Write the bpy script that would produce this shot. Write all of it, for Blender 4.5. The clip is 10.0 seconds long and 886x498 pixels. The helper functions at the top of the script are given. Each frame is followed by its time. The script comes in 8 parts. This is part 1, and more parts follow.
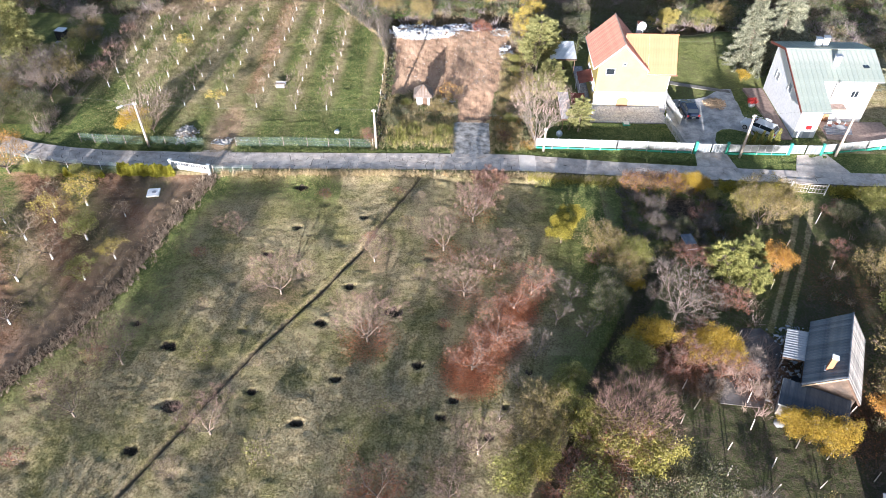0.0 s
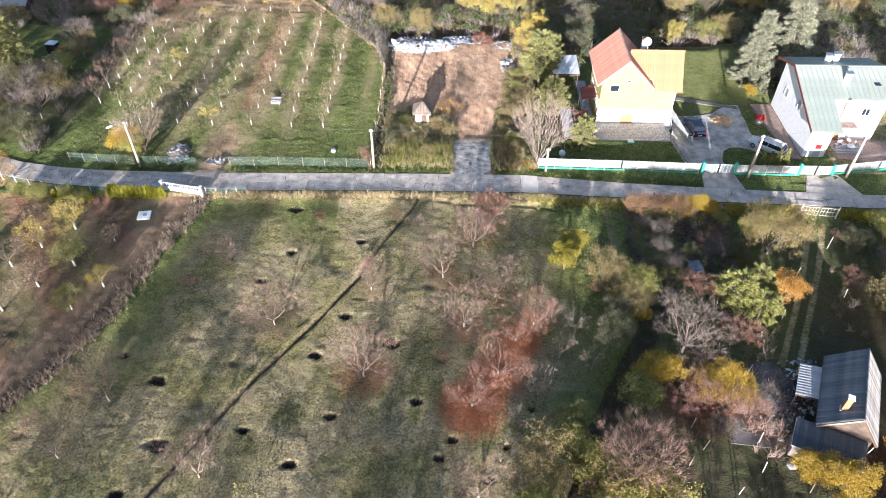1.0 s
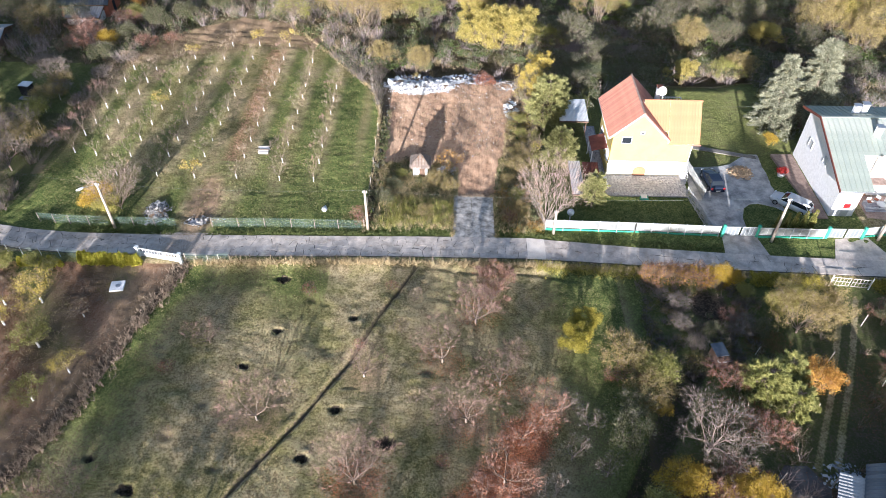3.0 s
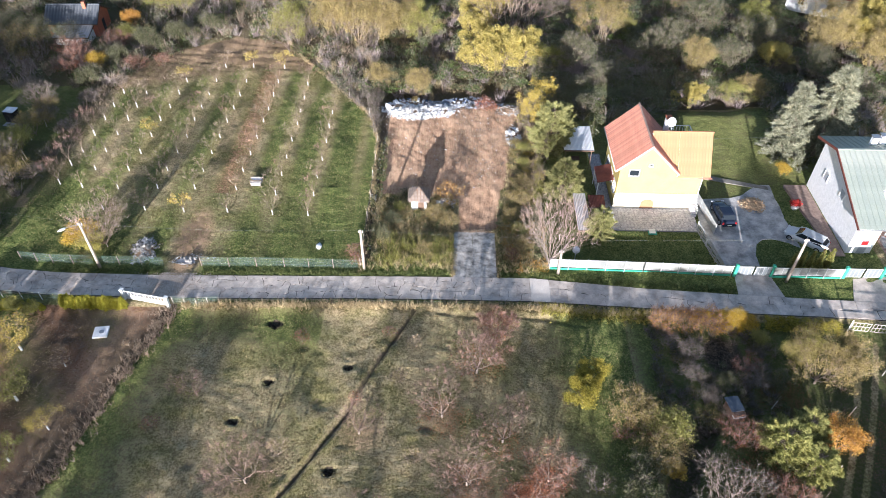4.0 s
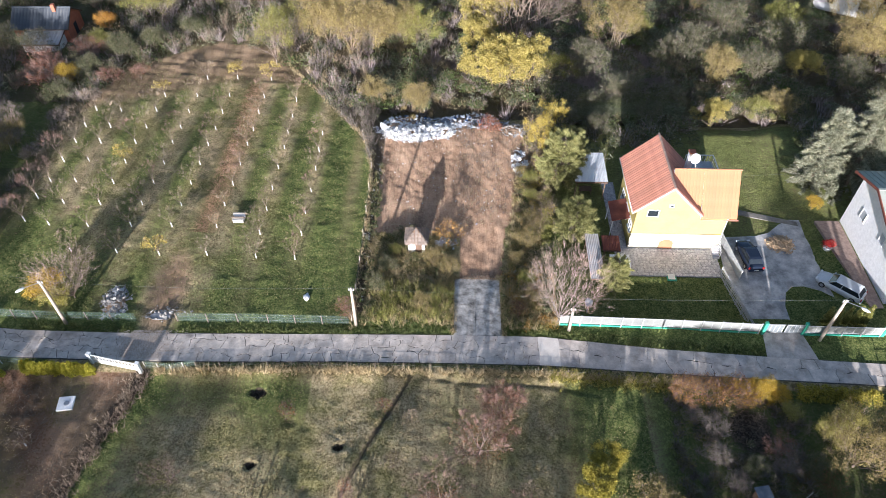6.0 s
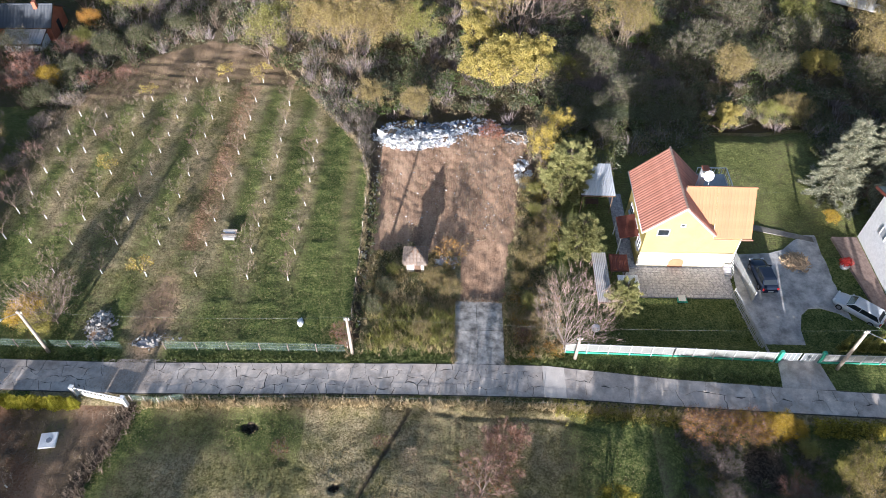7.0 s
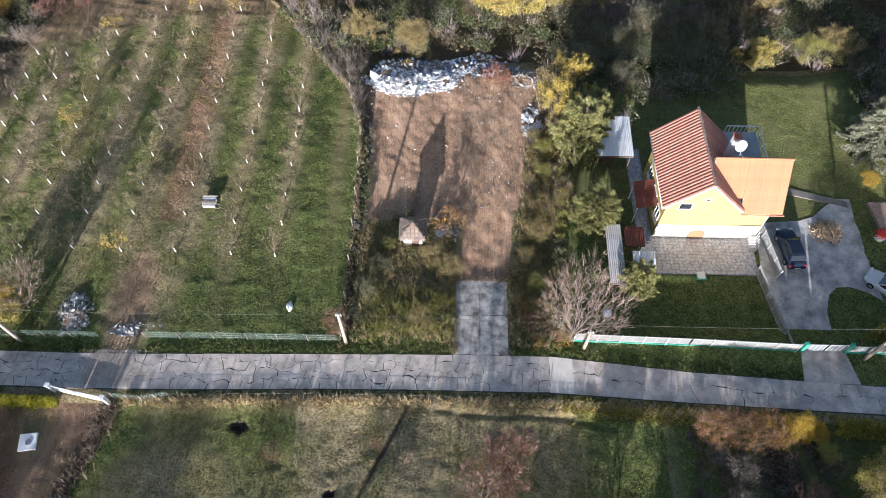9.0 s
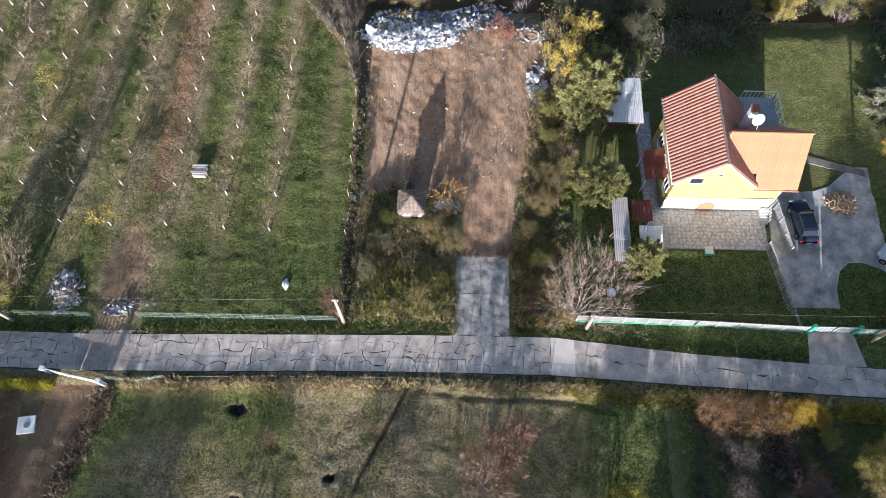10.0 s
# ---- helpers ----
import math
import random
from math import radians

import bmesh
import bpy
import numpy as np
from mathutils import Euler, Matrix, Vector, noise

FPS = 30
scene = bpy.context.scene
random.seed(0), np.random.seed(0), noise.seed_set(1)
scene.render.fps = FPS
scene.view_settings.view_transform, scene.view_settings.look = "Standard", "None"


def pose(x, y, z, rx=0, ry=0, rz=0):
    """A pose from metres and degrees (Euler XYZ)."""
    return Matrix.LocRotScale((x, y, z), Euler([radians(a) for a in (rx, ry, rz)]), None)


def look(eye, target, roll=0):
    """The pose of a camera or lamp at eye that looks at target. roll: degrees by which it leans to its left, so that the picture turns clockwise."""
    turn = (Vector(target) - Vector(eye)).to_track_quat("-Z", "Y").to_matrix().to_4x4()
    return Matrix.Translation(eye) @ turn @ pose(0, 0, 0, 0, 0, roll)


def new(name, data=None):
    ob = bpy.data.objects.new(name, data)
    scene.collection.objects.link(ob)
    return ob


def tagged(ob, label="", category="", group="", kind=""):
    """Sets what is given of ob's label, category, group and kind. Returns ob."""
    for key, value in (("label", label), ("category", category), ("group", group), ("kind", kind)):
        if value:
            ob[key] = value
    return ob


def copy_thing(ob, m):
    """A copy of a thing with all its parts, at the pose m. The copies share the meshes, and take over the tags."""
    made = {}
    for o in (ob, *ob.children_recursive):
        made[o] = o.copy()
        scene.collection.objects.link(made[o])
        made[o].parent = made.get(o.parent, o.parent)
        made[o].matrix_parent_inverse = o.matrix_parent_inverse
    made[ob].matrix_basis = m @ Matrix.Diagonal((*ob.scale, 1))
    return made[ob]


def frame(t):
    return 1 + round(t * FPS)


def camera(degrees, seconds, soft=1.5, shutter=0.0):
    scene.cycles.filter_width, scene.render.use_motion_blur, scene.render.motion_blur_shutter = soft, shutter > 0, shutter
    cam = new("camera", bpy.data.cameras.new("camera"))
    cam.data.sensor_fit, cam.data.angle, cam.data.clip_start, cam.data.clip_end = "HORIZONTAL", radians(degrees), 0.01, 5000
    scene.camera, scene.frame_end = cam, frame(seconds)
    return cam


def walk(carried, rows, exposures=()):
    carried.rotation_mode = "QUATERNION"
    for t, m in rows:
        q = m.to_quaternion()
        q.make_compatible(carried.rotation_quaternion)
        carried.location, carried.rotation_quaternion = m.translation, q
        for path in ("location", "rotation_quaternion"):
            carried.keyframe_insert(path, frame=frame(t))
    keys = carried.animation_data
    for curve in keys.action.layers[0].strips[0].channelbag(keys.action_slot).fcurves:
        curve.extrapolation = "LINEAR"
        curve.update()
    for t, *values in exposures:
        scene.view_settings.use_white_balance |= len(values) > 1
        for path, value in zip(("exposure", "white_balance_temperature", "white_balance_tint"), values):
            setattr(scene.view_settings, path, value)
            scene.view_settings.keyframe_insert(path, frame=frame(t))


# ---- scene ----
cam = camera(65.0, 10.0, soft=0.75)
PATH = [
    (0, (0.565, -68.153, 49.077), (0.539, -66.709, 47.693), 0.4),
    (0.5, (0.542, -66.534, 49.207), (0.517, -65.09, 47.823), 0.4),
    (1, (0.585, -64.606, 49.446), (0.558, -63.163, 48.061), 0.4),
    (1.5, (0.472, -62.419, 49.745), (0.448, -60.978, 48.359), 0.5),
    (2, (0.483, -60.135, 49.931), (0.458, -58.691, 48.547), 0.5),
    (2.5, (0.311, -57.755, 50.129), (0.289, -56.309, 48.747), 0.6),
    (4, (0.21, -49.906, 51.346), (0.186, -48.464, 49.961), 0.5),
    (4.5, (0.174, -47.201, 51.588), (0.151, -45.759, 50.203), 0.5),
    (5, (0.145, -44.556, 51.998), (0.12, -43.115, 50.612), 0.5),
    (6.5, (0.07, -36.321, 53.033), (0.045, -34.991, 51.54), 0.4),
    (7, (-0.056, -33.648, 53.32), (-0.079, -32.331, 51.815), 0.4),
    (7.5, (-0.2, -31.008, 53.573), (-0.219, -29.729, 52.035), 0.5),
    (8, (-0.167, -28.275, 53.894), (-0.187, -27.062, 52.304), 0.4),
    (8.5, (-0.183, -25.56, 54.098), (-0.203, -24.434, 52.445), 0.4),
    (9, (-0.197, -22.846, 54.251), (-0.216, -21.818, 52.536), 0.3),
    (9.5, (-0.169, -20.045, 54.511), (-0.187, -19.122, 52.737), 0.2),
    (10, (-0.162, -17.26, 54.915), (-0.181, -16.448, 53.087), 0.1),
]
walk(cam, [(t, look(eye, target, roll)) for t, eye, target, roll in PATH], [(0.0, 1.74, 5560, 15), (5.0, 1.51, 5560, 15), (10.0, 1.30, 5560, 15)])

# ---------------- world, sun ----------------
SUN_ELEV, SUN_AZ = radians(10.5), radians(189.4)     # low autumn sun behind the camera, a little to its left
world = bpy.data.worlds.new("sky")
scene.world = world
world.use_nodes = True
wn = world.node_tree
sky = wn.nodes.new("ShaderNodeTexSky")
sky.sky_type = "NISHITA"
sky.sun_disc = False
sky.sun_elevation, sky.sun_rotation = SUN_ELEV, SUN_AZ
sky.air_density, sky.dust_density = 1.0, 1.5
wn.links.new(sky.outputs[0], wn.nodes["Background"].inputs[0])
wn.nodes["Background"].inputs[1].default_value = 0.08
sun_data = bpy.data.lights.new("sun", "SUN")
sun_data.energy, sun_data.angle, sun_data.color = 5.0, radians(0.6), (1.0, 0.91, 0.80)
sun = new("sun", sun_data)
to_sun = Vector((math.sin(SUN_AZ) * math.cos(SUN_ELEV), math.cos(SUN_AZ) * math.cos(SUN_ELEV), math.sin(SUN_ELEV)))
sun.matrix_world = look(to_sun * 100, (0, 0, 0))

# ---------------- materials ----------------
def nodes_of(name, rough=0.8, metal=0.0):
    m = bpy.data.materials.new(name)
    m.use_nodes = True
    nt = m.node_tree
    b = nt.nodes["Principled BSDF"]
    b.inputs["Roughness"].default_value = rough
    b.inputs["Metallic"].default_value = metal
    b.inputs["Specular IOR Level"].default_value = 0.3
    return m, nt, b


def rgb(c):
    return (c[0], c[1], c[2], 1.0)


def noise_node(nt, vec, scale, detail=4.0, rough=0.6):
    n = nt.nodes.new("ShaderNodeTexNoise")
    n.inputs["Scale"].default_value = scale
    n.inputs["Detail"].default_value = detail
    n.inputs["Roughness"].default_value = rough
    nt.links.new(vec, n.inputs["Vector"])
    return n.outputs["Fac"]


def ramp(nt, fac, stops):
    r = nt.nodes.new("ShaderNodeValToRGB")
    el = r.color_ramp.elements
    while len(el) < len(stops):
        el.new(0.5)
    for e, (p, c) in zip(el, stops):
        e.position, e.color = p, rgb(c) if len(c) == 3 else c
    nt.links.new(fac, r.inputs["Fac"])
    return r.outputs["Color"]


def mixc(nt, fac, a, b, kind="MIX"):
    n = nt.nodes.new("ShaderNodeMix")
    n.data_type, n.blend_type = "RGBA", kind
    for sock, v in ((n.inputs[0], fac), (n.inputs[6], a), (n.inputs[7], b)):
        if isinstance(v, (int, float)):
            sock.default_value = v
        elif isinstance(v, tuple):
            sock.default_value = rgb(v)
        else:
            nt.links.new(v, sock)
    return n.outputs[2]


def mathn(nt, op, a, b=None, clamp=False):
    n = nt.nodes.new("ShaderNodeMath")
    n.operation, n.use_clamp = op, clamp
    for i, v in enumerate((a, b)):
        if v is None:
            continue
        if isinstance(v, (int, float)):
            n.inputs[i].default_value = v
        else:
            nt.links.new(v, n.inputs[i])
    return n.outputs[0]


def bump(nt, b, height, strength, distance):
    n = nt.nodes.new("ShaderNodeBump")
    n.inputs["Strength"].default_value = strength
    n.inputs["Distance"].default_value = distance
    nt.links.new(height, n.inputs["Height"])
    nt.links.new(n.outputs["Normal"], b.inputs["Normal"])


def surface(name, c1, c2, scale=1.0, rough=0.8, metal=0.0, relief=0.02, fine=12.0, vary=0.0, stain=None, coords="Object"):
    """Two-scale mottled surface; vary: difference between alike pieces; stain: colour of larger dirty blotches."""
    m, nt, b = nodes_of(name, rough, metal)
    tc = nt.nodes.new("ShaderNodeTexCoord").outputs["Object"] if coords == "Object" else nt.nodes.new("ShaderNodeNewGeometry").outputs["Position"]
    big = noise_node(nt, tc, scale)
    small = noise_node(nt, tc, scale * fine, 3.0, 0.7)
    col = ramp(nt, big, [(0.3, c1), (0.7, c2)])
    col = mixc(nt, 0.5, col, ramp(nt, small, [(0.25, (0.55, 0.55, 0.55)), (0.75, (1.0, 1.0, 1.0))]), "MULTIPLY")
    if stain:
        s = noise_node(nt, tc, scale * 0.45, 6.0, 0.7)
        s = mathn(nt, "MULTIPLY", mathn(nt, "SUBTRACT", s, 0.52, True), 5.0, True)
        col = mixc(nt, s, col, stain)
    if vary:
        oi = nt.nodes.new("ShaderNodeObjectInfo").outputs["Random"]
        lo, hi = 1 - vary, 1 + vary
        v = ramp(nt, oi, [(0.0, (lo, lo, lo)), (1.0, (hi, hi * 0.98, hi * 0.95))])
        col = mixc(nt, 1.0, col, v, "MULTIPLY")
    nt.links.new(col, b.inputs["Base Color"])
    if relief:
        bump(nt, b, small, 0.6, relief)
    return m


def leafy(name, cols, trans=0.25, rough=0.7):
    """Leaves, needles or twigs: each island takes its own shade between the given colours."""
    m, nt, b = nodes_of(name, rough)
    g = nt.nodes.new("ShaderNodeNewGeometry")
    k = len(cols) - 1
    col = ramp(nt, g.outputs["Random Per Island"], [(i / k, c) for i, c in enumerate(cols)])
    big = noise_node(nt, g.outputs["Position"], 0.7)
    col = mixc(nt, 0.6, col, ramp(nt, big, [(0.3, (0.6, 0.6, 0.6)), (0.7, (1.25, 1.25, 1.25))]), "MULTIPLY")
    nt.links.new(col, b.inputs["Base Color"])
    if trans:
        t = nt.nodes.new("ShaderNodeBsdfTranslucent")
        nt.links.new(col, t.inputs["Color"])
        mx = nt.nodes.new("ShaderNodeMixShader")
        mx.inputs[0].default_value = trans
        nt.links.new(b.outputs[0], mx.inputs[1])
        nt.links.new(t.outputs[0], mx.inputs[2])
        nt.links.new(mx.outputs[0], nt.nodes["Material Output"].inputs["Surface"])
    return m


def plain(name, c, rough=0.5, metal=0.0, fine=20.0):
    return surface(name, tuple(v * 0.88 for v in c), c, 2.0, rough, metal, 0.0, fine)


def glass_mat():
    m, nt, b = nodes_of("window_glass", 0.06)
    b.inputs["Base Color"].default_value = (0.02, 0.025, 0.03, 1)
    b.inputs["Specular IOR Level"].default_value = 0.7
    return m


def net_mat():
    m, nt, b = nodes_of("green_net", 0.8)
    b.inputs["Base Color"].default_value = (0.17, 0.25, 0.20, 1)
    g = nt.nodes.new("ShaderNodeNewGeometry").outputs["Position"]
    f = noise_node(nt, g, 0.8, 3.0)
    t = nt.nodes.new("ShaderNodeBsdfTransparent")
    mx = nt.nodes.new("ShaderNodeMixShader")
    nt.links.new(mathn(nt, "ADD", mathn(nt, "MULTIPLY", f, 0.3), 0.70, True), mx.inputs[0])
    nt.links.new(b.outputs[0], mx.inputs[1])
    nt.links.new(t.outputs[0], mx.inputs[2])
    nt.links.new(mx.outputs[0], nt.nodes["Material Output"].inputs["Surface"])
    return m


def ground_mat():
    m, nt, b = nodes_of("ground_cover", 0.95)
    b.inputs["Specular IOR Level"].default_value = 0.1
    b.inputs["Diffuse Roughness"].default_value = 1.0
    pos = nt.nodes.new("ShaderNodeNewGeometry").outputs["Position"]
    broad, mid, fine = noise_node(nt, pos, 0.22, 6.0, 0.65), noise_node(nt, pos, 1.1, 5.0, 0.7), noise_node(nt, pos, 5.0, 4.0, 0.8)
    tuft = mathn(nt, "ADD", mathn(nt, "MULTIPLY", mathn(nt, "SUBTRACT", mixc(nt, 0.68, mid, fine), 0.5), 3.3), 0.5, True)

    def mask(name, soft=0.6):
        a = nt.nodes.new("ShaderNodeAttribute")
        a.attribute_name = name
        v = mathn(nt, "ADD", a.outputs["Fac"], mathn(nt, "MULTIPLY", mathn(nt, "SUBTRACT", tuft, 0.5), soft))
        v = mathn(nt, "MULTIPLY", mathn(nt, "SUBTRACT", v, 0.3), 2.5, True)
        return v
    dry = ramp(nt, tuft, [(0.25, (0.19, 0.148, 0.08)), (0.5, (0.345, 0.28, 0.155)), (0.75, (0.50, 0.415, 0.25))])
    olive = ramp(nt, tuft, [(0.25, (0.125, 0.115, 0.042)), (0.5, (0.235, 0.21, 0.085)), (0.75, (0.36, 0.315, 0.15))])
    col = mixc(nt, ramp(nt, broad, [(0.44, (0, 0, 0)), (0.60, (1, 1, 1))]), dry, olive)
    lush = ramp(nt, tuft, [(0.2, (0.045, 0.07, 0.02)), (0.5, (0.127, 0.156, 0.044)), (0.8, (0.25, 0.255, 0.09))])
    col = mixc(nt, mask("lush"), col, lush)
    litter = ramp(nt, tuft, [(0.25, (0.14, 0.07, 0.042)), (0.5, (0.27, 0.15, 0.09)), (0.75, (0.40, 0.25, 0.16))])
    col = mixc(nt, mask("litter"), col, litter)
    mp = nt.nodes.new("ShaderNodeMapping")
    mp.inputs["Scale"].default_value = (1.1, 0.16, 1.0)
    mp.inputs["Rotation"].default_value = (0, 0, 0.12)
    nt.links.new(pos, mp.inputs["Vector"])
    streak = noise_node(nt, mp.outputs[0], 0.9, 6.0, 0.6)
    wheel = mathn(nt, "ADD", mathn(nt, "MULTIPLY", tuft, 0.34), mathn(nt, "ADD", mathn(nt, "MULTIPLY", streak, 0.58), mathn(nt, "MULTIPLY", mathn(nt, "SUBTRACT", broad, 0.42), 0.55)), True)
    soil = ramp(nt, wheel, [(0.30, (0.17, 0.105, 0.068)), (0.52, (0.385, 0.25, 0.16)), (0.76, (0.55, 0.385, 0.26))])
    col = mixc(nt, mask("soil", 0.4), col, soil)
    # dark floor colour, also painted where shade lies in trench, pits and ditch
    humus_shade = ramp(nt, tuft, [(0.25, (0.03, 0.024, 0.018)), (0.5, (0.07, 0.056, 0.04)), (0.75, (0.13, 0.10, 0.07))])
    col = mixc(nt, mask("humus_shade"), col, humus_shade)
    nt.links.new(col, b.inputs["Base Color"])
    mp2 = nt.nodes.new("ShaderNodeMapping")
    mp2.inputs["Scale"].default_value = (1.0, 0.22, 1.0)
    mp2.inputs["Rotation"].default_value = (0, 0, -0.25)
    nt.links.new(pos, mp2.inputs["Vector"])
    groove = noise_node(nt, mp2.outputs[0], 3.2, 4.0, 0.55)
    bump(nt, b, mixc(nt, mathn(nt, "MULTIPLY", mask("soil", 0.4), 0.85), tuft, groove), 0.9, 0.10)
    return m


M = {}
M["ground"] = ground_mat()
M["yard"] = surface("yard_concrete", (0.22, 0.216, 0.21), (0.70, 0.68, 0.65), 0.8, 0.9, 0, 0.03, 7, 0.08, (0.27, 0.265, 0.26), "World")
M["shed_wall"] = surface("stained_shed_plaster", (0.07, 0.05, 0.038), (0.17, 0.125, 0.09), 1.3, 0.95, 0, 0.02, 7, 0, (0.06, 0.05, 0.045))
M["cream"] = surface("cream_plaster", (0.72, 0.66, 0.50), (0.78, 0.72, 0.57), 0.8, 0.9, 0, 0.004, 10)
M["fence_white"] = surface("fence_paint", (0.36, 0.37, 0.36), (0.46, 0.46, 0.445), 1.5, 0.6, 0, 0.0, 9)
M["fence_sheet"] = surface("milky_fence_sheet", (0.21, 0.22, 0.21), (0.29, 0.295, 0.275), 0.8, 0.45, 0, 0.0, 7, 0.10, (0.22, 0.235, 0.22), "World")
M["gate_mesh"] = surface("grey_gate_mesh", (0.15, 0.17, 0.175), (0.22, 0.24, 0.245), 1.2, 0.6, 0, 0.0, 20)
M["earth"] = surface("dug_earth", (0.22, 0.14, 0.09), (0.40, 0.28, 0.18), 1.5, 0.95, 0, 0.04, 7)
M["bed"] = surface("mortar_bed", (0.30, 0.29, 0.295), (0.44, 0.425, 0.43), 1.5, 0.95)
M["mossy"] = surface("mossy_concrete", (0.07, 0.066, 0.06), (0.19, 0.175, 0.17), 0.9, 0.95, 0, 0.03, 6, 0, (0.10, 0.06, 0.04))
M["path"] = surface("worn_path", (0.16, 0.145, 0.12), (0.30, 0.275, 0.24), 1.2, 0.95, 0, 0.02, 7, 0, (0.12, 0.13, 0.07))
# pale grey puts the light reflected by the glass into its colour
M["pale_pane"] = surface("pane_with_reflection_colour", (0.40, 0.42, 0.45), (0.58, 0.59, 0.60), 1.3, 0.15, 0, 0.0, 3)
M["concrete"] = surface("concrete", (0.37, 0.32, 0.275), (0.77, 0.685, 0.60), 0.9, 0.9, 0, 0.02, 9, 0.12, (0.40, 0.37, 0.34), "World")
M["crack"] = surface("joint_dirt", (0.075, 0.066, 0.058), (0.15, 0.135, 0.115), 2.0, 0.95)
M["plaster_yellow"] = surface("yellow_plaster", (0.53, 0.41, 0.13), (0.59, 0.46, 0.16), 0.8, 0.9, 0, 0.004, 14)
M["plaster_white"] = surface("white_plaster", (0.86, 0.855, 0.84), (0.90, 0.89, 0.88), 0.6, 0.9, 0, 0.004, 5, 0, (0.76, 0.75, 0.72))
M["tile"] = surface("clay_tile", (0.46, 0.20, 0.14), (0.58, 0.27, 0.195), 1.5, 0.75, 0, 0.01, 9, 0.14)
M["tile_orange"] = surface("orange_clay_tile", (0.37, 0.185, 0.095), (0.43, 0.22, 0.115), 1.5, 0.75, 0, 0.004, 9, 0.06)
M["old_tile"] = surface("weathered_tile", (0.24, 0.17, 0.14), (0.40, 0.30, 0.25), 3.0, 0.9, 0, 0.02, 8, 0.2)
M["green_metal"] = surface("green_roof_metal", (0.29, 0.335, 0.295), (0.36, 0.40, 0.355), 0.5, 0.55, 0.1, 0.0, 12, 0.05, (0.40, 0.41, 0.37))
M["dark_sheet"] = surface("dark_fibre_sheet", (0.075, 0.092, 0.12), (0.16, 0.185, 0.22), 0.9, 0.7, 0, 0.01, 9, 0.25, (0.24, 0.24, 0.235))
M["pale_sheet"] = surface("pale_fibre_sheet", (0.34, 0.345, 0.36), (0.50, 0.50, 0.50), 0.9, 0.8, 0, 0.01, 9, 0.1, (0.30, 0.28, 0.26))
M["white_sheet"] = surface("white_sheet_metal", (0.78, 0.79, 0.79), (0.86, 0.86, 0.855), 0.7, 0.6, 0.0, 0.0, 9)
M["rust"] = surface("dark_red_metal", (0.16, 0.05, 0.04), (0.26, 0.09, 0.06), 1.2, 0.7, 0.1, 0.01, 8)
M["white_paint"] = surface("white_paint", (0.74, 0.74, 0.72), (0.82, 0.82, 0.80), 1.5, 0.6, 0, 0.0, 9)
M["green_paint"] = surface("green_paint", (0.05, 0.30, 0.19), (0.07, 0.38, 0.25), 1.5, 0.5, 0, 0.0, 9)
M["pole_wood"] = surface("pale_pole", (0.36, 0.30, 0.24), (0.50, 0.43, 0.355), 1.5, 0.85, 0, 0.01, 14)
M["stake_wood"] = surface("grey_wood", (0.42, 0.38, 0.32), (0.60, 0.55, 0.48), 2.5, 0.9, 0, 0.01, 10, 0.2)
M["dark_wood"] = surface("dark_wood", (0.10, 0.065, 0.045), (0.19, 0.12, 0.08), 2.5, 0.85, 0, 0.01, 10)
M["log"] = surface("split_log", (0.42, 0.30, 0.18), (0.66, 0.50, 0.33), 6.0, 0.9, 0, 0.02, 6, 0.25)
M["stone"] = surface("grey_stone", (0.44, 0.43, 0.455), (0.66, 0.645, 0.66), 2.2, 0.9, 0, 0.03, 6, 0.14)
M["rubble"] = surface("building_rubble", (0.20, 0.19, 0.18), (0.40, 0.38, 0.35), 2.2, 0.9, 0, 0.03, 6, 0.35)
M["brick"] = surface("red_brick", (0.36, 0.12, 0.07), (0.46, 0.17, 0.10), 3.0, 0.9, 0, 0.01, 8)
M["glass"] = glass_mat()
M["dark"] = plain("dark_opening", (0.03, 0.03, 0.035), 0.8)
M["metal"] = plain("grey_metal", (0.45, 0.46, 0.48), 0.4, 0.7)
M["wire"] = plain("wire", (0.20, 0.22, 0.19), 0.5, 0.3)
M["rubber"] = plain("rubber", (0.02, 0.02, 0.022), 0.8)
M["car_blue"] = plain("dark_blue_car_paint", (0.025, 0.035, 0.06), 0.22, 0.3)
M["car_silver"] = plain("silver_car_paint", (0.68, 0.70, 0.72), 0.3, 0.15)
M["car_red"] = plain("red_lamp", (0.45, 0.02, 0.02), 0.3)
M["blue"] = plain("blue_plastic", (0.06, 0.16, 0.38), 0.6)
M["net"] = net_mat()
M["bark"] = surface("bark", (0.17, 0.13, 0.10), (0.30, 0.24, 0.19), 4.0, 0.95, 0, 0.02, 6, 0.15)
M["bark_mid"] = surface("branch_bark", (0.20, 0.15, 0.12), (0.33, 0.26, 0.21), 4.0, 0.95, 0, 0.0, 6)
M["bark_limb"] = surface("tan_limb_bark", (0.21, 0.155, 0.115), (0.34, 0.26, 0.20), 4.0, 0.95, 0, 0.0, 6)
M["bark_pale"] = surface("pale_bark", (0.29, 0.235, 0.19), (0.44, 0.37, 0.31), 4.0, 0.95, 0, 0.02, 6, 0.12)
M["twig_pink"] = leafy("pinkish_twigs", [(0.11, 0.062, 0.048), (0.22, 0.135, 0.105), (0.33, 0.22, 0.175)], 0.0)
M["twig_tan"] = leafy("tan_twigs", [(0.14, 0.10, 0.07), (0.27, 0.205, 0.145), (0.40, 0.32, 0.23)], 0.0)
M["twig_grey"] = leafy("grey_twigs", [(0.088, 0.075, 0.062), (0.188, 0.156, 0.131), (0.325, 0.275, 0.231)], 0.0)
M["leaf_hedge"] = leafy("clipped_hedge_leaves", [(0.22, 0.22, 0.02), (0.40, 0.38, 0.04), (0.54, 0.48, 0.08)])
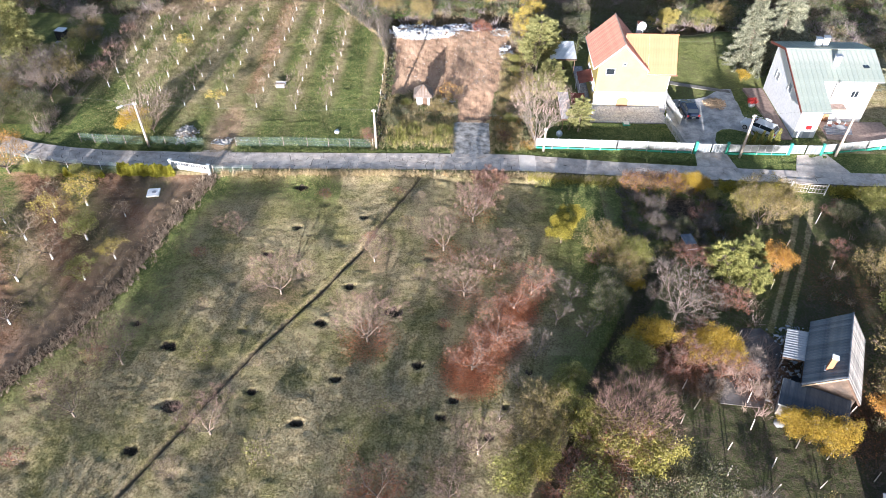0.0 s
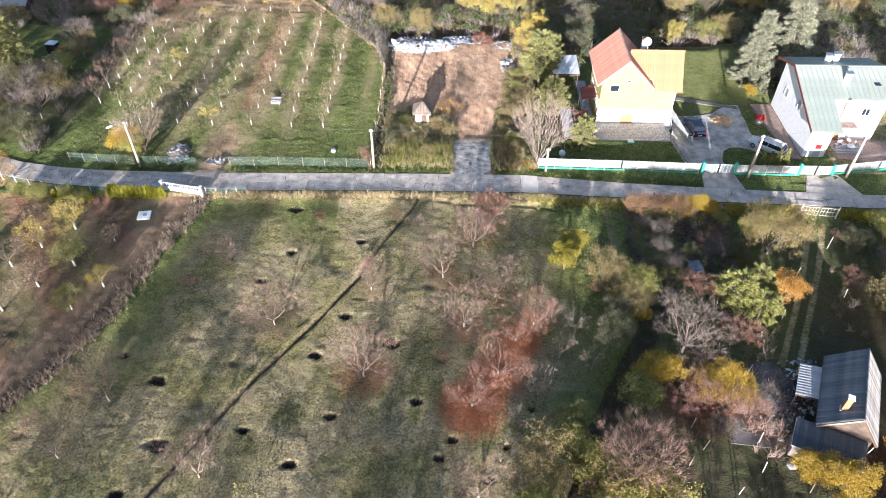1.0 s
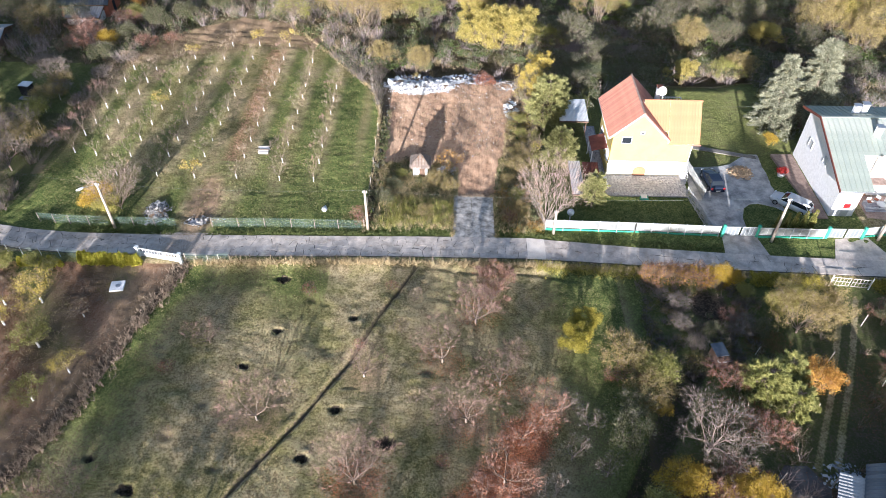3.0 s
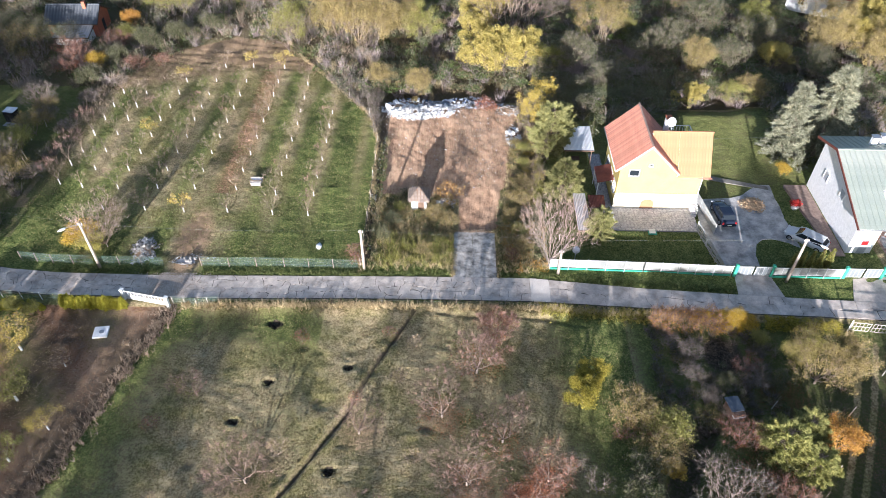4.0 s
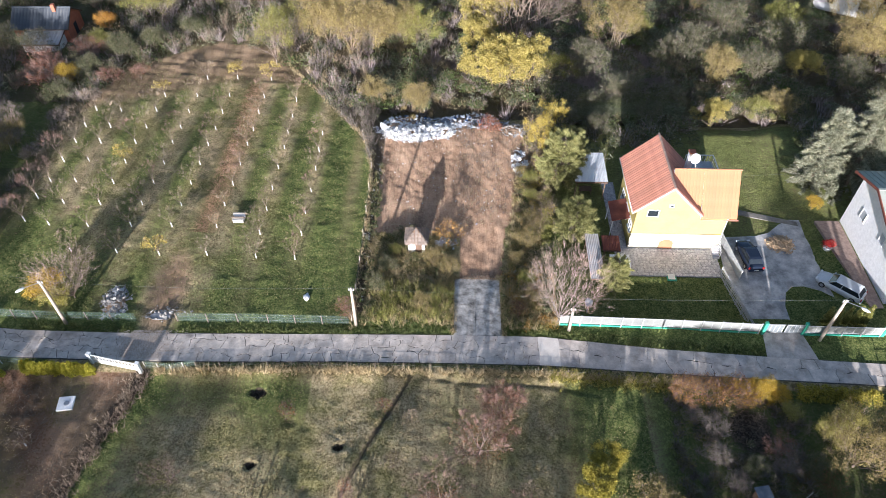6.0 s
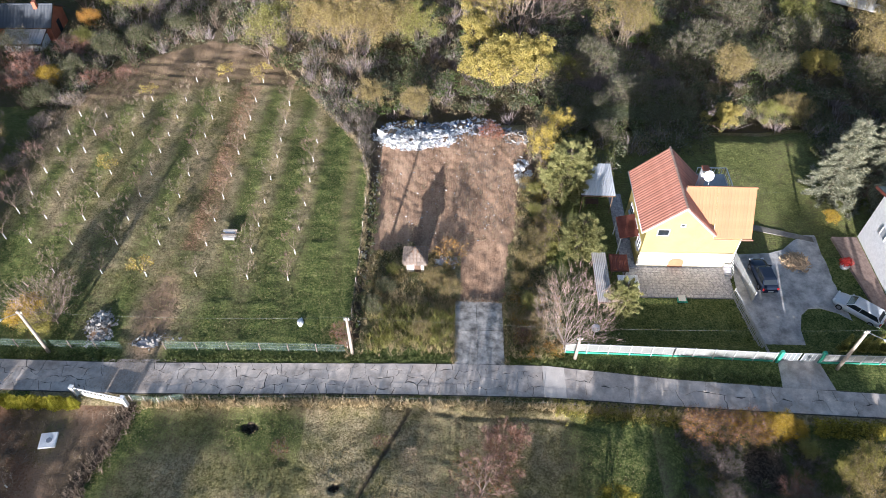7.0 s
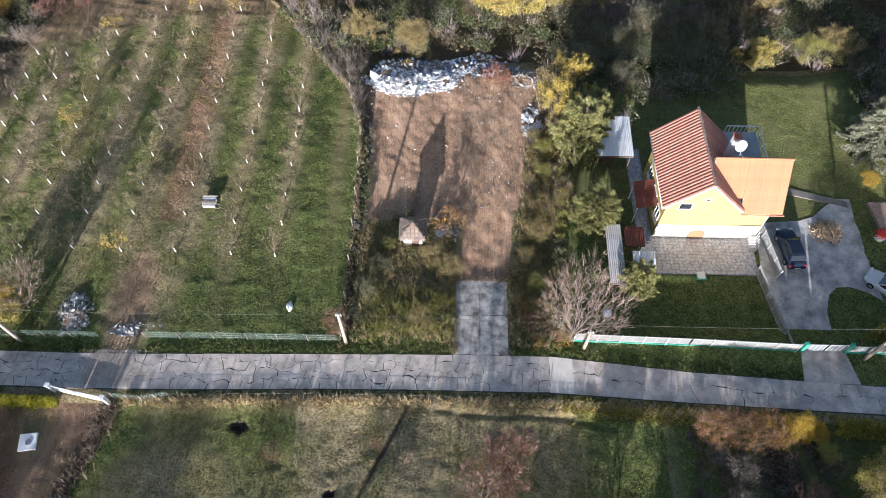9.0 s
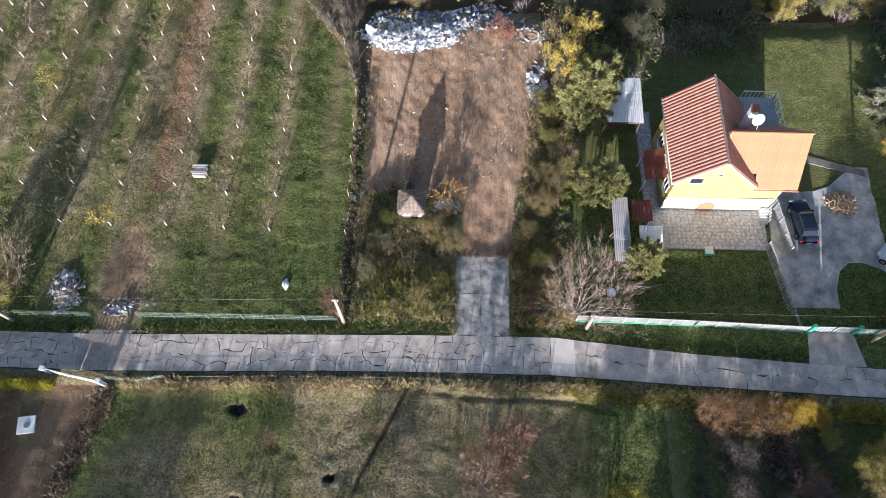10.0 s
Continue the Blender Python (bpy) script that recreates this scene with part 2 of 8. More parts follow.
M["twig_pale"] = leafy("pale_pinkish_twigs", [(0.22, 0.15, 0.12), (0.38, 0.28, 0.23), (0.52, 0.41, 0.34)], 0.0)
M["leaf_yellow"] = leafy("yellow_leaves", [(0.25, 0.18, 0.03), (0.48, 0.37, 0.07), (0.60, 0.50, 0.15)])
M["leaf_willow"] = leafy("pale_willow_leaves", [(0.23, 0.18, 0.04), (0.43, 0.355, 0.09), (0.56, 0.48, 0.17)])
M["leaf_scrub"] = leafy("grey_green_scrub_leaves", [(0.075, 0.092, 0.05), (0.185, 0.20, 0.115), (0.34, 0.335, 0.21)])
M["twig_mauve"] = leafy("mauve_grey_stems", [(0.15, 0.12, 0.115), (0.31, 0.255, 0.24), (0.50, 0.42, 0.39)], 0.0)
M["leaf_brown"] = leafy("brown_fallen_leaves", [(0.10, 0.04, 0.025), (0.22, 0.09, 0.045), (0.34, 0.17, 0.07)])
M["leaf_autumn"] = leafy("dull_golden_leaves", [(0.15, 0.115, 0.04), (0.34, 0.265, 0.095), (0.50, 0.41, 0.18)])
M["leaf_mellow"] = leafy("mellow_yellow_leaves", [(0.19, 0.17, 0.03), (0.38, 0.34, 0.075), (0.52, 0.47, 0.15)])
M["leaf_gold"] = leafy("deep_golden_leaves", [(0.22, 0.13, 0.012), (0.44, 0.30, 0.03), (0.58, 0.43, 0.07)])
M["leaf_lime"] = leafy("yellow_green_leaves", [(0.13, 0.135, 0.03), (0.27, 0.265, 0.065), (0.42, 0.395, 0.13)])
M["leaf_orange"] = leafy("orange_leaves", [(0.30, 0.13, 0.03), (0.52, 0.27, 0.05), (0.62, 0.40, 0.09)])
M["leaf_red"] = leafy("russet_leaves", [(0.17, 0.05, 0.03), (0.33, 0.105, 0.05), (0.44, 0.19, 0.095)])
M["leaf_tan"] = leafy("tan_leaves", [(0.14, 0.10, 0.05), (0.30, 0.235, 0.125), (0.46, 0.37, 0.215)])
M["leaf_green"] = leafy("green_leaves", [(0.040, 0.069, 0.017), (0.098, 0.138, 0.034), (0.184, 0.207, 0.069)])
M["leaf_olive"] = leafy("olive_leaves", [(0.046, 0.058, 0.023), (0.117, 0.124, 0.055), (0.234, 0.221, 0.111)])
M["needle"] = leafy("pine_needles", [(0.12, 0.13, 0.038), (0.27, 0.265, 0.095), (0.44, 0.415, 0.18)], 0.1)
M["needle_blue"] = leafy("silver_spruce_needles", [(0.096, 0.108, 0.060), (0.240, 0.246, 0.162), (0.480, 0.462, 0.336)], 0.1)
M["grass_dry"] = leafy("dry_grass", [(0.17, 0.145, 0.055), (0.30, 0.25, 0.11), (0.44, 0.36, 0.19)])
M["grass_green"] = leafy("green_grass", [(0.055, 0.08, 0.02), (0.12, 0.148, 0.042), (0.21, 0.22, 0.08)])
M["leaf_khaki"] = leafy("khaki_leaves", [(0.125, 0.10, 0.032), (0.26, 0.205, 0.07), (0.39, 0.315, 0.125)])
M["needle_yellow"] = leafy("yellowish_pine_needles", [(0.12, 0.13, 0.03), (0.28, 0.28, 0.08), (0.46, 0.43, 0.16)], 0.1)
M["concrete_new"] = surface("smooth_concrete", (0.68, 0.61, 0.53), (0.80, 0.73, 0.64), 1.2, 0.9, 0, 0.01, 9, 0.0, None, "World")
M["leaf_rust"] = leafy("rust_leaves", [(0.33, 0.10, 0.04), (0.54, 0.19, 0.08), (0.62, 0.29, 0.14)])
M["entrance"] = surface("worn_concrete", (0.12, 0.112, 0.10), (0.74, 0.69, 0.62), 1.1, 0.9, 0, 0.03, 5, 0.06, None, "World")
M["hut_tile"] = surface("lichened_tile", (0.15, 0.12, 0.10), (0.27, 0.22, 0.185), 3.0, 0.9, 0, 0.02, 8, 0.2)
M["leaf_bright"] = leafy("bright_yellow_green_leaves", [(0.14, 0.122, 0.014), (0.31, 0.265, 0.03), (0.46, 0.39, 0.075)])
M["slate_sheet"] = surface("weathered_roof_sheet", (0.055, 0.065, 0.08), (0.10, 0.115, 0.135), 0.9, 0.8, 0, 0.01, 9, 0.15, (0.12, 0.12, 0.12))
M["rubble_scraps"] = leafy("dirty_rubble", [(0.18, 0.16, 0.14), (0.40, 0.37, 0.33), (0.58, 0.54, 0.49), (0.26, 0.23, 0.20)], 0.0)
M["mud"] = leafy("dried_mud", [(0.34, 0.27, 0.21), (0.46, 0.375, 0.30), (0.58, 0.49, 0.40)], 0.0)
M["straw"] = leafy("straw", [(0.30, 0.23, 0.12), (0.48, 0.38, 0.21), (0.60, 0.50, 0.30)])
M["rubbish_grey"] = leafy("grey_rubbish", [(0.10, 0.10, 0.11), (0.38, 0.39, 0.40), (0.64, 0.64, 0.64), (0.20, 0.21, 0.23), (0.22, 0.26, 0.34)], 0.0)
M["rubbish"] = leafy("white_rubbish", [(0.30, 0.30, 0.30), (0.62, 0.61, 0.58), (0.82, 0.80, 0.76), (0.84, 0.83, 0.80), (0.58, 0.57, 0.55), (0.25, 0.28, 0.36)], 0.0)

# ---------------- helpers for meshes ----------------
def link_mesh(name, verts, faces, material, parent=None, smooth=False):
    me = bpy.data.meshes.new(name)
    me.from_pydata([tuple(v) for v in verts] if not isinstance(verts, np.ndarray) else verts.tolist(), [], faces if isinstance(faces, list) else faces.tolist())
    me.materials.append(material)
    if smooth:
        me.polygons.foreach_set("use_smooth", [True] * len(me.polygons))
    ob = new(name, me)
    if parent:
        ob.parent = parent
    return ob


def part(name, bm, material, parent=None, label="", smooth=False):
    me = bpy.data.meshes.new(name)
    bm.to_mesh(me)
    bm.free()
    me.materials.append(material)
    if smooth:
        me.polygons.foreach_set("use_smooth", [True] * len(me.polygons))
    ob = new(name, me)
    if parent:
        ob.parent = parent
    if label:
        tagged(ob, label)
    return ob


def box(sx, sy, sz, cx=0, cy=0, cz=0, bevel=0.0, m=None, bm=None):
    """A box of that size standing with its base at cz."""
    bm = bm or bmesh.new()
    t = Matrix.Translation((cx, cy, cz + sz / 2)) @ Matrix.Diagonal((sx, sy, sz, 1))
    r = bmesh.ops.create_cube(bm, size=1.0, matrix=(m @ t) if m else t)
    if bevel:
        edges = list({e for v in r["verts"] for e in v.link_edges})
        bmesh.ops.bevel(bm, geom=edges, offset=bevel, segments=1, affect="EDGES")
    return bm


def rod(p, q, r0, r1=None, sides=8, bm=None):
    bm = bm or bmesh.new()
    p, q = Vector(p), Vector(q)
    d = q - p
    m = Matrix.Translation((p + q) / 2) @ d.to_track_quat("Z", "Y").to_matrix().to_4x4()
    bmesh.ops.create_cone(bm, cap_ends=True, segments=sides, radius1=r0, radius2=r0 if r1 is None else r1, depth=d.length, matrix=m)
    return bm


def prism(points, z0, z1, bm=None):
    """A plate with the outline points (x, y), from z0 up to z1."""
    bm = bm or bmesh.new()
    low = [bm.verts.new((x, y, z0)) for x, y in points]
    top = [bm.verts.new((x, y, z1)) for x, y in points]
    n = len(points)
    bm.faces.new(top)
    bm.faces.new(low[::-1])
    for i in range(n):
        bm.faces.new((low[i], low[(i + 1) % n], top[(i + 1) % n], top[i]))
    bmesh.ops.recalc_face_normals(bm, faces=bm.faces)
    return bm


def solid(verts, faces, bm=None):
    bm = bm or bmesh.new()
    vs = [bm.verts.new(v) for v in verts]
    for f in faces:
        bm.faces.new([vs[i] for i in f])
    bmesh.ops.recalc_face_normals(bm, faces=bm.faces)
    return bm


def thing(name, label, category, x, y, z=None, turn=0.0, group=""):
    ob = new(name)
    ob.empty_display_size = 0.2
    ob.matrix_basis = pose(x, y, float(ground_z(x, y)) if z is None else z, 0, 0, turn)
    return tagged(ob, label, category, group)


def polyline_distance(X, Y, pts):
    d = np.full(np.shape(X), 1e9)
    for (ax, ay), (bx, by) in zip(pts[:-1], pts[1:]):
        ux, uy = bx - ax, by - ay
        t = np.clip(((X - ax) * ux + (Y - ay) * uy) / (ux * ux + uy * uy), 0, 1)
        d = np.minimum(d, np.hypot(X - ax - t * ux, Y - ay - t * uy))
    return d


def inside(X, Y, poly):
    c = np.zeros(np.shape(X), bool)
    n = len(poly)
    for i in range(n):
        (ax, ay), (bx, by) = poly[i], poly[(i + 1) % n]
        hit = ((ay > Y) != (by > Y)) & (X < (bx - ax) * (Y - ay) / (by - ay + 1e-9) + ax)
        c ^= hit
    return c


def step(v, a, b):
    t = np.clip((v - a) / (b - a), 0, 1)
    return t * t * (3 - 2 * t)


# ---------------- the ground ----------------
ROAD_N = ([-90, -62, -54, -50, -45, -40, -30, -20, -10, 0, 8.5, 20, 30, 38, 46, 60, 90], [10, 4.0, 1.5, 0.2, -0.7, -1.1, -1.2, -1.0, -0.8, -0.6, -0.6, -1.7, -2.3, -2.7, -3.0, -3.2, -3.6])
ROAD_S = ([-90, -62, -54, -50, -45, -40, -30, -20, -10, 0, 8.5, 20, 30, 38, 46, 60, 90], [7, 0.8, -1.4, -2.7, -3.7, -4.1, -4.2, -4.1, -3.8, -3.7, -3.7, -4.3, -4.7, -5.0, -5.3, -5.5, -6.0])
TRENCH = [(-3.3, -5.0), (-6.8, -12.2), (-8.7, -17.1), (-12.3, -23.4), (-16.0, -29.0), (-18.5, -33.4), (-24.2, -44.2), (-27.0, -50.0)]
TRENCH_EAST = [(-3.3, -5.0), (2.3, -5.6), (8.8, -5.6), (13.0, -6.4)]
DITCH = [(22.6, -16.0), (22.4, -17.1), (19.9, -21.1), (16.0, -28.2), (12.0, -35.4), (9.1, -41.1), (6.0, -47.0), (1.0, -57.0), (-4.0, -68.0)]
EDGE_WEST = [(-26.6, -5.6), (-28.9, -13.3), (-31.1, -22.5), (-33.5, -28.8), (-37.1, -35.0), (-43.0, -44.0)]
PITS = [(-16.6, -7.0, 0.8), (-8.9, -12.0, 0.5), (-15.9, -13.7, 0.5), (-18.1, -17.8, 0.5), (-4.8, -25.2, 0.95), (-9.3, -22.2, 0.6), (-11.4, -26.8, 0.6),
        (-2.2, -31.4, 0.55), (0.9, -34.9, 0.5), (-0.1, -36.5, 0.5), (-9.2, -33.0, 0.55), (-11.8, -37.4, 0.6), (-16.1, -34.5, 0.5), (-24.6, -29.8, 0.8),
        (-22.5, -36.0, 1.0), (-24.4, -40.2, 0.7), (7.4, -31.9, 0.4), (5.3, -35.4, 0.4), (3.8, -38.3, 0.45), (-28.4, -27.2, 0.5)]
HOLLOWS = [(-20.7, -21.9), (-22.9, -25.1), (-28.8, -27.1), (-31.4, -31.6), (-34.0, -35.3), (-32.3, -41.5), (-20.4, -32.0), (-1.5, -18.0), (-2.6, -20.6), (-20.6, -42.2), (-4.9, -35.9), (-0.2, -27.0), (-18.3, -27.9), (-13.8, -20.6), (-13.4, -9.6), (-11.2, -15.6), (-5.2, -8.6)]
ORCHARD = [(-9.2, -0.3), (-9.2, 8.0), (-9.2, 16.0), (-9.5, 23.0), (-11.0, 29.0), (-14.1, 33.0), (-17.7, 38.0), (-22.5, 44.0), (-25.5, 49.0), (-33.7, 50.2),
           (-39.2, 47.0), (-44.3, 43.3), (-47.0, 36.9), (-48.4, 30.0), (-48.5, 21.8), (-48.5, 10.6), (-44.0, -0.3)]
PLOT = [(-8.4, 13.0), (-8.6, 24.0), (-9.2, 31.0), (-6.0, 34.0), (4.0, 34.0), (8.5, 32.0), (9.3, 25.0), (8.0, 17.0), (5.8, 14.0), (5.2, 6.0), (0.9, 6.0), (1.0, 12.5)]
DRIVE = [(29.3, -1.8), (33.2, -1.8), (33.0, 2.1), (33.1, 4.6), (33.7, 6.3), (34.6, 7.1), (35.8, 7.2), (37.4, 6.6), (40.1, 4.3), (41.4, 3.2), (41.5, 5.6), (40.3, 8.4), (39.0, 11.0), (38.2, 14.0), (38.4, 16.8),
         (37.2, 16.8), (35.9, 16.0), (34.4, 14.7), (33.0, 14.2), (29.7, 13.9), (28.6, 13.6), (28.2, 8.4), (29.3, 0.8)]


def ground_z(x, y):
    x, y = np.asarray(x, float), np.asarray(y, float)
    z = 0.06 * np.sin(x * 0.31 + 1.0) * np.cos(y * 0.23) + 0.03 * np.sin(x * 0.9 + y * 0.7)
    yard = step(x, 10.0, 12.5) * step(y, 1.2, 3.2)
    z = z * (1 - yard) + yard * (-1.0 + 0.65 * step(x, 37.5, 41.5))
    plot = step(x, -9.6, -8.4) * (1 - step(x, 9.5, 11.0)) * step(y, 1.5, 9.0)
    z = z - 0.4 * plot
    z = z - 1.5 * step(y, 31.2, 37.0) * step(x, -13.0, -9.0)
    field = (1 - step(y, -6.5, -4.8))
    z = z - 0.3 * field
    d = polyline_distance(x, y, TRENCH)
    z = z - 0.24 * (1 - step(d, 0.05, 0.32)) + 0.04 * np.exp(-((d - 0.6) / 0.25) ** 2)
    z = z - 0.22 * (1 - step(polyline_distance(x, y, TRENCH_EAST), 0.1, 0.4))
    z = z - 1.1 * (1 - step(polyline_distance(x, y, DITCH), 0.3, 1.5))
    for px, py, r in PITS:
        a = np.arctan2(y - py, x - px)
        d = np.hypot(x - px, (y - py) * 1.5) * (1 + 0.18 * np.sin(a * 3 + px) + 0.12 * np.sin(a * 5 + py))
        z = z - 0.6 * (1 - step(d, r * 0.45, r)) + 0.025 * np.exp(-((d - r * 1.3) / 0.3) ** 2)
    for px, py in HOLLOWS:
        z = z - 0.16 * np.exp(-(np.hypot(x - px, (y - py) * 1.3) / 0.62) ** 2)
    z = z - 0.22 * ((x > 0.2) & (x < 5.2) & (y > -1.5) & (y < 6.45))
    flat = 1 - step(np.abs(y + 2.6), 2.0, 3.0)
    return np.where(np.abs(x) < 70, z * (1 - 0.85 * flat), z)


def axis(fine0, fine1, fine, mid0, mid1, mid):
    a = list(np.arange(fine0, fine1, fine))
    a = list(np.arange(mid0, fine0, mid)) + a + list(np.arange(fine1, mid1, mid))
    far = [mid1 + 6, mid1 + 20, mid1 + 60, mid1 + 200, mid1 + 700, mid1 + 2500]
    return np.array([mid0 - (f - mid1) for f in far[::-1]] + a + [mid1] + far)


def lumps(x, y, cx, cy, seed):
    """Smooth random heights, from -0.5 to 0.5, over cells of that size."""
    grid = np.random.default_rng(seed).random((128, 128)) - 0.5
    u, v = x / cx, y / cy
    i, j = np.floor(u).astype(int), np.floor(v).astype(int)
    fu, fv = u - i, v - j
    fu, fv = fu * fu * (3 - 2 * fu), fv * fv * (3 - 2 * fv)
    i, j = i % 128, j % 128
    i2, j2 = (i + 1) % 128, (j + 1) % 128
    return (grid[i, j] * (1 - fu) + grid[i2, j] * fu) * (1 - fv) + (grid[i, j2] * (1 - fu) + grid[i2, j2] * fu) * fv


def relief(x, y):
    """Tussocks of the meadows, ruts and clods of the bare plot and of the orchard's far end."""
    near = np.maximum(np.clip(1 - np.abs(x) / 90, 0, 1) > 0, 0.0)
    tuft = 0.10 * lumps(x + 0.3 * y, y, 0.5, 0.45, 1) + 0.09 * lumps(x, y - 0.2 * x, 1.2, 1.0, 2) + 0.10 * lumps(x, y, 3.1, 2.7, 3)
    rut = 0.12 * lumps(x - 0.16 * y, y, 0.42, 2.4, 4) + 0.10 * lumps(x + 0.5 * y, y, 0.5, 1.1, 5) + 0.05 * lumps(x, y, 0.45, 0.45, 6)
    bare = inside(x, y, PLOT).astype(float)
    end = inside(x, y, ORCHARD) * step(y + 0.35 * np.clip(-30 - x, 0, 20), 37, 42)
    z = tuft * (1 - np.maximum(bare, end)) + rut * bare + end * (0.22 * lumps(x + 0.8 * y, y, 2.6, 0.8, 7) + 0.6 * rut)
    yard = step(x, 10.0, 12.5) * step(y, 0.4, 2.0) * (1 - step(y, 34, 36))
    z = z * (1 - yard * (0.75 - 0.45 * step(y, 19.0, 21.0)))
    mid = (np.interp(x, *ROAD_N) + np.interp(x, *ROAD_S)) / 2
    z = z * step(np.abs(y - mid), 2.0, 2.9)
    return near * np.where((x > -0.4) & (x < 5.8) & (y > -2) & (y < 7.2), 0.0, z)


def build_ground():
    xs, ys = axis(-48.0, 42.0, 0.22, -78.0, 78.0, 0.5), axis(-46.0, 46.0, 0.21, -60.0, 96.0, 0.45)
    X, Y = np.meshgrid(xs, ys)
    Z = ground_z(X, Y) + relief(X, Y)
    nx, ny = len(xs), len(ys)
    verts = np.stack([X.ravel(), Y.ravel(), Z.ravel()], 1)
    i = np.arange(nx * ny).reshape(ny, nx)
    faces = np.stack([i[:-1, :-1].ravel(), i[:-1, 1:].ravel(), i[1:, 1:].ravel(), i[1:, :-1].ravel()], 1)
    me = bpy.data.meshes.new("ground")
    me.vertices.add(len(verts))
    me.vertices.foreach_set("co", verts.ravel())
    me.loops.add(faces.size)
    me.loops.foreach_set("vertex_index", faces.ravel())
    me.polygons.add(len(faces))
    me.polygons.foreach_set("loop_start", np.arange(len(faces)) * 4)
    me.polygons.foreach_set("loop_total", np.full(len(faces), 4))
    me.polygons.foreach_set("use_smooth", np.ones(len(faces), bool))
    me.update()
    me.validate()
    x, y = X.ravel(), Y.ravel()
    orch = inside(x, y, ORCHARD)
    west = polyline_distance(x, y, EDGE_WEST)
    west_of = x < np.interp(y, [-44, -35, -28.8, -22.5, -13.3, -5.6], [-43, -37.1, -33.5, -31.1, -28.9, -26.6])
    field = (y < -5) & ~west_of & (x < 17)
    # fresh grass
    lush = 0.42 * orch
    # cosine: greener strips between rows, also painting in the rows' shadow bands
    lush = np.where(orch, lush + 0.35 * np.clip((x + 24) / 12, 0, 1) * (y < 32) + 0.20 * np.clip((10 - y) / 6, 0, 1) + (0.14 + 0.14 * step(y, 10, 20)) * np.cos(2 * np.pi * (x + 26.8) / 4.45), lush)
    lush = np.where(orch, lush + 0.4 * step(-x, 38, 42) * step(-y, -18, -10), lush)
    lush = np.where(field, 0.55 * np.exp(-(west / 3.5)) + 0.45 * np.exp(-((y + 7.5) / 2.6) ** 2) * (x < -12) + 0.50 * step(x, 7, 11) + 0.10 + 0.30 * np.exp(-((x - 5.5) / 2.0) ** 2) * (y > -24) + 0.22 * np.sin(x * 0.42 + 0.05 * y + 2.0) * (y > -30), lush)
    lawn = ((x > 10.5) & (x < 29.5) & (y > 0.6) & (y < 36)) | ((x > 29) & (x < 46) & (y > 1) & (y < 34))
    lush = np.where(lawn, 0.95, lush)
    lush = np.where((y > np.interp(x, *ROAD_N)) & (y < 1.0) & (x > -46) & (x < 56), 0.8, lush)
    lush = np.where(west_of & (y < -4) & (x < -36), 0.42 + 0.25 * np.sin(x * 0.8 + y * 0.35) + 0.3 * step(y, -10, -6.5), lush)
    lush = np.where((x < -49) & (y > 2), 0.7, lush)
    lush = np.where((x > -56) & (x < -42) & (y > np.interp(x, *ROAD_N)) & (y < 9), 0.95, lush)
    lush = np.where((x > 15) & (y < -5.5), np.maximum(lush, 0.75 * step(x, 15.0, 19.0)), lush)
    lush = np.where(lawn & (y > 13.5), 0.62, lush)
    # bare earth
    soil = np.where(inside(x, y, PLOT), 0.9, 0.0)
    soil = np.where(west_of & (west < 5.5) & (y < -5), 0.62 * np.exp(-((west - 2.5) / 3.2) ** 2), soil)
    soil = np.maximum(soil, 0.38 * np.exp(-(polyline_distance(x, y, TRENCH) / 0.5) ** 4))
    soil = np.where(orch & (y > 31), 0.60 * step(y + 0.35 * np.clip(-30 - x, 0, 20), 37, 42), soil)
    track = np.minimum(polyline_distance(x, y, [(38.9, -8.0), (36.0, -14.5), (33.1, -20.6), (30.0, -26.5)]), polyline_distance(x, y, [(40.4, -8.0), (37.6, -14.4), (34.5, -20.6), (31.5, -26.5)]))
    lush = np.where(track < 0.25, 0.0, lush)
    soil = np.where((y > -5.8) & (y < -3.8), 0.3, soil)
    soil = np.maximum(soil, 0.66 * np.exp(-(np.hypot((x + 27.6) / 2.2, (y - 4.0) / 6.5)) ** 4))
    lush = lush * (1 - np.exp(-(np.hypot((x + 27.6) / 2.2, (y - 3.0) / 5.0)) ** 4))
    # leaf litter
    litter = np.where(orch, 0.62 * np.exp(-((x + 26.6) / 1.5) ** 2) * (y > 12) * (y < 40) + (0.14 + 0.18 * step(y, 10, 20)) * (0.5 - 0.5 * np.cos(2 * np.pi * (x + 27.0) / 4.45)) ** 2, 0.0)
    for cx, cy, r in ((2.4, -31.5, 3.2), (4.8, -28.5, 3.2), (6.5, -25.1, 2.6), (-6.9, -28.8, 3.0), (1.8, -23.1, 3.0), (-15.7, -23.4, 3.4), (-0.3, -16.9, 2.6), (-7.2, -18.7, 2.4), (28.0, -31.0, 5.0), (22.0, -31.0, 4.5), (38.0, -22.0, 4.0)):
        litter = np.maximum(litter, (0.7 if cx > 1.9 and cy < -24 else 0.42) * np.exp(-(np.hypot(x - cx, y - cy) / r) ** 4))
    litter = np.maximum(litter, np.where(west_of & (y < -5.4) & (x > -60), 0.55 + 0.2 * np.sin(0.7 * x + 0.5 * y), 0.0))
    # dark woodland floor; also paints shade into ditch, pits, trench and gardens
    humus_shade = np.where((y > 35.0) & ~orch & ~((x > 29.5) & (x < 41.5) & (y < 34.5)), 0.58, 0.0)
    # ditch bottom darkened to paint in the shade that fills it
    humus_shade = np.maximum(humus_shade, np.where(y > -17, 0.5, 0.62) * (polyline_distance(x, y, DITCH) < 1.05))
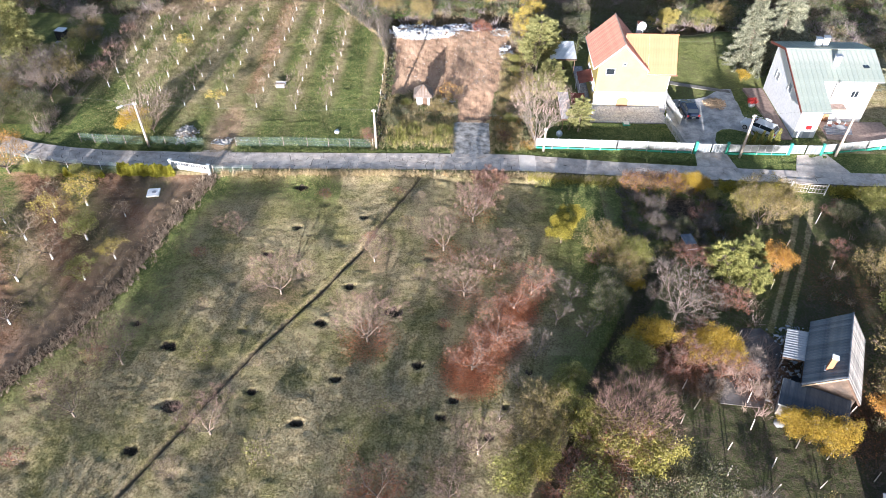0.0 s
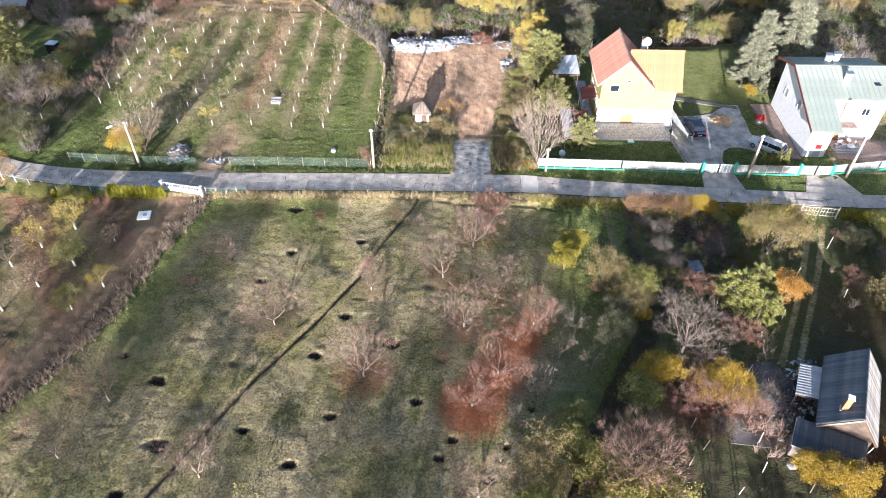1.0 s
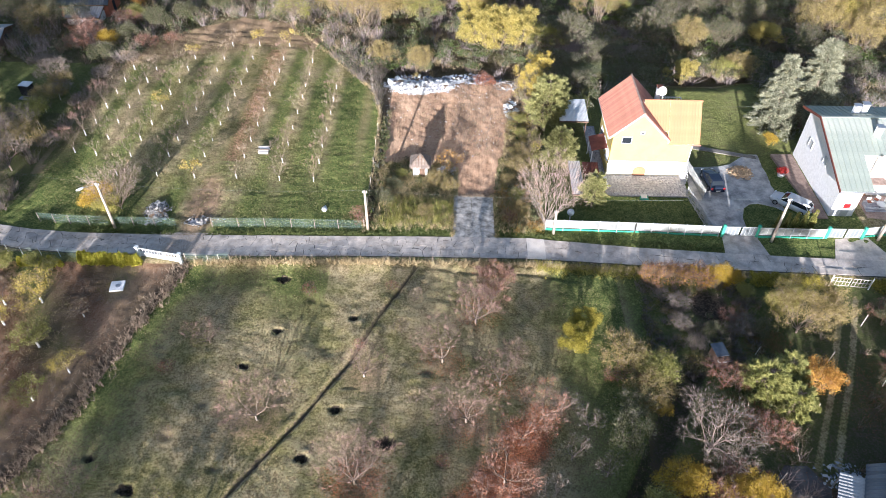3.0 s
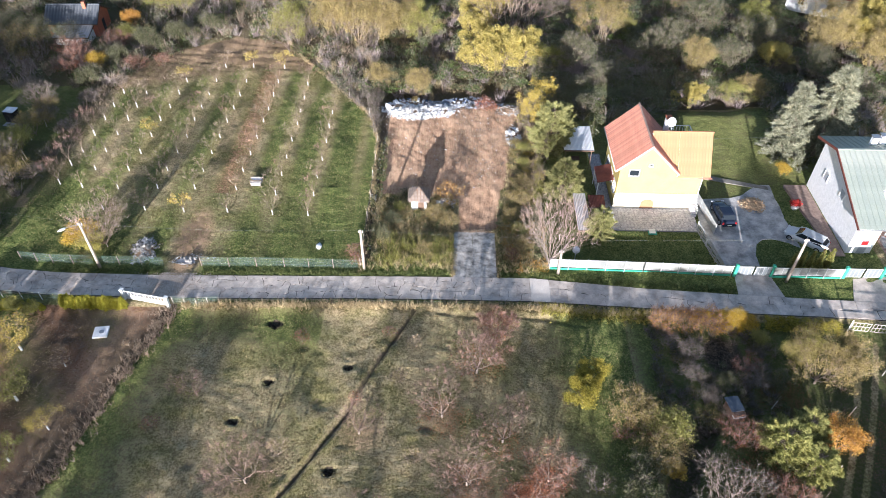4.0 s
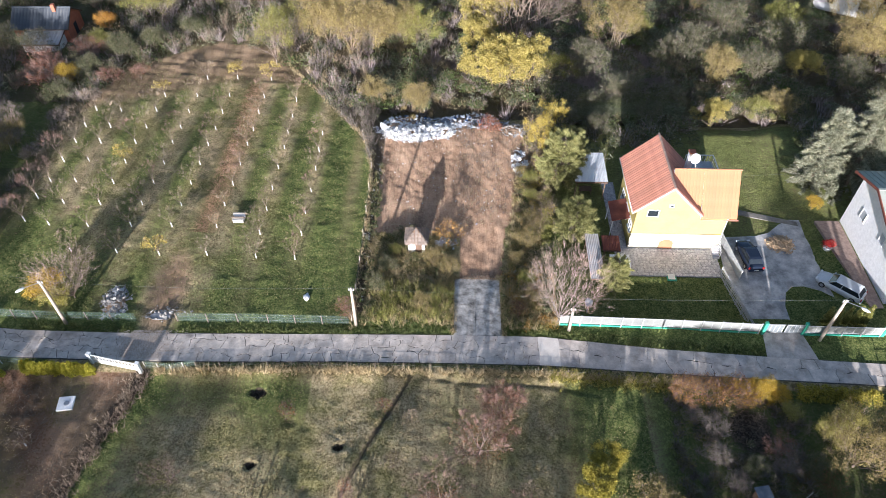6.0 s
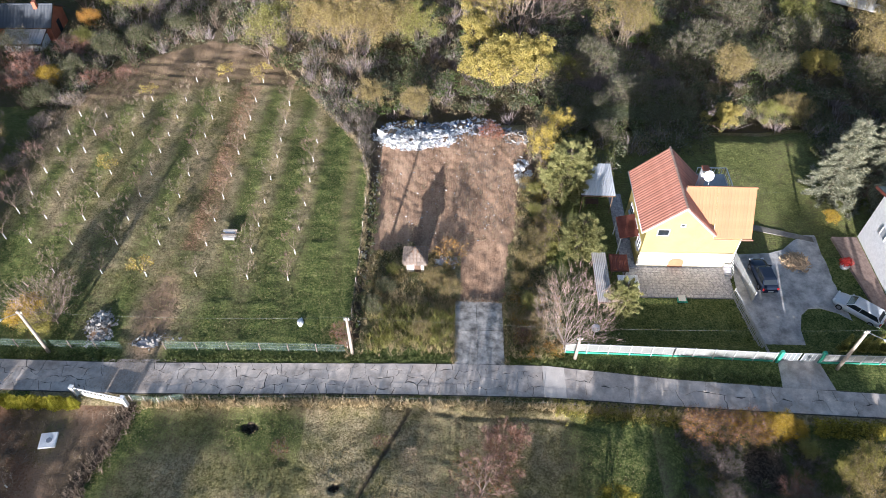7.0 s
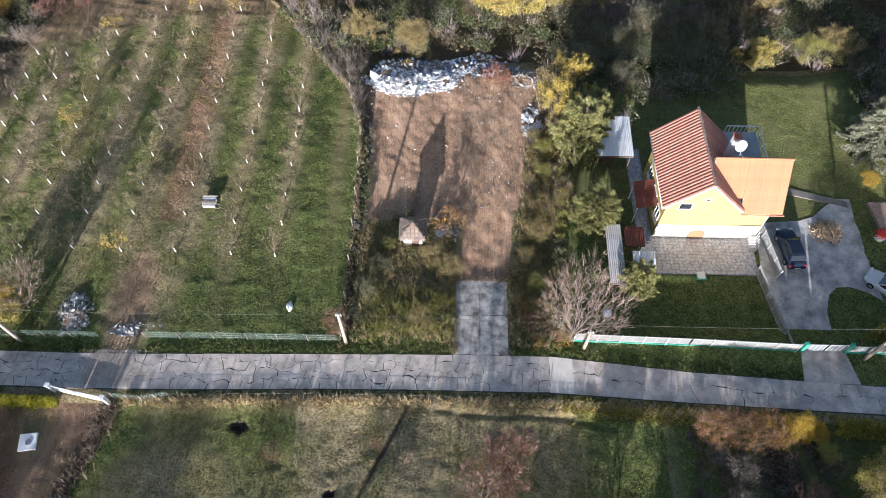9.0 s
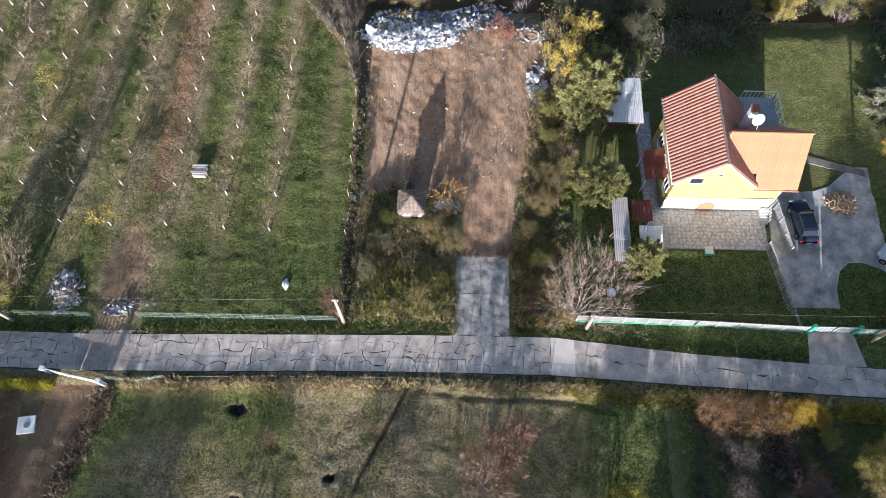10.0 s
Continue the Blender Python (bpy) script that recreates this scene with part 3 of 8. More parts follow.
    # wooded plot: tree shade over the grass is painted as darker ground
    humus_shade = np.maximum(humus_shade, (0.38 + 0.1 * step(-y, 20, 24) + 0.1 * step(-y, 33, 36)) * step(x - 0.25 * (y + 20), 15.5, 19.0) * step(-y, 5.5, 7.0) + 0.12 * step(x, 31, 34) * step(-y, 7, 9))
    humus_shade = np.maximum(humus_shade, 0.9 * np.exp(-(np.hypot((x - 25.6) / 2.2, (y + 9.6) / 2.6)) ** 4))
    # dug western plot: dark earth, with the shade over it mixed into the colour
    humus_shade = np.maximum(humus_shade, np.where(west_of & (y < -5.4) & (x > -60), 0.50 + 0.12 * np.sin(0.9 * (x - 0.3 * y)) - 0.30 * step(-x, 37.0, 41.0) * step(y, -26, -20), 0.0))
    # inside of trench and pits darkened: their shade is put into the colour
    humus_shade = np.maximum(humus_shade, 0.58 * (polyline_distance(x, y, TRENCH) < 0.22))
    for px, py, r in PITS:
        humus_shade = np.maximum(humus_shade, 0.82 * (np.hypot(x - px, (y - py) * 1.4) < r * 0.95))
    # shallow hollows get their soft shade as colour too
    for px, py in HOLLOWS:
        humus_shade = np.maximum(humus_shade, 0.48 * np.exp(-(np.hypot(x - px, (y - py) * 1.3) / 0.65) ** 4))
    humus_shade = np.where((x > -17) & (x < -8.6) & (y > 24) & (y < 36) & ~orch & ~inside(x, y, PLOT), 0.6, humus_shade)
    humus_shade = np.where((x > 8.6) & (x < 12) & (y > 20) & (y < 36), 0.55, humus_shade)
    humus_shade = np.maximum(humus_shade, np.where(west_of & (west < 1.2) & (y < -5), 0.7, 0.0))
    humus_shade = np.maximum(humus_shade, np.where((np.abs(x + 8.8) < 0.5) & (y > 1) & (y < 33), 0.7, 0.0))
    # western gardens: shade lying on the grass is put in as darker ground
    humus_shade = np.maximum(humus_shade, np.where((x < -47.5) & (y > 4) & (x > -75), np.where((x < -50) & (y > 22), 0.30, 0.48), 0.0))
    humus_shade = np.where(np.abs(x) > 80, 0.5, humus_shade)
    humus_shade = np.where(track < 0.25, 0.0, humus_shade)
    humus_shade = np.maximum(humus_shade, 0.45 * np.exp(-(np.hypot((x + 28.0) / 2.2, (y - 5.0) / 5.5)) ** 4))
    humus_shade = np.where(orch & (y > 31), np.maximum(humus_shade, 0.47 * step(y + 0.35 * np.clip(-30 - x, 0, 20), 37, 42)), humus_shade)
    humus_shade = np.maximum(humus_shade, 0.38 * np.exp(-(np.hypot((x - 2.2) / 3.0, (y - 24.0) / 6.5)) ** 4))
    for name, v in (("lush", lush), ("soil", soil), ("litter", litter), ("humus_shade", humus_shade)):
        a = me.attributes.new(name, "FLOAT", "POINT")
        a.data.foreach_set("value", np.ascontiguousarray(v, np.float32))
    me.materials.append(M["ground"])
    return tagged(new("ground", me), "uneven grassland with bare soil, leaf litter and a narrow trench", "ground", kind="structure")


build_ground()

# ---------------- plants ----------------
def tubes(segs, sides=4):
    """Tapered tubes for segments of (start, end, radius, radius)."""
    P = np.array([s[0] for s in segs], float)
    Q = np.array([s[1] for s in segs], float)
    r0 = np.array([s[2] for s in segs])[:, None, None]
    r1 = np.array([s[3] for s in segs])[:, None, None]
    D = Q - P
    D /= np.linalg.norm(D, axis=1, keepdims=True) + 1e-9
    ref = np.where(np.abs(D[:, 2:3]) > 0.9, np.array([[1.0, 0, 0]]), np.array([[0, 0, 1.0]]))
    U = np.cross(D, ref)
    U /= np.linalg.norm(U, axis=1, keepdims=True) + 1e-9
    V = np.cross(D, U)
    a = np.arange(sides) * 2 * np.pi / sides
    ring = np.cos(a)[None, :, None] * U[:, None, :] + np.sin(a)[None, :, None] * V[:, None, :]
    verts = np.concatenate([P[:, None, :] + ring * r0, Q[:, None, :] + ring * r1], 1).reshape(-1, 3)
    base = (np.arange(len(segs)) * 2 * sides)[:, None]
    faces = []
    for k in range(sides):
        k2 = (k + 1) % sides
        faces.append(np.concatenate([base + k, base + k2, base + sides + k2, base + sides + k], 1))
    return verts, np.concatenate(faces)


def grow(rng, trunk, height, spread, counts, r0, lean=0.0, droop=0.0, wobble=0.25):
    """Segments of a branching plant, and the tips of its last level."""
    segs, fronts = [], []
    top = np.array([lean, 0.0, trunk])
    segs.append((np.zeros(3), top, r0, r0 * 0.8))
    fronts = [(top, np.array([0, 0, 1.0]), r0 * 0.7)]
    length = (height - trunk) / 1.7
    for lev, n in enumerate(counts):
        nxt = []
        for p, d, r in fronts:
            for j in range(n):
                a = 2 * np.pi * (j + rng.uniform(-0.3, 0.3)) / n + lev
                out = spread / max(height - trunk, 0.1) * (1.0 if lev == 0 else 0.75)
                v = d * (0.75 if lev else 0.85) + np.array([math.cos(a) * out, math.sin(a) * out, 0.12 - droop * lev]) * (1.0 if lev == 0 else 0.9)
                v += rng.normal(0, wobble, 3)
                v /= np.linalg.norm(v) + 1e-9
                L = length * (0.72 ** lev) * rng.uniform(0.7, 1.15)
                start = p - d * (L * 0.35 * rng.random() if lev else 0.0)
                mid = start + v * L * 0.5 + rng.normal(0, 0.05 * L, 3)
                end = start + v * L + np.array([0, 0, 0.08 * L])
                end[2] = max(end[2], 0.1)
                mid[2] = max(mid[2], 0.05)
                segs.append((start, mid, r * 0.8, r * 0.55))
                segs.append((mid, end, r * 0.55, r * 0.3))
                nxt.append((end, (end - mid) / (np.linalg.norm(end - mid) + 1e-9), r * 0.42))
        fronts = nxt
    return segs, np.array([f[0] for f in fronts]), np.array([f[1] for f in fronts])


def leaf_cloud(rng, centres, per, radius, size, flat=0.0):
    """Small four-cornered leaves in loose clumps round the centres."""
    c = np.repeat(centres, per, 0)
    n = len(c)
    off = rng.normal(0, 1, (n, 3))
    off *= (radius * rng.random((n, 1)) ** 0.5) / (np.linalg.norm(off, axis=1, keepdims=True) + 1e-9)
    c = c + off
    c[:, 2] = np.maximum(c[:, 2], 0.06)
    u = rng.normal(0, 1, (n, 3))
    u[:, 2] *= 1 - flat
    u /= np.linalg.norm(u, axis=1, keepdims=True) + 1e-9
    w = rng.normal(0, 1, (n, 3))
    v = np.cross(u, w)
    v /= np.linalg.norm(v, axis=1, keepdims=True) + 1e-9
    s = size * rng.uniform(0.6, 1.3, (n, 1))
    verts = np.stack([c - u * s, c - v * s * 0.45, c + u * s, c + v * s * 0.45], 1).reshape(-1, 3)
    return verts, np.arange(4 * n).reshape(-1, 4)


def spikes(rng, bases, dirs, per, length, width, spread=0.5):
    """Thin tapering twigs or blades."""
    p = np.repeat(bases, per, 0)
    d = np.repeat(dirs, per, 0) + rng.normal(0, spread, (len(p), 3))
    d /= np.linalg.norm(d, axis=1, keepdims=True) + 1e-9
    L = length * rng.uniform(0.5, 1.2, (len(p), 1))
    s = np.cross(d, rng.normal(0, 1, d.shape))
    s /= np.linalg.norm(s, axis=1, keepdims=True) + 1e-9
    p = p + rng.normal(0, length * 0.15, p.shape)
    p[:, 2] = np.maximum(p[:, 2], 0.02)
    q = p + d * L
    q[:, 2] = np.maximum(q[:, 2], 0.03)
    verts = np.stack([p - s * width, p + s * width, q], 1).reshape(-1, 3)
    return verts, np.arange(3 * len(p)).reshape(-1, 3)


def tree(name, label, x, y, seed, trunk, height, spread, counts, r0, bark="bark", twig=None, leaf=None, twigs=0, twig_len=0.5, leaf_n=0, leaf_r=0.4, leaf_s=0.12,
         painted=0.0, lean=0.0, droop=0.0, group="", category="tree", fill=0, z=None, wobble=0.25, fan=0.55, twig_w=0.014, limb=None):
    rng = np.random.default_rng(seed)
    ob = thing(name, label, category, x, y, z, 0.0, group)
    segs, tips, dirs = grow(rng, trunk, height, spread, counts, r0, lean, droop, wobble)
    v, f = tubes(segs[:1], 8)
    v[:8, 2] -= 0.25
    link_mesh("trunk", v, f, M[bark], ob, True)
    v, f = tubes(segs[1:], 4)
    crown = link_mesh("crown", v, f, M[limb or ("bark_mid" if bark == "bark_pale" else bark)], ob, True)
    if painted:
        a, b = np.zeros(3), np.array([lean * painted / trunk, 0, painted])
        v, f = tubes([(a, b, r0 * 1.3, r0 * 1.15)], 8)
        part_ob = link_mesh("limewash_band", v, f, M["white_paint"], ob)
        tagged(part_ob, "white limewashed band on the trunk")
    if twigs:
        v, f = spikes(rng, tips, dirs, twigs, twig_len, twig_w, fan)
        tagged(link_mesh("twig_spray", v, f, M[twig], crown), kind="stuff")
    if leaf_n:
        src = tips
        if fill:
            mids = np.array([s[1] for s in segs[1:]])
            src = np.concatenate([tips, mids[rng.integers(0, len(mids), fill)]])
        v, f = leaf_cloud(rng, src, leaf_n, leaf_r, leaf_s)
        tagged(link_mesh("foliage", v, f, M[leaf], crown), kind="stuff")
    return ob


def put(ob, x, y, turn=0.0, size=1.0, z=None, label=""):
    zz = float(ground_z(x, y)) if z is None else z
    c = copy_thing(ob, pose(x, y, zz, 0, 0, turn) @ Matrix.Scale(size, 4))
    if label:
        c["label"] = label
    return c

# ---------------- road ----------------


def road_edge(x):
    return float(np.interp(x, *ROAD_S)), float(np.interp(x, *ROAD_N))


def build_road():
    """The bed with its dirty joints; the broken slabs lie on it as pieces."""
    bm = bmesh.new()
    xs = np.arange(-90, 91, 1.0)
    prev = None
    for x in xs:
        s, n = road_edge(x)
        row = [bm.verts.new((x, s - 0.08, 0.0)), bm.verts.new((x, s - 0.03, 0.035)), bm.verts.new((x, n + 0.03, 0.035)), bm.verts.new((x, n + 0.08, 0.0))]
        if prev:
            for k in range(3):
                bm.faces.new((prev[k], row[k], row[k + 1], prev[k + 1]))
        prev = row
    bmesh.ops.recalc_face_normals(bm, faces=bm.faces)
    return tagged(part("road", bm, M["crack"]), "narrow cracked concrete lane between verges", "road", kind="structure")


ROAD = build_road()

# driveways and paved yards
def paving(name, pts, top, label, material="concrete"):
    return tagged(part(name, prism(pts, top - 0.35, top), M[material]), label, "pavement", kind="structure")


paving("pavement", [(0.4, -0.65), (4.9, -0.65), (4.9, 2.2), (0.5, 2.2)], -0.02, "cracked concrete entrance slab beside the lane", "crack")
paving("pavement", DRIVE, -0.93, "stained grey concrete drive and yard", "yard")
paving("pavement", [(40.2, -3.0), (46.5, -3.0), (45.0, 0.6), (41.5, 0.6)], 0.06, "pale concrete apron before a white gate")
paving("pavement", [(29.0, -2.4), (33.6, -2.4), (33.0, 0.6), (29.4, 0.6)], 0.05, "pale concrete apron before a green gate")
paving("pavement", [(39.6, 16.0), (42.2, 16.0), (42.2, 4.0), (41.0, 4.0)], -0.22, "reddish brown paved path along a white house", "old_tile")
paving("pavement", [(30.2, 17.9), (38.0, 15.8), (38.0, 16.5), (30.2, 18.8)], -0.92, "narrow grey garden path through grass", "path")


# ---------------- buildings ----------------
def roof_slope(parent, name, ridge_a, ridge_b, eave_a, width, material, kind="tile", courses=12):
    """One roof slope laid in strips that run from ridge to eave, each a piece of its own on one mesh."""
    ra, rb, ea = Vector(ridge_a), Vector(ridge_b), Vector(eave_a)
    u = (rb - ra)
    n = max(1, round(u.length / width))
    w = u.length / n
    u.normalize()
    v = ea - ra
    length = v.length
    v.normalize()
    nrm = v.cross(u)
    if nrm.z < 0:
        nrm = -nrm
    prof = {"tile": [(0, 0.0), (0.18, 0.045), (0.42, 0.06), (0.66, 0.045), (0.84, 0.0), (1.0, 0.0)],
            "seam": [(0, 0.0), (0.0, 0.05), (0.05, 0.05), (0.05, 0.0), (1.0, 0.0)],
            "flat": [(0, 0.0), (0.12, 0.012), (0.5, 0.016), (0.88, 0.012), (1.0, 0.0)],
            "wave": [(0, 0.0), (0.25, 0.028), (0.5, 0.038), (0.75, 0.028), (1.0, 0.0)]}[kind]
    verts, faces = [], []
    for c in range(courses):
        for end in (0, 1):
            s = (c + end) / courses * length
            lift = 0.0 if end == 0 else (0.035 if kind == "tile" else 0.012 if kind == "wave" else 0.0)
            for px, pz in prof:
                p = u * (px * w) + v * s + nrm * (pz + lift + 0.05)
                verts.append(p)
        k = len(prof)
        b = c * 2 * k
        for i in range(k - 1):
            faces.append((b + i, b + i + 1, b + k + i + 1, b + k + i))
        if c:
            for i in range(k - 1):
                faces.append((b - k + i, b - k + i + 1, b + i + 1, b + i))
    me = bpy.data.meshes.new(name)
    me.from_pydata(verts, [], faces)
    me.materials.append(M[material])
    deck = bmesh.new()
    th = 0.14
    a, b2, c2, d2 = ra, rb, rb + v * length, ra + v * length
    solid([a, b2, c2, d2, a - nrm * th, b2 - nrm * th, c2 - nrm * th, d2 - nrm * th], [(0, 1, 2, 3), (4, 5, 6, 7), (0, 1, 5, 4), (1, 2, 6, 5), (2, 3, 7, 6), (3, 0, 4, 7)], deck)
    dk = part("roof_deck", deck, M["white_paint"] if kind != "wave" else M["dark_wood"], parent)
    for i in range(n):
        ob = new(name, me)
        ob.parent = dk
        ob.location = ra + u * (w * i)
    return dk


def ridge_caps(parent, a, b, material, r=0.13):
    a, b = Vector(a), Vector(b)
    n = max(2, round((b - a).length / 0.42))
    d = (b - a) / n
    bm = rod((0, 0, 0), d * 1.04, r, r * 0.85, 8)
    me = bpy.data.meshes.new("ridge_cap")
    bm.to_mesh(me)
    bm.free()
    me.materials.append(M[material])
    for i in range(n):
        ob = new("ridge_cap", me)
        ob.parent = parent
        ob.location = a + d * i


def window(parent, x, y, z, w, h, axis_x=True, sill=True, frame_mat="white_paint", face=-1, pane="glass"):
    """A framed pane on a wall; axis_x: the wall runs along x. face: which way it looks."""
    win = new("window")
    win.parent = parent
    win.location = (x, y, z)
    if not axis_x:
        win.rotation_euler = (0, 0, radians(90 * -face if face else 90))
    elif face > 0:
        win.rotation_euler = (0, 0, radians(180))
    bm = bmesh.new()
    for sx, sz, cx, cz in ((w + 0.12, 0.07, 0, 0), (w + 0.12, 0.07, 0, h), (0.07, h, -w / 2, 0.035), (0.07, h, w / 2, 0.035)) + (((0.05, h, 0, 0.035),) if sill else ()):
        box(sx, 0.10, sz, cx, -0.03, cz - 0.03, 0, None, bm)
    part("window_frame", bm, M[frame_mat], win)
    part("pane", box(w, 0.03, h, 0, -0.012, 0.0), M[pane], win)
    if sill:
        part("sill", box(w + 0.25, 0.2, 0.05, 0, -0.10, -0.10, 0.01), M["white_paint"], win)
    return win


def gabled_wall(x0, x1, y0, y1, z0, ze, zr, along="y", ridge=None):
    """House body with gables; along: the ridge's direction."""
    if along == "y":
        r = (x0 + x1) / 2 if ridge is None else ridge
        v = [(x0, y0, z0), (x1, y0, z0), (x1, y0, ze), (r, y0, zr), (x0, y0, ze), (x0, y1, z0), (x1, y1, z0), (x1, y1, ze), (r, y1, zr), (x0, y1, ze)]
    else:
        r = (y0 + y1) / 2 if ridge is None else ridge
        v = [(x0, y1, z0), (x0, y0, z0), (x0, y0, ze), (x0, r, zr), (x0, y1, ze), (x1, y1, z0), (x1, y0, z0), (x1, y0, ze), (x1, r, zr), (x1, y1, ze)]
    return solid(v, [(0, 1, 2, 3, 4), (5, 6, 7, 8, 9), (0, 1, 6, 5), (1, 2, 7, 6), (2, 3, 8, 7), (3, 4, 9, 8), (4, 0, 5, 9)])


def yellow_house():
    h = thing("house", "yellow plastered house with steep orange clay tile roofs", "house", 0, 0, 0)
    part("wall", gabled_wall(18.75, 24.9, 12.1, 19.4, -1.1, 4.85, 7.95, "y", 21.45), M["plaster_yellow"], h, "pale yellow plastered gable wall")
    part("wall", gabled_wall(24.85, 28.1, 12.15, 16.9, -1.1, 4.3, 7.75, "x", 14.25), M["plaster_yellow"], h, "pale yellow plastered wing wall")
    part("plinth", box(9.45, 0.1, 2.3, 23.4, 12.04, -1.05, 0.02), M["cream"], h, "cream lower wall band")
    # main roof
    roof_slope(h, "roof_strip", (21.45, 11.25, 8.2), (21.45, 19.75, 8.2), (18.05, 11.25, 4.95), 0.33, "tile", courses=13)
    roof_slope(h, "roof_strip", (21.45, 11.25, 8.2), (21.45, 19.75, 8.2), (25.05, 11.25, 4.6), 0.33, "tile", courses=13)
    ridge_caps(h, (21.45, 11.2, 8.27), (21.45, 19.8, 8.27), "old_tile")
    # wing roof
    roof_slope(h, "roof_strip", (22.0, 14.25, 8.1), (24.93, 14.25, 8.1), (22.0, 12.2, 5.343), 0.33, "tile_orange", "flat", 9)
    roof_slope(h, "roof_strip", (24.94, 14.25, 8.1), (28.55, 14.25, 8.1), (24.94, 11.35, 4.2), 0.33, "tile_orange", "flat", 13)
    roof_slope(h, "roof_strip", (22.0, 14.25, 8.1), (28.55, 14.25, 8.1), (22.0, 17.4, 4.3), 0.33, "tile", courses=13)
    ridge_caps(h, (22.0, 14.25, 8.17), (28.6, 14.25, 8.17), "tile_orange", 0.12)
    # gutters and barge boards
    g = bmesh.new()
    rod((18.0, 11.2, 4.9), (18.0, 19.8, 4.9), 0.07, None, 8, g)
    part("gutter", g, M["white_paint"], h, smooth=True)
    part("gutter", rod((25.0, 11.25, 4.14), (28.7, 11.25, 4.14), 0.07), M["tile"], h, smooth=True)
    part("downpipe", rod((28.05, 12.05, -1.0), (28.05, 12.05, 4.2), 0.05), M["white_paint"], h, smooth=True)
    # openings in front
    window(h, 20.35, 12.1, 3.7, 1.1, 0.85, sill=False)
    window(h, 22.0, 12.1, 5.0, 0.4, 0.3, sill=False)
    door = bmesh.new()
    pts = [(-0.75, 0), (0.75, 0), (0.75, 0.8)] + [(0.75 * math.cos(a), 0.8 + 0.55 * math.sin(a)) for a in np.linspace(0.2, math.pi - 0.2, 7)] + [(-0.75, 0.8)]
    vs = [(x + 22.6, 11.94, z - 0.9) for x, z in pts] + [(x + 22.6, 12.06, z - 0.9) for x, z in pts]
    k = len(pts)
    solid(vs, [tuple(range(k)), tuple(range(2 * k - 1, k - 1, -1))] + [(i, (i + 1) % k, k + (i + 1) % k, k + i) for i in range(k)], door)
    part("cellar_door", door, M["tile_orange"], h, "low arched tan wooden cellar door")
    # west side: canopy over the entrance with white framed porch
    for y, w in ((13.2, 1.1), (15.2, 1.3), (17.6, 1.1)):
        window(h, 18.75, y, 0.9, w, 1.2, axis_x=False, face=1)
    part("porch_roof", solid([(16.9, 13.6, 1.5), (18.75, 13.6, 2.0), (18.75, 16.6, 2.0), (16.9, 16.6, 1.5), (16.9, 13.6, 1.42), (18.75, 13.6, 1.92), (18.75, 16.6, 1.92), (16.9, 16.6, 1.42)],
                             [(0, 1, 2, 3), (4, 5, 6, 7), (0, 1, 5, 4), (1, 2, 6, 5), (2, 3, 7, 6), (3, 0, 4, 7)]), M["rust"], h, "dark red sheet porch roof")
    for y in (13.75, 16.45):
        part("porch_post", box(0.09, 0.09, 2.45, 17.05, y, -0.98), M["white_paint"], h)
    # chimney
    ch = part("chimney", box(0.55, 0.55, 3.2, 23.95, 16.1, 5.6, 0.02), M["plaster_white"], h, "white plastered chimney")
    part("chimney_cap", box(0.7, 0.7, 0.14, 23.95, 16.1, 8.8, 0.03), M["brick"], ch, "red brick chimney cap")
    # balcony at the back
    bal = part("balcony", box(3.2, 4.0, 0.18, 26.95, 19.15, 3.4, 0.02), M["pale_sheet"], h, "pale grey balcony floor")
    for x in np.linspace(25.5, 28.45, 9):
        part("baluster", box(0.05, 0.05, 0.9, float(x), 21.05, 3.58), M["white_paint"], bal)
    for y in np.linspace(17.4, 21.05, 10):
        part("baluster", box(0.05, 0.05, 0.9, 28.45, float(y), 3.58), M["white_paint"], bal)
    part("handrail", box(3.0, 0.09, 0.08, 26.97, 21.05, 4.46, 0.01), M["white_paint"], bal)
    part("handrail", box(0.09, 3.7, 0.08, 28.45, 19.2, 4.46, 0.01), M["white_paint"], bal)
    for x in (25.6, 28.3):
        part("balcony_post", box(0.14, 0.14, 4.5, x, 20.9, -1.05), M["white_paint"], h)
    # outside stair with white balusters on the east front
    st = new("stair")
    st.parent = h
    for i in range(5):
        part("tread", box(0.7, 0.26, 0.17 * (i + 1), 27.75, 10.75 + i * 0.25, -0.93, 0.01), M["stone"], st)
    for i in range(5):
        part("baluster", box(0.05, 0.05, 0.8, 28.08, 10.75 + i * 0.25, -0.78 + 0.17 * i), M["white_paint"], st)
    return h


yellow_house()

dish = thing("satellite_dish", "white satellite dish on a house roof ridge", "satellite dish", 24.0, 14.3, 8.2)
bm = bmesh.new()
bmesh.ops.create_uvsphere(bm, u_segments=16, v_segments=8, radius=0.75)
bmesh.ops.delete(bm, geom=[v for v in bm.verts if v.co.z > -0.30], context="VERTS")
bmesh.ops.transform(bm, matrix=pose(0.0, 0.35, 0.9, 62, 0, 8) @ Matrix.Diagonal((1.0, 1.0, 0.6, 1)), verts=bm.verts)
bmesh.ops.solidify(bm, geom=bm.faces[:], thickness=0.03)
part("reflector", bm, M["white_paint"], dish, smooth=True)
part("mast", rod((0, 0.1, -0.3), (0, 0.35, 0.55), 0.035), M["metal"], dish)
part("feed_arm", rod((0, 0.3, 0.3), (0.0, -0.45, 0.5), 0.02), M["metal"], dish)


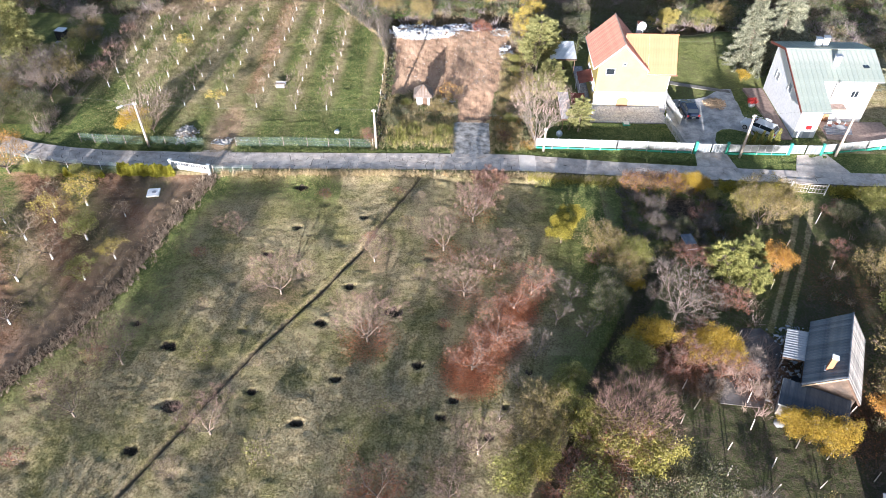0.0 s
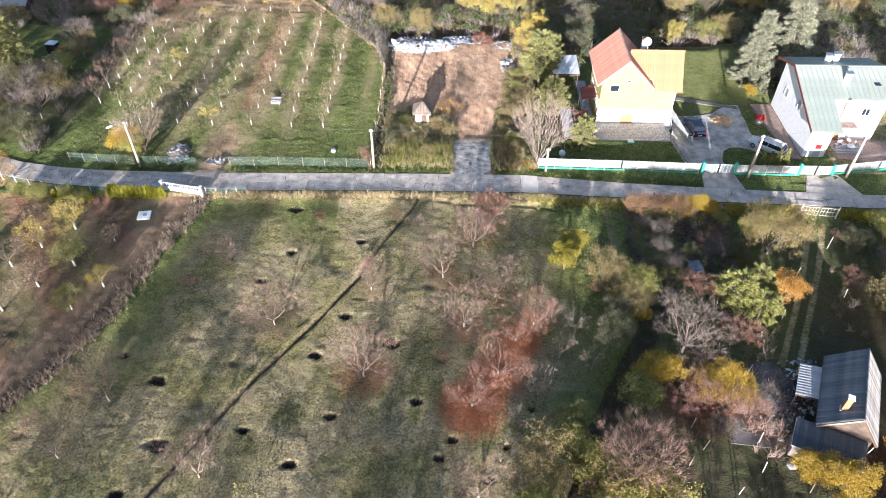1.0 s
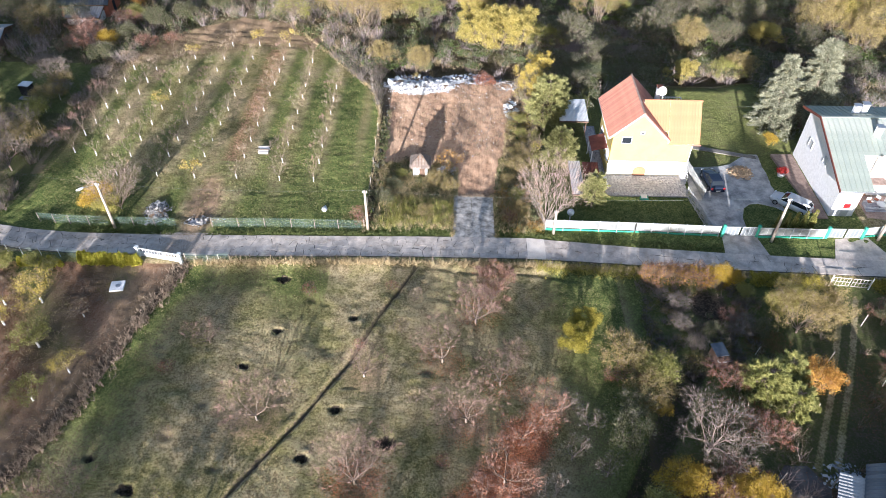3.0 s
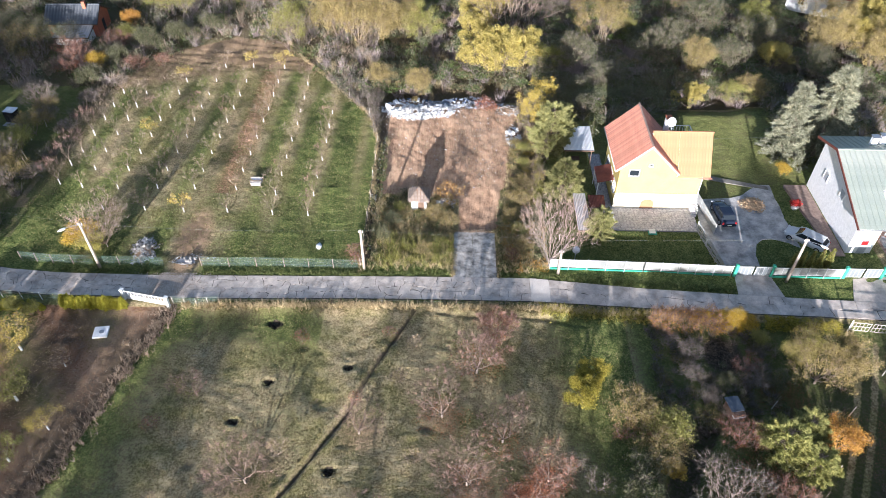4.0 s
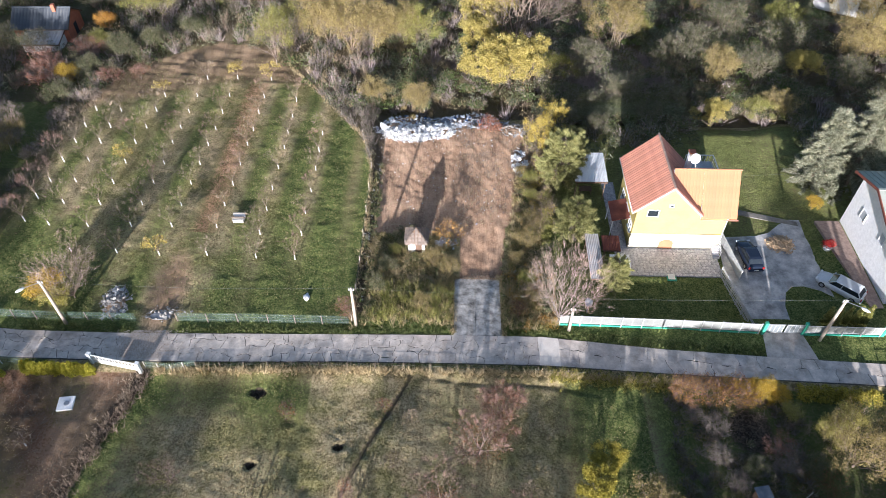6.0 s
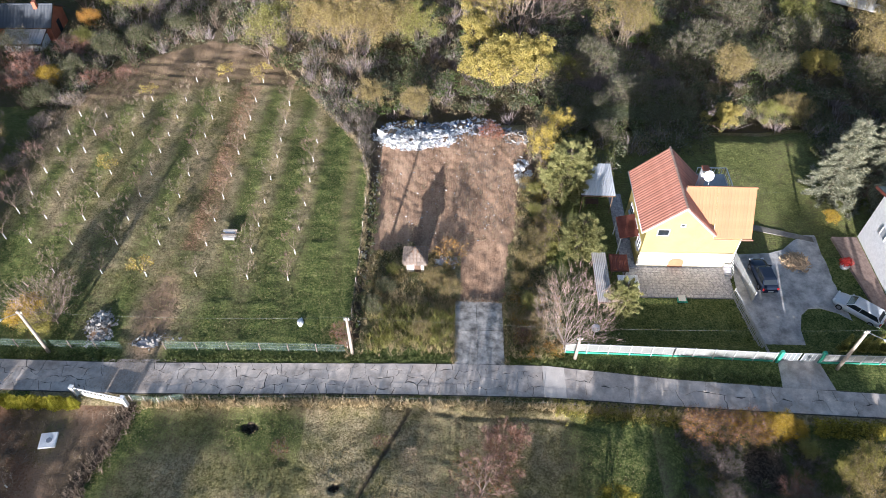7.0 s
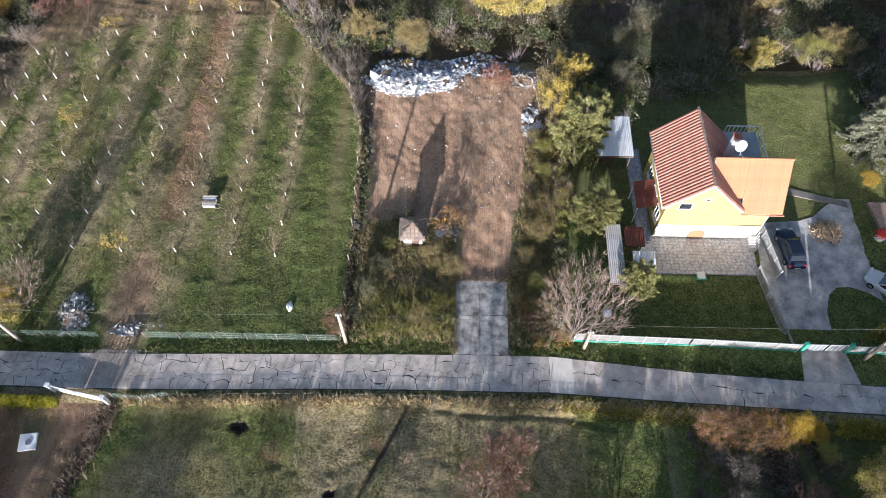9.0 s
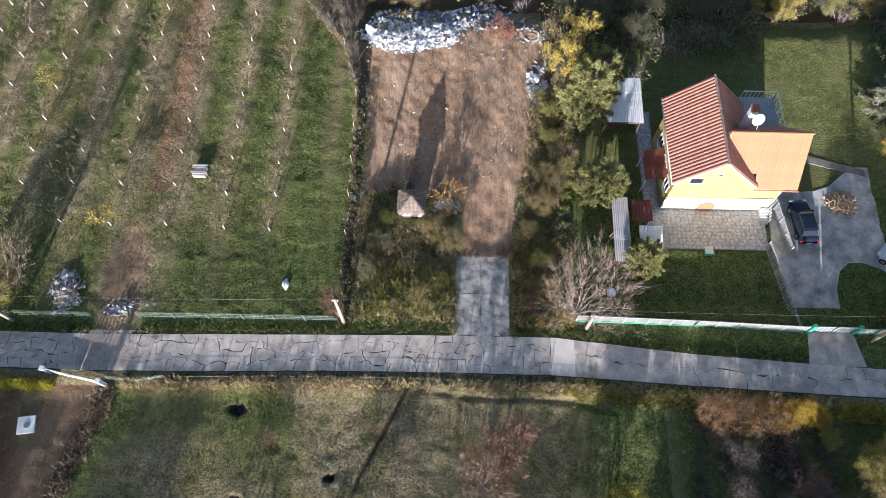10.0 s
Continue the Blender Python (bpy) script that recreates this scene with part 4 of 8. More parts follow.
def white_house():
    h = thing("house", "white plastered house with pale green metal roof", "house", 0, 0, 0)
    body = solid([(42.4, 4.6, -0.5), (45.0, 4.6, -0.5), (45.0, 8.4, -0.5), (52.2, 8.4, -0.5), (52.2, 16.2, -0.5), (42.4, 16.2, -0.5),
                  (42.4, 4.6, 4.15), (45.0, 4.6, 4.15), (45.0, 8.4, 5.5), (52.2, 8.4, 5.5), (52.2, 16.2, 6.0), (42.4, 16.2, 6.0), (42.4, 12.7, 7.05), (52.2, 12.7, 7.05)],
                 [(0, 1, 7, 6), (1, 2, 8, 7), (2, 3, 9, 8), (3, 4, 10, 13, 9), (4, 5, 11, 10), (5, 0, 6, 12, 11), (0, 1, 2, 3, 4, 5), (6, 7, 8, 12), (8, 9, 13, 12), (12, 13, 10, 11)])
    part("wall", body, M["plaster_white"], h)
    roof_slope(h, "roof_panel", (41.7, 12.7, 7.35), (45.3, 12.7, 7.35), (41.7, 3.5, 3.95), 0.62, "green_metal", "seam", 1)
    roof_slope(h, "roof_panel", (45.3, 12.7, 7.35), (52.7, 12.7, 7.35), (45.3, 7.9, 5.58), 0.62, "green_metal", "seam", 1)
    roof_slope(h, "roof_panel", (41.7, 12.7, 7.35), (52.7, 12.7, 7.35), (41.7, 16.9, 6.15), 0.62, "green_metal", "seam", 1)
    part("ridge_cap", box(11.0, 0.3, 0.08, 47.2, 12.7, 7.36, 0.02), M["green_metal"], h)
    part("barge_board", solid([(41.64, 3.4, 3.7), (41.64, 12.7, 7.15), (41.64, 12.7, 7.45), (41.64, 3.4, 4.0), (41.7, 3.4, 3.7), (41.7, 12.7, 7.15), (41.7, 12.7, 7.45), (41.7, 3.4, 4.0)],
                              [(0, 1, 2, 3), (4, 5, 6, 7), (0, 1, 5, 4), (1, 2, 6, 5), (2, 3, 7, 6), (3, 0, 4, 7)]), M["rust"], h, "dark red barge board")
    part("barge_board", solid([(41.64, 12.7, 7.15), (41.64, 17.0, 5.9), (41.64, 17.0, 6.2), (41.64, 12.7, 7.45), (41.7, 12.7, 7.15), (41.7, 17.0, 5.9), (41.7, 17.0, 6.2), (41.7, 12.7, 7.45)],
                              [(0, 1, 2, 3), (4, 5, 6, 7), (0, 1, 5, 4), (1, 2, 6, 5), (2, 3, 7, 6), (3, 0, 4, 7)]), M["rust"], h, "dark red barge board")
    for y, z, w in ((13.4, 2.6, 1.0), (9.4, 3.2, 0.9)):
        window(h, 42.4, y, z, w, 1.1, axis_x=False, face=1, sill=False, pane="pale_pane")
    side = part("side_door", box(0.85, 0.08, 1.95, 43.9, 4.57, -0.4, 0.01), M["pale_pane"], h, "pale glazed side door with a red upper panel")
    part("upper_panel", box(0.7, 0.04, 0.55, 43.9, 4.53, 0.9), M["car_red"], side, "red panel")
    part("door_frame", box(1.05, 0.06, 2.1, 43.9, 4.585, -0.42), M["white_paint"], h)
    part("gutter", rod((41.6, 3.45, 3.9), (45.35, 3.45, 3.9), 0.06), M["metal"], h, smooth=True)
    part("gutter", rod((45.35, 7.85, 5.52), (52.7, 7.85, 5.52), 0.06), M["metal"], h, smooth=True)
    window(h, 50.0, 8.4, 3.2, 0.9, 0.9)
    d = part("door", box(1.0, 0.08, 2.05, 47.6, 8.36, -0.35, 0.01), M["tile_orange"], h, "orange brown entrance door")
    part("door_handle", rod((47.95, 8.29, 0.65), (47.95, 8.29, 0.8), 0.02), M["metal"], d)
    part("door_canopy", box(2.6, 1.3, 0.12, 47.9, 7.75, 2.1, 0.03), M["old_tile"], h, "pinkish tiled door canopy")
    for i in range(4):
        part("tread", box(3.2, 0.35, 0.16 * (4 - i), 48.6, 6.6 - 0.35 * i, -0.45, 0.01), M["stone"], h)
    for x, y, hh in ((46.3, 14.3, 0.35), (47.3, 14.5, 0.45), (47.3, 10.4, 0.1)):
        ch = part("chimney", box(0.65, 0.5, hh + 1.2, x, y, 6.4, 0.02), M["plaster_white"], h, "white chimney stack")
        part("chimney_cap", box(0.85, 0.75, 0.1, x, y, 7.6 + hh, 0.02), M["metal"], ch)
    part("roof_hatch", box(0.7, 0.9, 0.12, 50.9, 10.2, 6.42, 0.02, pose(0, 0, 0)), M["glass"], h, "small skylight")
    part("downpipe", rod((52.0, 8.25, -0.4), (52.0, 8.25, 5.5), 0.05), M["white_paint"], h)
    return h


white_house()
def patio_chair(x, y, turn):
    c = thing("patio_chair", "white patio chair with a red cushion on a paved forecourt", "chair", x, y, -0.33, turn, "patio chairs")
    part("seat", box(0.5, 0.5, 0.05, 0, 0, 0.42, 0.01), M["white_paint"], c)
    part("cushion", box(0.44, 0.44, 0.07, 0, 0, 0.475, 0.02), M["brick"], c, "red cushion")
    part("backrest", box(0.5, 0.05, 0.5, 0, 0.25, 0.45, 0.01), M["white_paint"], c)
    for sx in (-0.22, 0.22):
        for sy in (-0.22, 0.22):
            part("leg", box(0.05, 0.05, 0.44, sx, sy, 0), M["white_paint"], c)
    return c


patio_chair(47.6, 6.6, 0)
patio_chair(48.6, 7.0, -60)
patio_chair(49.7, 6.7, 70)
pt = thing("patio_table", "round white patio table on a paved forecourt", "table", 48.6, 5.9, -0.33)
part("tabletop", rod((0, 0, 0.7), (0, 0, 0.74), 0.5, None, 20), M["white_paint"], pt)
part("pedestal", rod((0, 0, 0), (0, 0, 0.7), 0.05), M["metal"], pt)
part("foot", rod((0, 0, 0), (0, 0, 0.04), 0.28, None, 14), M["metal"], pt)
paving("pavement", [(46.7, 4.4), (55.0, 2.6), (55.0, 8.3), (46.7, 8.3)], -0.33, "pinkish paved forecourt of a white house", "old_tile")


def old_barn():
    """Shed of the wooded plot with a steep roof; built round the middle of its ridge, then turned."""
    h = thing("shed", "old shed with a steep dark corrugated roof in a wooded plot", "shed", 33.2, -31.85, -0.3, -25.0)
    part("wall", gabled_wall(-2.15, 1.55, -3.35, 3.45, -0.1, 2.25, 4.4, "y", 0.0), M["shed_wall"], h, "stained tan plastered wall")
    roof_slope(h, "roof_sheet", (0.0, -3.75, 4.7), (0.0, 3.75, 4.7), (-2.5, -3.75, 2.2), 0.34, "dark_sheet", "tile", 2)
    roof_slope(h, "roof_sheet", (0.0, -3.75, 4.7), (0.0, 3.75, 4.7), (1.85, -3.75, 2.2), 0.24, "rubble", "wave", 3)
    ridge_caps(h, (0.0, -3.75, 4.75), (0.0, 3.75, 4.75), "dark_sheet", 0.09)
    part("barge_board", solid([(-2.5, -3.82, 2.05), (0, -3.82, 4.55), (0, -3.82, 4.75), (-2.5, -3.82, 2.25), (-2.5, -3.76, 2.05), (0, -3.76, 4.55), (0, -3.76, 4.75), (-2.5, -3.76, 2.25)],
                              [(0, 1, 2, 3), (4, 5, 6, 7), (0, 1, 5, 4), (1, 2, 6, 5), (2, 3, 7, 6), (3, 0, 4, 7)]), M["log"], h, "tan wooden barge board")
    ch = part("chimney", box(0.42, 0.42, 2.1, -1.1, -2.4, 3.0, 0.02), M["tile_orange"], h, "tall tan chimney")
    part("chimney_cap", box(0.52, 0.52, 0.1, -1.1, -2.4, 5.1, 0.02), M["plaster_white"], ch)
    part("flashing", box(0.62, 0.62, 0.12, -1.1, -2.4, 3.55, 0.02), M["metal"], ch)
    part("door", box(0.9, 0.06, 1.9, 0.3, -3.38, -0.05), M["dark_wood"], h)
    window(h, -1.2, -3.35, 0.9, 0.7, 0.7)
    # pale ribbed lean-to on the yard side
    roof_slope(h, "lean_to_sheet", (-2.45, -1.0, 2.12), (-2.45, 2.5, 2.12), (-4.2, -1.0, 1.75), 0.29, "pale_sheet", "wave", 3)
    for x, y in ((-4.05, -0.85), (-4.05, 2.35)):
        part("lean_to_post", box(0.1, 0.1, 1.75, x, y, 0), M["stake_wood"], h)
    part("bench", box(0.5, 1.8, 0.45, -3.6, 0.8, 0, 0.02), M["dark_wood"], h)
    # low annex with a grey sheet roof
    roof_slope(h, "annex_sheet", (-3.9, -3.45, 2.0), (1.3, -3.45, 2.0), (-3.9, -6.0, 1.65), 0.3, "slate_sheet", "flat", 2)
    part("annex_wall", box(4.6, 1.6, 1.4, -1.4, -5.0, 0.0, 0.01), M["stake_wood"], h)
    return h


old_barn()


def simple_house(x, y, z, turn, sx, sy, ze, zr, label, wall, roof, roof_kind="tile", annex=None):
    h = thing("house", label, "house", x, y, z, turn)
    part("wall", gabled_wall(-sx / 2, sx / 2, -sy / 2, sy / 2, -0.4, ze, zr - 0.12, "x"), M[wall], h)
    for s in (-1, 1):
        roof_slope(h, "roof_strip", (-sx / 2 - 0.3, 0, zr), (sx / 2 + 0.3, 0, zr), (-sx / 2 - 0.3, s * (sy / 2 + 0.35), ze - 0.1), 0.45, roof, roof_kind, 5)
    ridge_caps(h, (-sx / 2 - 0.3, 0, zr + 0.05), (sx / 2 + 0.3, 0, zr + 0.05), roof)
    window(h, -sx / 4, -sy / 2, 0.9, 0.9, 1.0)
    window(h, sx / 4, -sy / 2, 0.9, 0.9, 1.0)
    part("door", box(0.05, 0.9, 1.95, sx / 2 + 0.02, 0, -0.2), M["dark"], h)
    part("chimney", box(0.5, 0.5, 1.2, sx / 4, -0.4, zr - 0.5, 0.02), M["brick"], h)
    if annex:
        ax, ay, az = annex
        part("annex_wall", box(ax, ay, az, 0.6, -sy / 2 - ay / 2, -0.4, 0.01), M["plaster_white"], h)
        roof_slope(h, "annex_strip", (0.6 - ax / 2 - 0.2, -sy / 2, az + 0.2), (0.6 + ax / 2 + 0.2, -sy / 2, az + 0.2), (0.6 - ax / 2 - 0.2, -sy / 2 - ay - 0.3, az - 0.4), 0.4, "pale_sheet", "wave", 3)
    return h


simple_house(-58.8, 52.0, 0.0, 2, 7.6, 5.0, 2.2, 4.0, "old house with a grey sheet roof and a red brick gable", "brick", "slate_sheet", "wave", (5.0, 2.6, 1.6))
simple_house(61.5, 66.0, -0.5, -28, 9.0, 6.5, 3.2, 5.6, "white gabled house with a dark reddish roof among trees", "plaster_white", "rust", "tile")
simple_house(-70.0, 39.5, 0.0, 6, 7.0, 5.0, 2.0, 2.7, "low shed with a pale grey sheet roof among trees", "dark_wood", "pale_sheet", "wave")


def garden_hut():
    h = thing("garden_hut", "small white hut with a peaked weathered tile roof", "hut", -3.55, 11.0)
    part("wall", box(1.5, 1.4, 1.42, 0, 0, -0.1, 0.02), M["plaster_white"], h)
    rng = np.random.default_rng(4)
    deck = solid([(-1.05, -1.0, 1.3), (1.05, -1.0, 1.3), (1.05, 1.0, 1.3), (-1.05, 1.0, 1.3), (0, 0, 2.25)], [(0, 1, 4), (1, 2, 4), (2, 3, 4), (3, 0, 4), (0, 1, 2, 3)])
    rf = part("roof", deck, M["dark_wood"], h)
    me = bpy.data.meshes.new("tile")
    bmt = box(0.26, 0.4, 0.03, 0, 0, 0, 0.006)
    bmt.to_mesh(me)
    bmt.free()
    me.materials.append(M["hut_tile"])
    for side in range(4):
        for row in range(4):
            half = 1.0 - row * 0.25
            count = max(1, int(half * 2 / 0.27))
            for i in range(count):
                u = (i + 0.5) / count * 2 * half - half
                ob = new("tile", me)
                ob.parent = rf
                d = 0.98 - row * 0.24
                ob.matrix_basis = pose(0, 0, 0, 0, 0, 90 * side) @ pose(u, -d + 0.02, 1.36 + row * 0.225, 42 + rng.uniform(-3, 3), rng.uniform(-4, 4), rng.uniform(-6, 6))
    part("door", box(0.6, 0.05, 1.1, 0.2, -0.71, 0.0), M["dark_wood"], h)
    h.scale = (1.12, 1.12, 1.3)
    return h


garden_hut()


def sheet_canopy(x0, x1, y0, y1, z, label, material, posts=True, name="canopy"):
    base = float(ground_z((x0 + x1) / 2, (y0 + y1) / 2))
    h = thing(name, label, "shelter", (x0 + x1) / 2, (y0 + y1) / 2, base)
    hx, hy = (x1 - x0) / 2, (y1 - y0) / 2
    roof_slope(h, "roof_sheet", (-hx, hy, z + 0.15 - base), (hx, hy, z + 0.15 - base), (-hx, -hy, z - 0.1 - base), 0.17, material, "wave", 3)
    for sx in (-1, 1):
        for sy in (-1, 1):
            part("post", box(0.08, 0.08, z + sy * 0.1 - base, sx * (hx - 0.25), sy * (hy - 0.25), 0), M["dark_wood"], h)
    return h


sheet_canopy(13.6, 17.25, 19.3, 24.1, 1.9, "white corrugated canopy on slim posts beside a house", "white_sheet")
sheet_canopy(13.9, 15.3, 6.0, 12.0, 0.9, "long pale corrugated lean-to roof over a wood store", "pale_sheet", name="wood_store")
sheet_canopy(15.6, 17.4, 9.9, 11.8, 0.9, "dark red sheet roofed garden shelter", "rust", name="garden_shelter")
sheet_canopy(16.2, 18.2, 7.9, 9.5, 0.5, "low shelter with a pale blue grey sheet roof", "white_sheet", name="low_shelter")
part_table = thing("garden_table", "small dark garden table under a canopy", "table", 15.2, 20.6)
part("tabletop", box(1.4, 0.8, 0.06, 0, 0, 0.7, 0.01), M["dark_wood"], part_table)
for sx in (-0.6, 0.6):
    for sy in (-0.3, 0.3):
        part("leg", box(0.07, 0.07, 0.7, sx, sy, 0), M["dark_wood"], part_table)


# ---------------- fences ----------------
def panel_fence(pts, label, height, spacing, post_mat, panel_mat, slats=True, base=True, base_mat="green_paint", name="fence", gap=0.11):
    """Posts, rails and upright slats along a line of points."""
    x0, y0 = pts[0]
    h = thing(name, label, "fence", x0, y0, 0)
    for (ax, ay), (bx, by) in zip(pts[:-1], pts[1:]):
        L = math.hypot(bx - ax, by - ay)
        n = max(1, round(L / spacing))
        ang = math.degrees(math.atan2(by - ay, bx - ax))
        w = L / n
        for i in range(n + 1):
            px, py = ax + (bx - ax) * i / n, ay + (by - ay) * i / n
            gz = min(0.0, float(ground_z(px, py)))
            part("post", box(0.1, 0.1, height + 0.08 - gz + 0.1, px - x0, py - y0, gz - 0.1, 0.01), M[post_mat], h)
        for i in range(n):
            cx, cy = ax + (bx - ax) * (i + 0.5) / n, ay + (by - ay) * (i + 0.5) / n
            gz = float(ground_z(cx, cy))
            pan = new("panel")
            pan.parent = h
            pan.matrix_basis = pose(cx - x0, cy - y0, min(gz, 0.0) if not base else 0.0, 0, 0, ang)
            top = height if base else height - gz
            if base:
                part("base_board", box(w - 0.1, 0.07, 0.22 + max(0, -gz), 0, 0, -max(0, -gz) + 0.02, 0.01), M[base_mat], pan)
            z0 = 0.36 if base else 0.12
            fr = bmesh.new()
            box(w - 0.1, 0.05, 0.07, 0, 0, z0, 0, None, fr)
            box(w - 0.1, 0.05, 0.07, 0, 0, top - 0.07, 0, None, fr)
            if base:
                box(0.05, 0.045, top - z0 - 0.1, 0, 0, z0 + 0.05, 0, None, fr)
                part("sheet", box(w - 0.14, 0.02, top - z0 - 0.1, 0, 0.004, z0 + 0.05), M["fence_sheet"], pan, "milky white sheet")
            elif slats:
                k = max(3, int((w - 0.1) / gap))
                for j in range(k):
                    box(gap * 0.48, 0.03, top - z0 - 0.1, (j + 0.5) / k * (w - 0.14) - (w - 0.14) / 2, 0.0, z0 + 0.05, 0, None, fr)
            part("panel_frame" if base else "slats", fr, M[panel_mat], pan)
    return h


panel_fence([(10.4, 0.9), (20.0, 0.7), (28.9, 0.4)], "white fence of milky panels with a green base along the lane", 1.45, 1.75, "fence_white", "fence_white")
panel_fence([(33.1, 0.35), (40.1, 0.3)], "white fence of milky panels with a green base along the lane", 1.4, 1.75, "fence_white", "fence_white")
panel_fence([(44.3, 0.6), (50.0, 1.6), (56.0, 3.0)], "white fence of milky panels with a green base along the lane", 1.4, 1.9, "fence_white", "fence_white")
panel_fence([(27.6, 8.4), (28.8, 0.9)], "white picket fence beside a concrete drive", 0.35, 1.25, "fence_white", "fence_white", base=False, gap=0.2)
panel_fence([(28.7, 13.6), (29.4, 7.9)], "white panel fence between terrace and parked car", 0.4, 1.45, "fence_white", "fence_white", base=False, gap=0.1)


def yard_gate(x0, x1, y, label, post_mat, leaf_mat):
    h = thing("gate", label, "gate", (x0 + x1) / 2, y, 0)
    hw = (x1 - x0) / 2
    for s in (-1, 1):
        part("gate_post", box(0.3, 0.3, 1.75, s * hw, 0, -0.1, 0.02), M[post_mat], h)
        lf = bmesh.new()
        box(hw - 0.16, 0.05, 0.08, s * hw / 2, 0, 0.15, 0, None, lf)
        box(hw - 0.16, 0.05, 0.08, s * hw / 2, 0, 1.3, 0, None, lf)
        for k in range(5):
            box(0.07, 0.05, 1.2, s * hw / 2 + (k - 2) * (hw - 0.3) / 4.0, 0, 0.15, 0, None, lf)
        leaf = part("gate_leaf", lf, M[leaf_mat], h)
        part("mesh_panel", box(hw - 0.18, 0.02, 1.1, s * hw / 2, 0.004, 0.2), M["gate_mesh"], leaf, "grey wire mesh filling")
    return h


yard_gate(29.3, 33.0, 0.45, "closed white double gate with green posts", "green_paint", "fence_white")
yard_gate(40.4, 44.2, 0.45, "closed white double gate with green posts", "green_paint", "fence_white")


def white_gate():
    h = thing("gate", "white panelled gate at the entrance of a dug plot", "gate", -29.6, -4.9, 0, -11)
    for s in (-1, 1):
        p = part("gate_post", box(0.3, 0.3, 1.45, s * 2.35, 0, -0.15, 0.02), M["white_paint"], h)
        part("post_cap", box(0.4, 0.4, 0.1, s * 2.35, 0, 1.3, 0.03), M["white_paint"], p)
    for s in (-1, 1):
        fr = bmesh.new()
        for z in (0.15, 0.55, 1.1):
            box(2.1, 0.06, 0.12, s * 1.1, 0, z, 0, None, fr)
        for k in range(7):
            box(0.09, 0.05, 0.95, s * 1.1 + (k - 3) * 0.33, 0, 0.18, 0, None, fr)
        lf = part("gate_leaf", fr, M["white_paint"], h)
        part("lower_panel", box(2.05, 0.03, 0.36, s * 1.1, 0, 0.2), M["white_paint"], lf)
    return h


white_gate()


def wire_fence(pts, label, height, spacing, net=True, post="stake_wood", name="fence"):
    x0, y0 = pts[0]
    h = thing(name, label, "fence", x0, y0, 0)
    for (ax, ay), (bx, by) in zip(pts[:-1], pts[1:]):
        L = math.hypot(bx - ax, by - ay)
        n = max(1, round(L / spacing))
        for i in range(n):
            px, py = ax + (bx - ax) * i / n, ay + (by - ay) * i / n
            gz = float(ground_z(px, py))
            part("post", rod((px - x0, py - y0, gz - 0.1), (px - x0, py - y0, gz + height), 0.04, 0.035, 6), M[post], h)
        bm = bmesh.new()
        prev = None
        for i in range(n * 2 + 1):
            px, py = ax + (bx - ax) * i / (2 * n), ay + (by - ay) * i / (2 * n)
            gz = float(ground_z(px, py))
            sag = 0.06 * (i % 2)
            row = [bm.verts.new((px - x0, py - y0 + 0.03, gz + 0.05)), bm.verts.new((px - x0, py - y0 + 0.03 + sag, gz + height - sag))]
            if prev:
                bm.faces.new((prev[0], row[0], row[1], prev[1]))
            prev = row
        if net:
            part("net", bm, M["net"], h, "thin green mesh")
        else:
            bm.free()
        wires = bmesh.new()
        for hh in (0.4, 0.8, 1.2):
            if hh < height:
                rod((ax - x0, ay - y0, float(ground_z(ax, ay)) + hh), (bx - x0, by - y0, float(ground_z(bx, by)) + hh), 0.008, None, 4, wires)
        part("wire", wires, M["wire"], h)
    return h


wire_fence([(-44.5, 0.6), (-41.0, 0.2), (-36.8, 0.15)], "green mesh fence along an orchard", 1.3, 2.2, post="bark_mid")
wire_fence([(-36.4, 0.2), (-29.5, 0.25)], "green mesh fence along an orchard", 1.2, 2.4, post="bark_mid")
wire_fence([(-25.6, 0.3), (-17.0, 0.35), (-9.4, 0.4)], "green mesh fence along an orchard", 1.3, 2.6, post="bark_mid")
wire_fence([(-27.0, -4.9), (-24.6, -5.1), (-22.5, -4.7)], "low green mesh fence by the lane", 1.0, 1.2)
wire_fence([(-22.5, -4.7), (-14.0, -4.4), (-4.0, -4.3), (8.0, -4.4), (16.0, -4.8)], "low wire fence with short wooden posts by the lane", 0.75, 2.3, net=False, post="bark")
wire_fence([(-9.2, 0.8), (-9.25, 12.0), (-9.4, 23.0), (-11.0, 29.0), (-14.1, 32.9), (-17.7, 38.0)], "old wire fence between orchard and bare plot", 1.1, 3.5, net=False)
wire_fence([(-54.0, -2.4), (-49.0, -3.6), (-44.0, -4.6), (-38.0, -4.9)], "pale wire fence with white posts by the lane", 1.1, 2.0, net=True, post="white_paint")
wire_fence([(8.0, -44.5), (10.3, -41.0), (13.0, -36.0), (14.5, -33.0)], "old wire fence with pale posts along a ditch", 1.2, 2.8, net=False, post="stake_wood")

# iron gate of the wooded plot
ig = thing("gate", "rusty iron gate with a white frame at a grass track", "gate", 40.2, -6.6, -0.2, -6)
for s in (-1, 1):
    part("gate_post", rod((s * 1.9, 0, -0.1), (s * 1.9, 0, 1.5), 0.06), M["white_paint"], ig)
    fr = bmesh.new()
    for z in (0.15, 0.7, 1.2):
        box(1.7, 0.05, 0.06, s * 0.95, 0, z, 0, None, fr)
    for k in range(6):
        box(0.04, 0.04, 1.1, s * 0.95 + (k - 2.5) * 0.33, 0, 0.15, 0, None, fr)
    part("gate_leaf", fr, M["stake_wood"], ig)


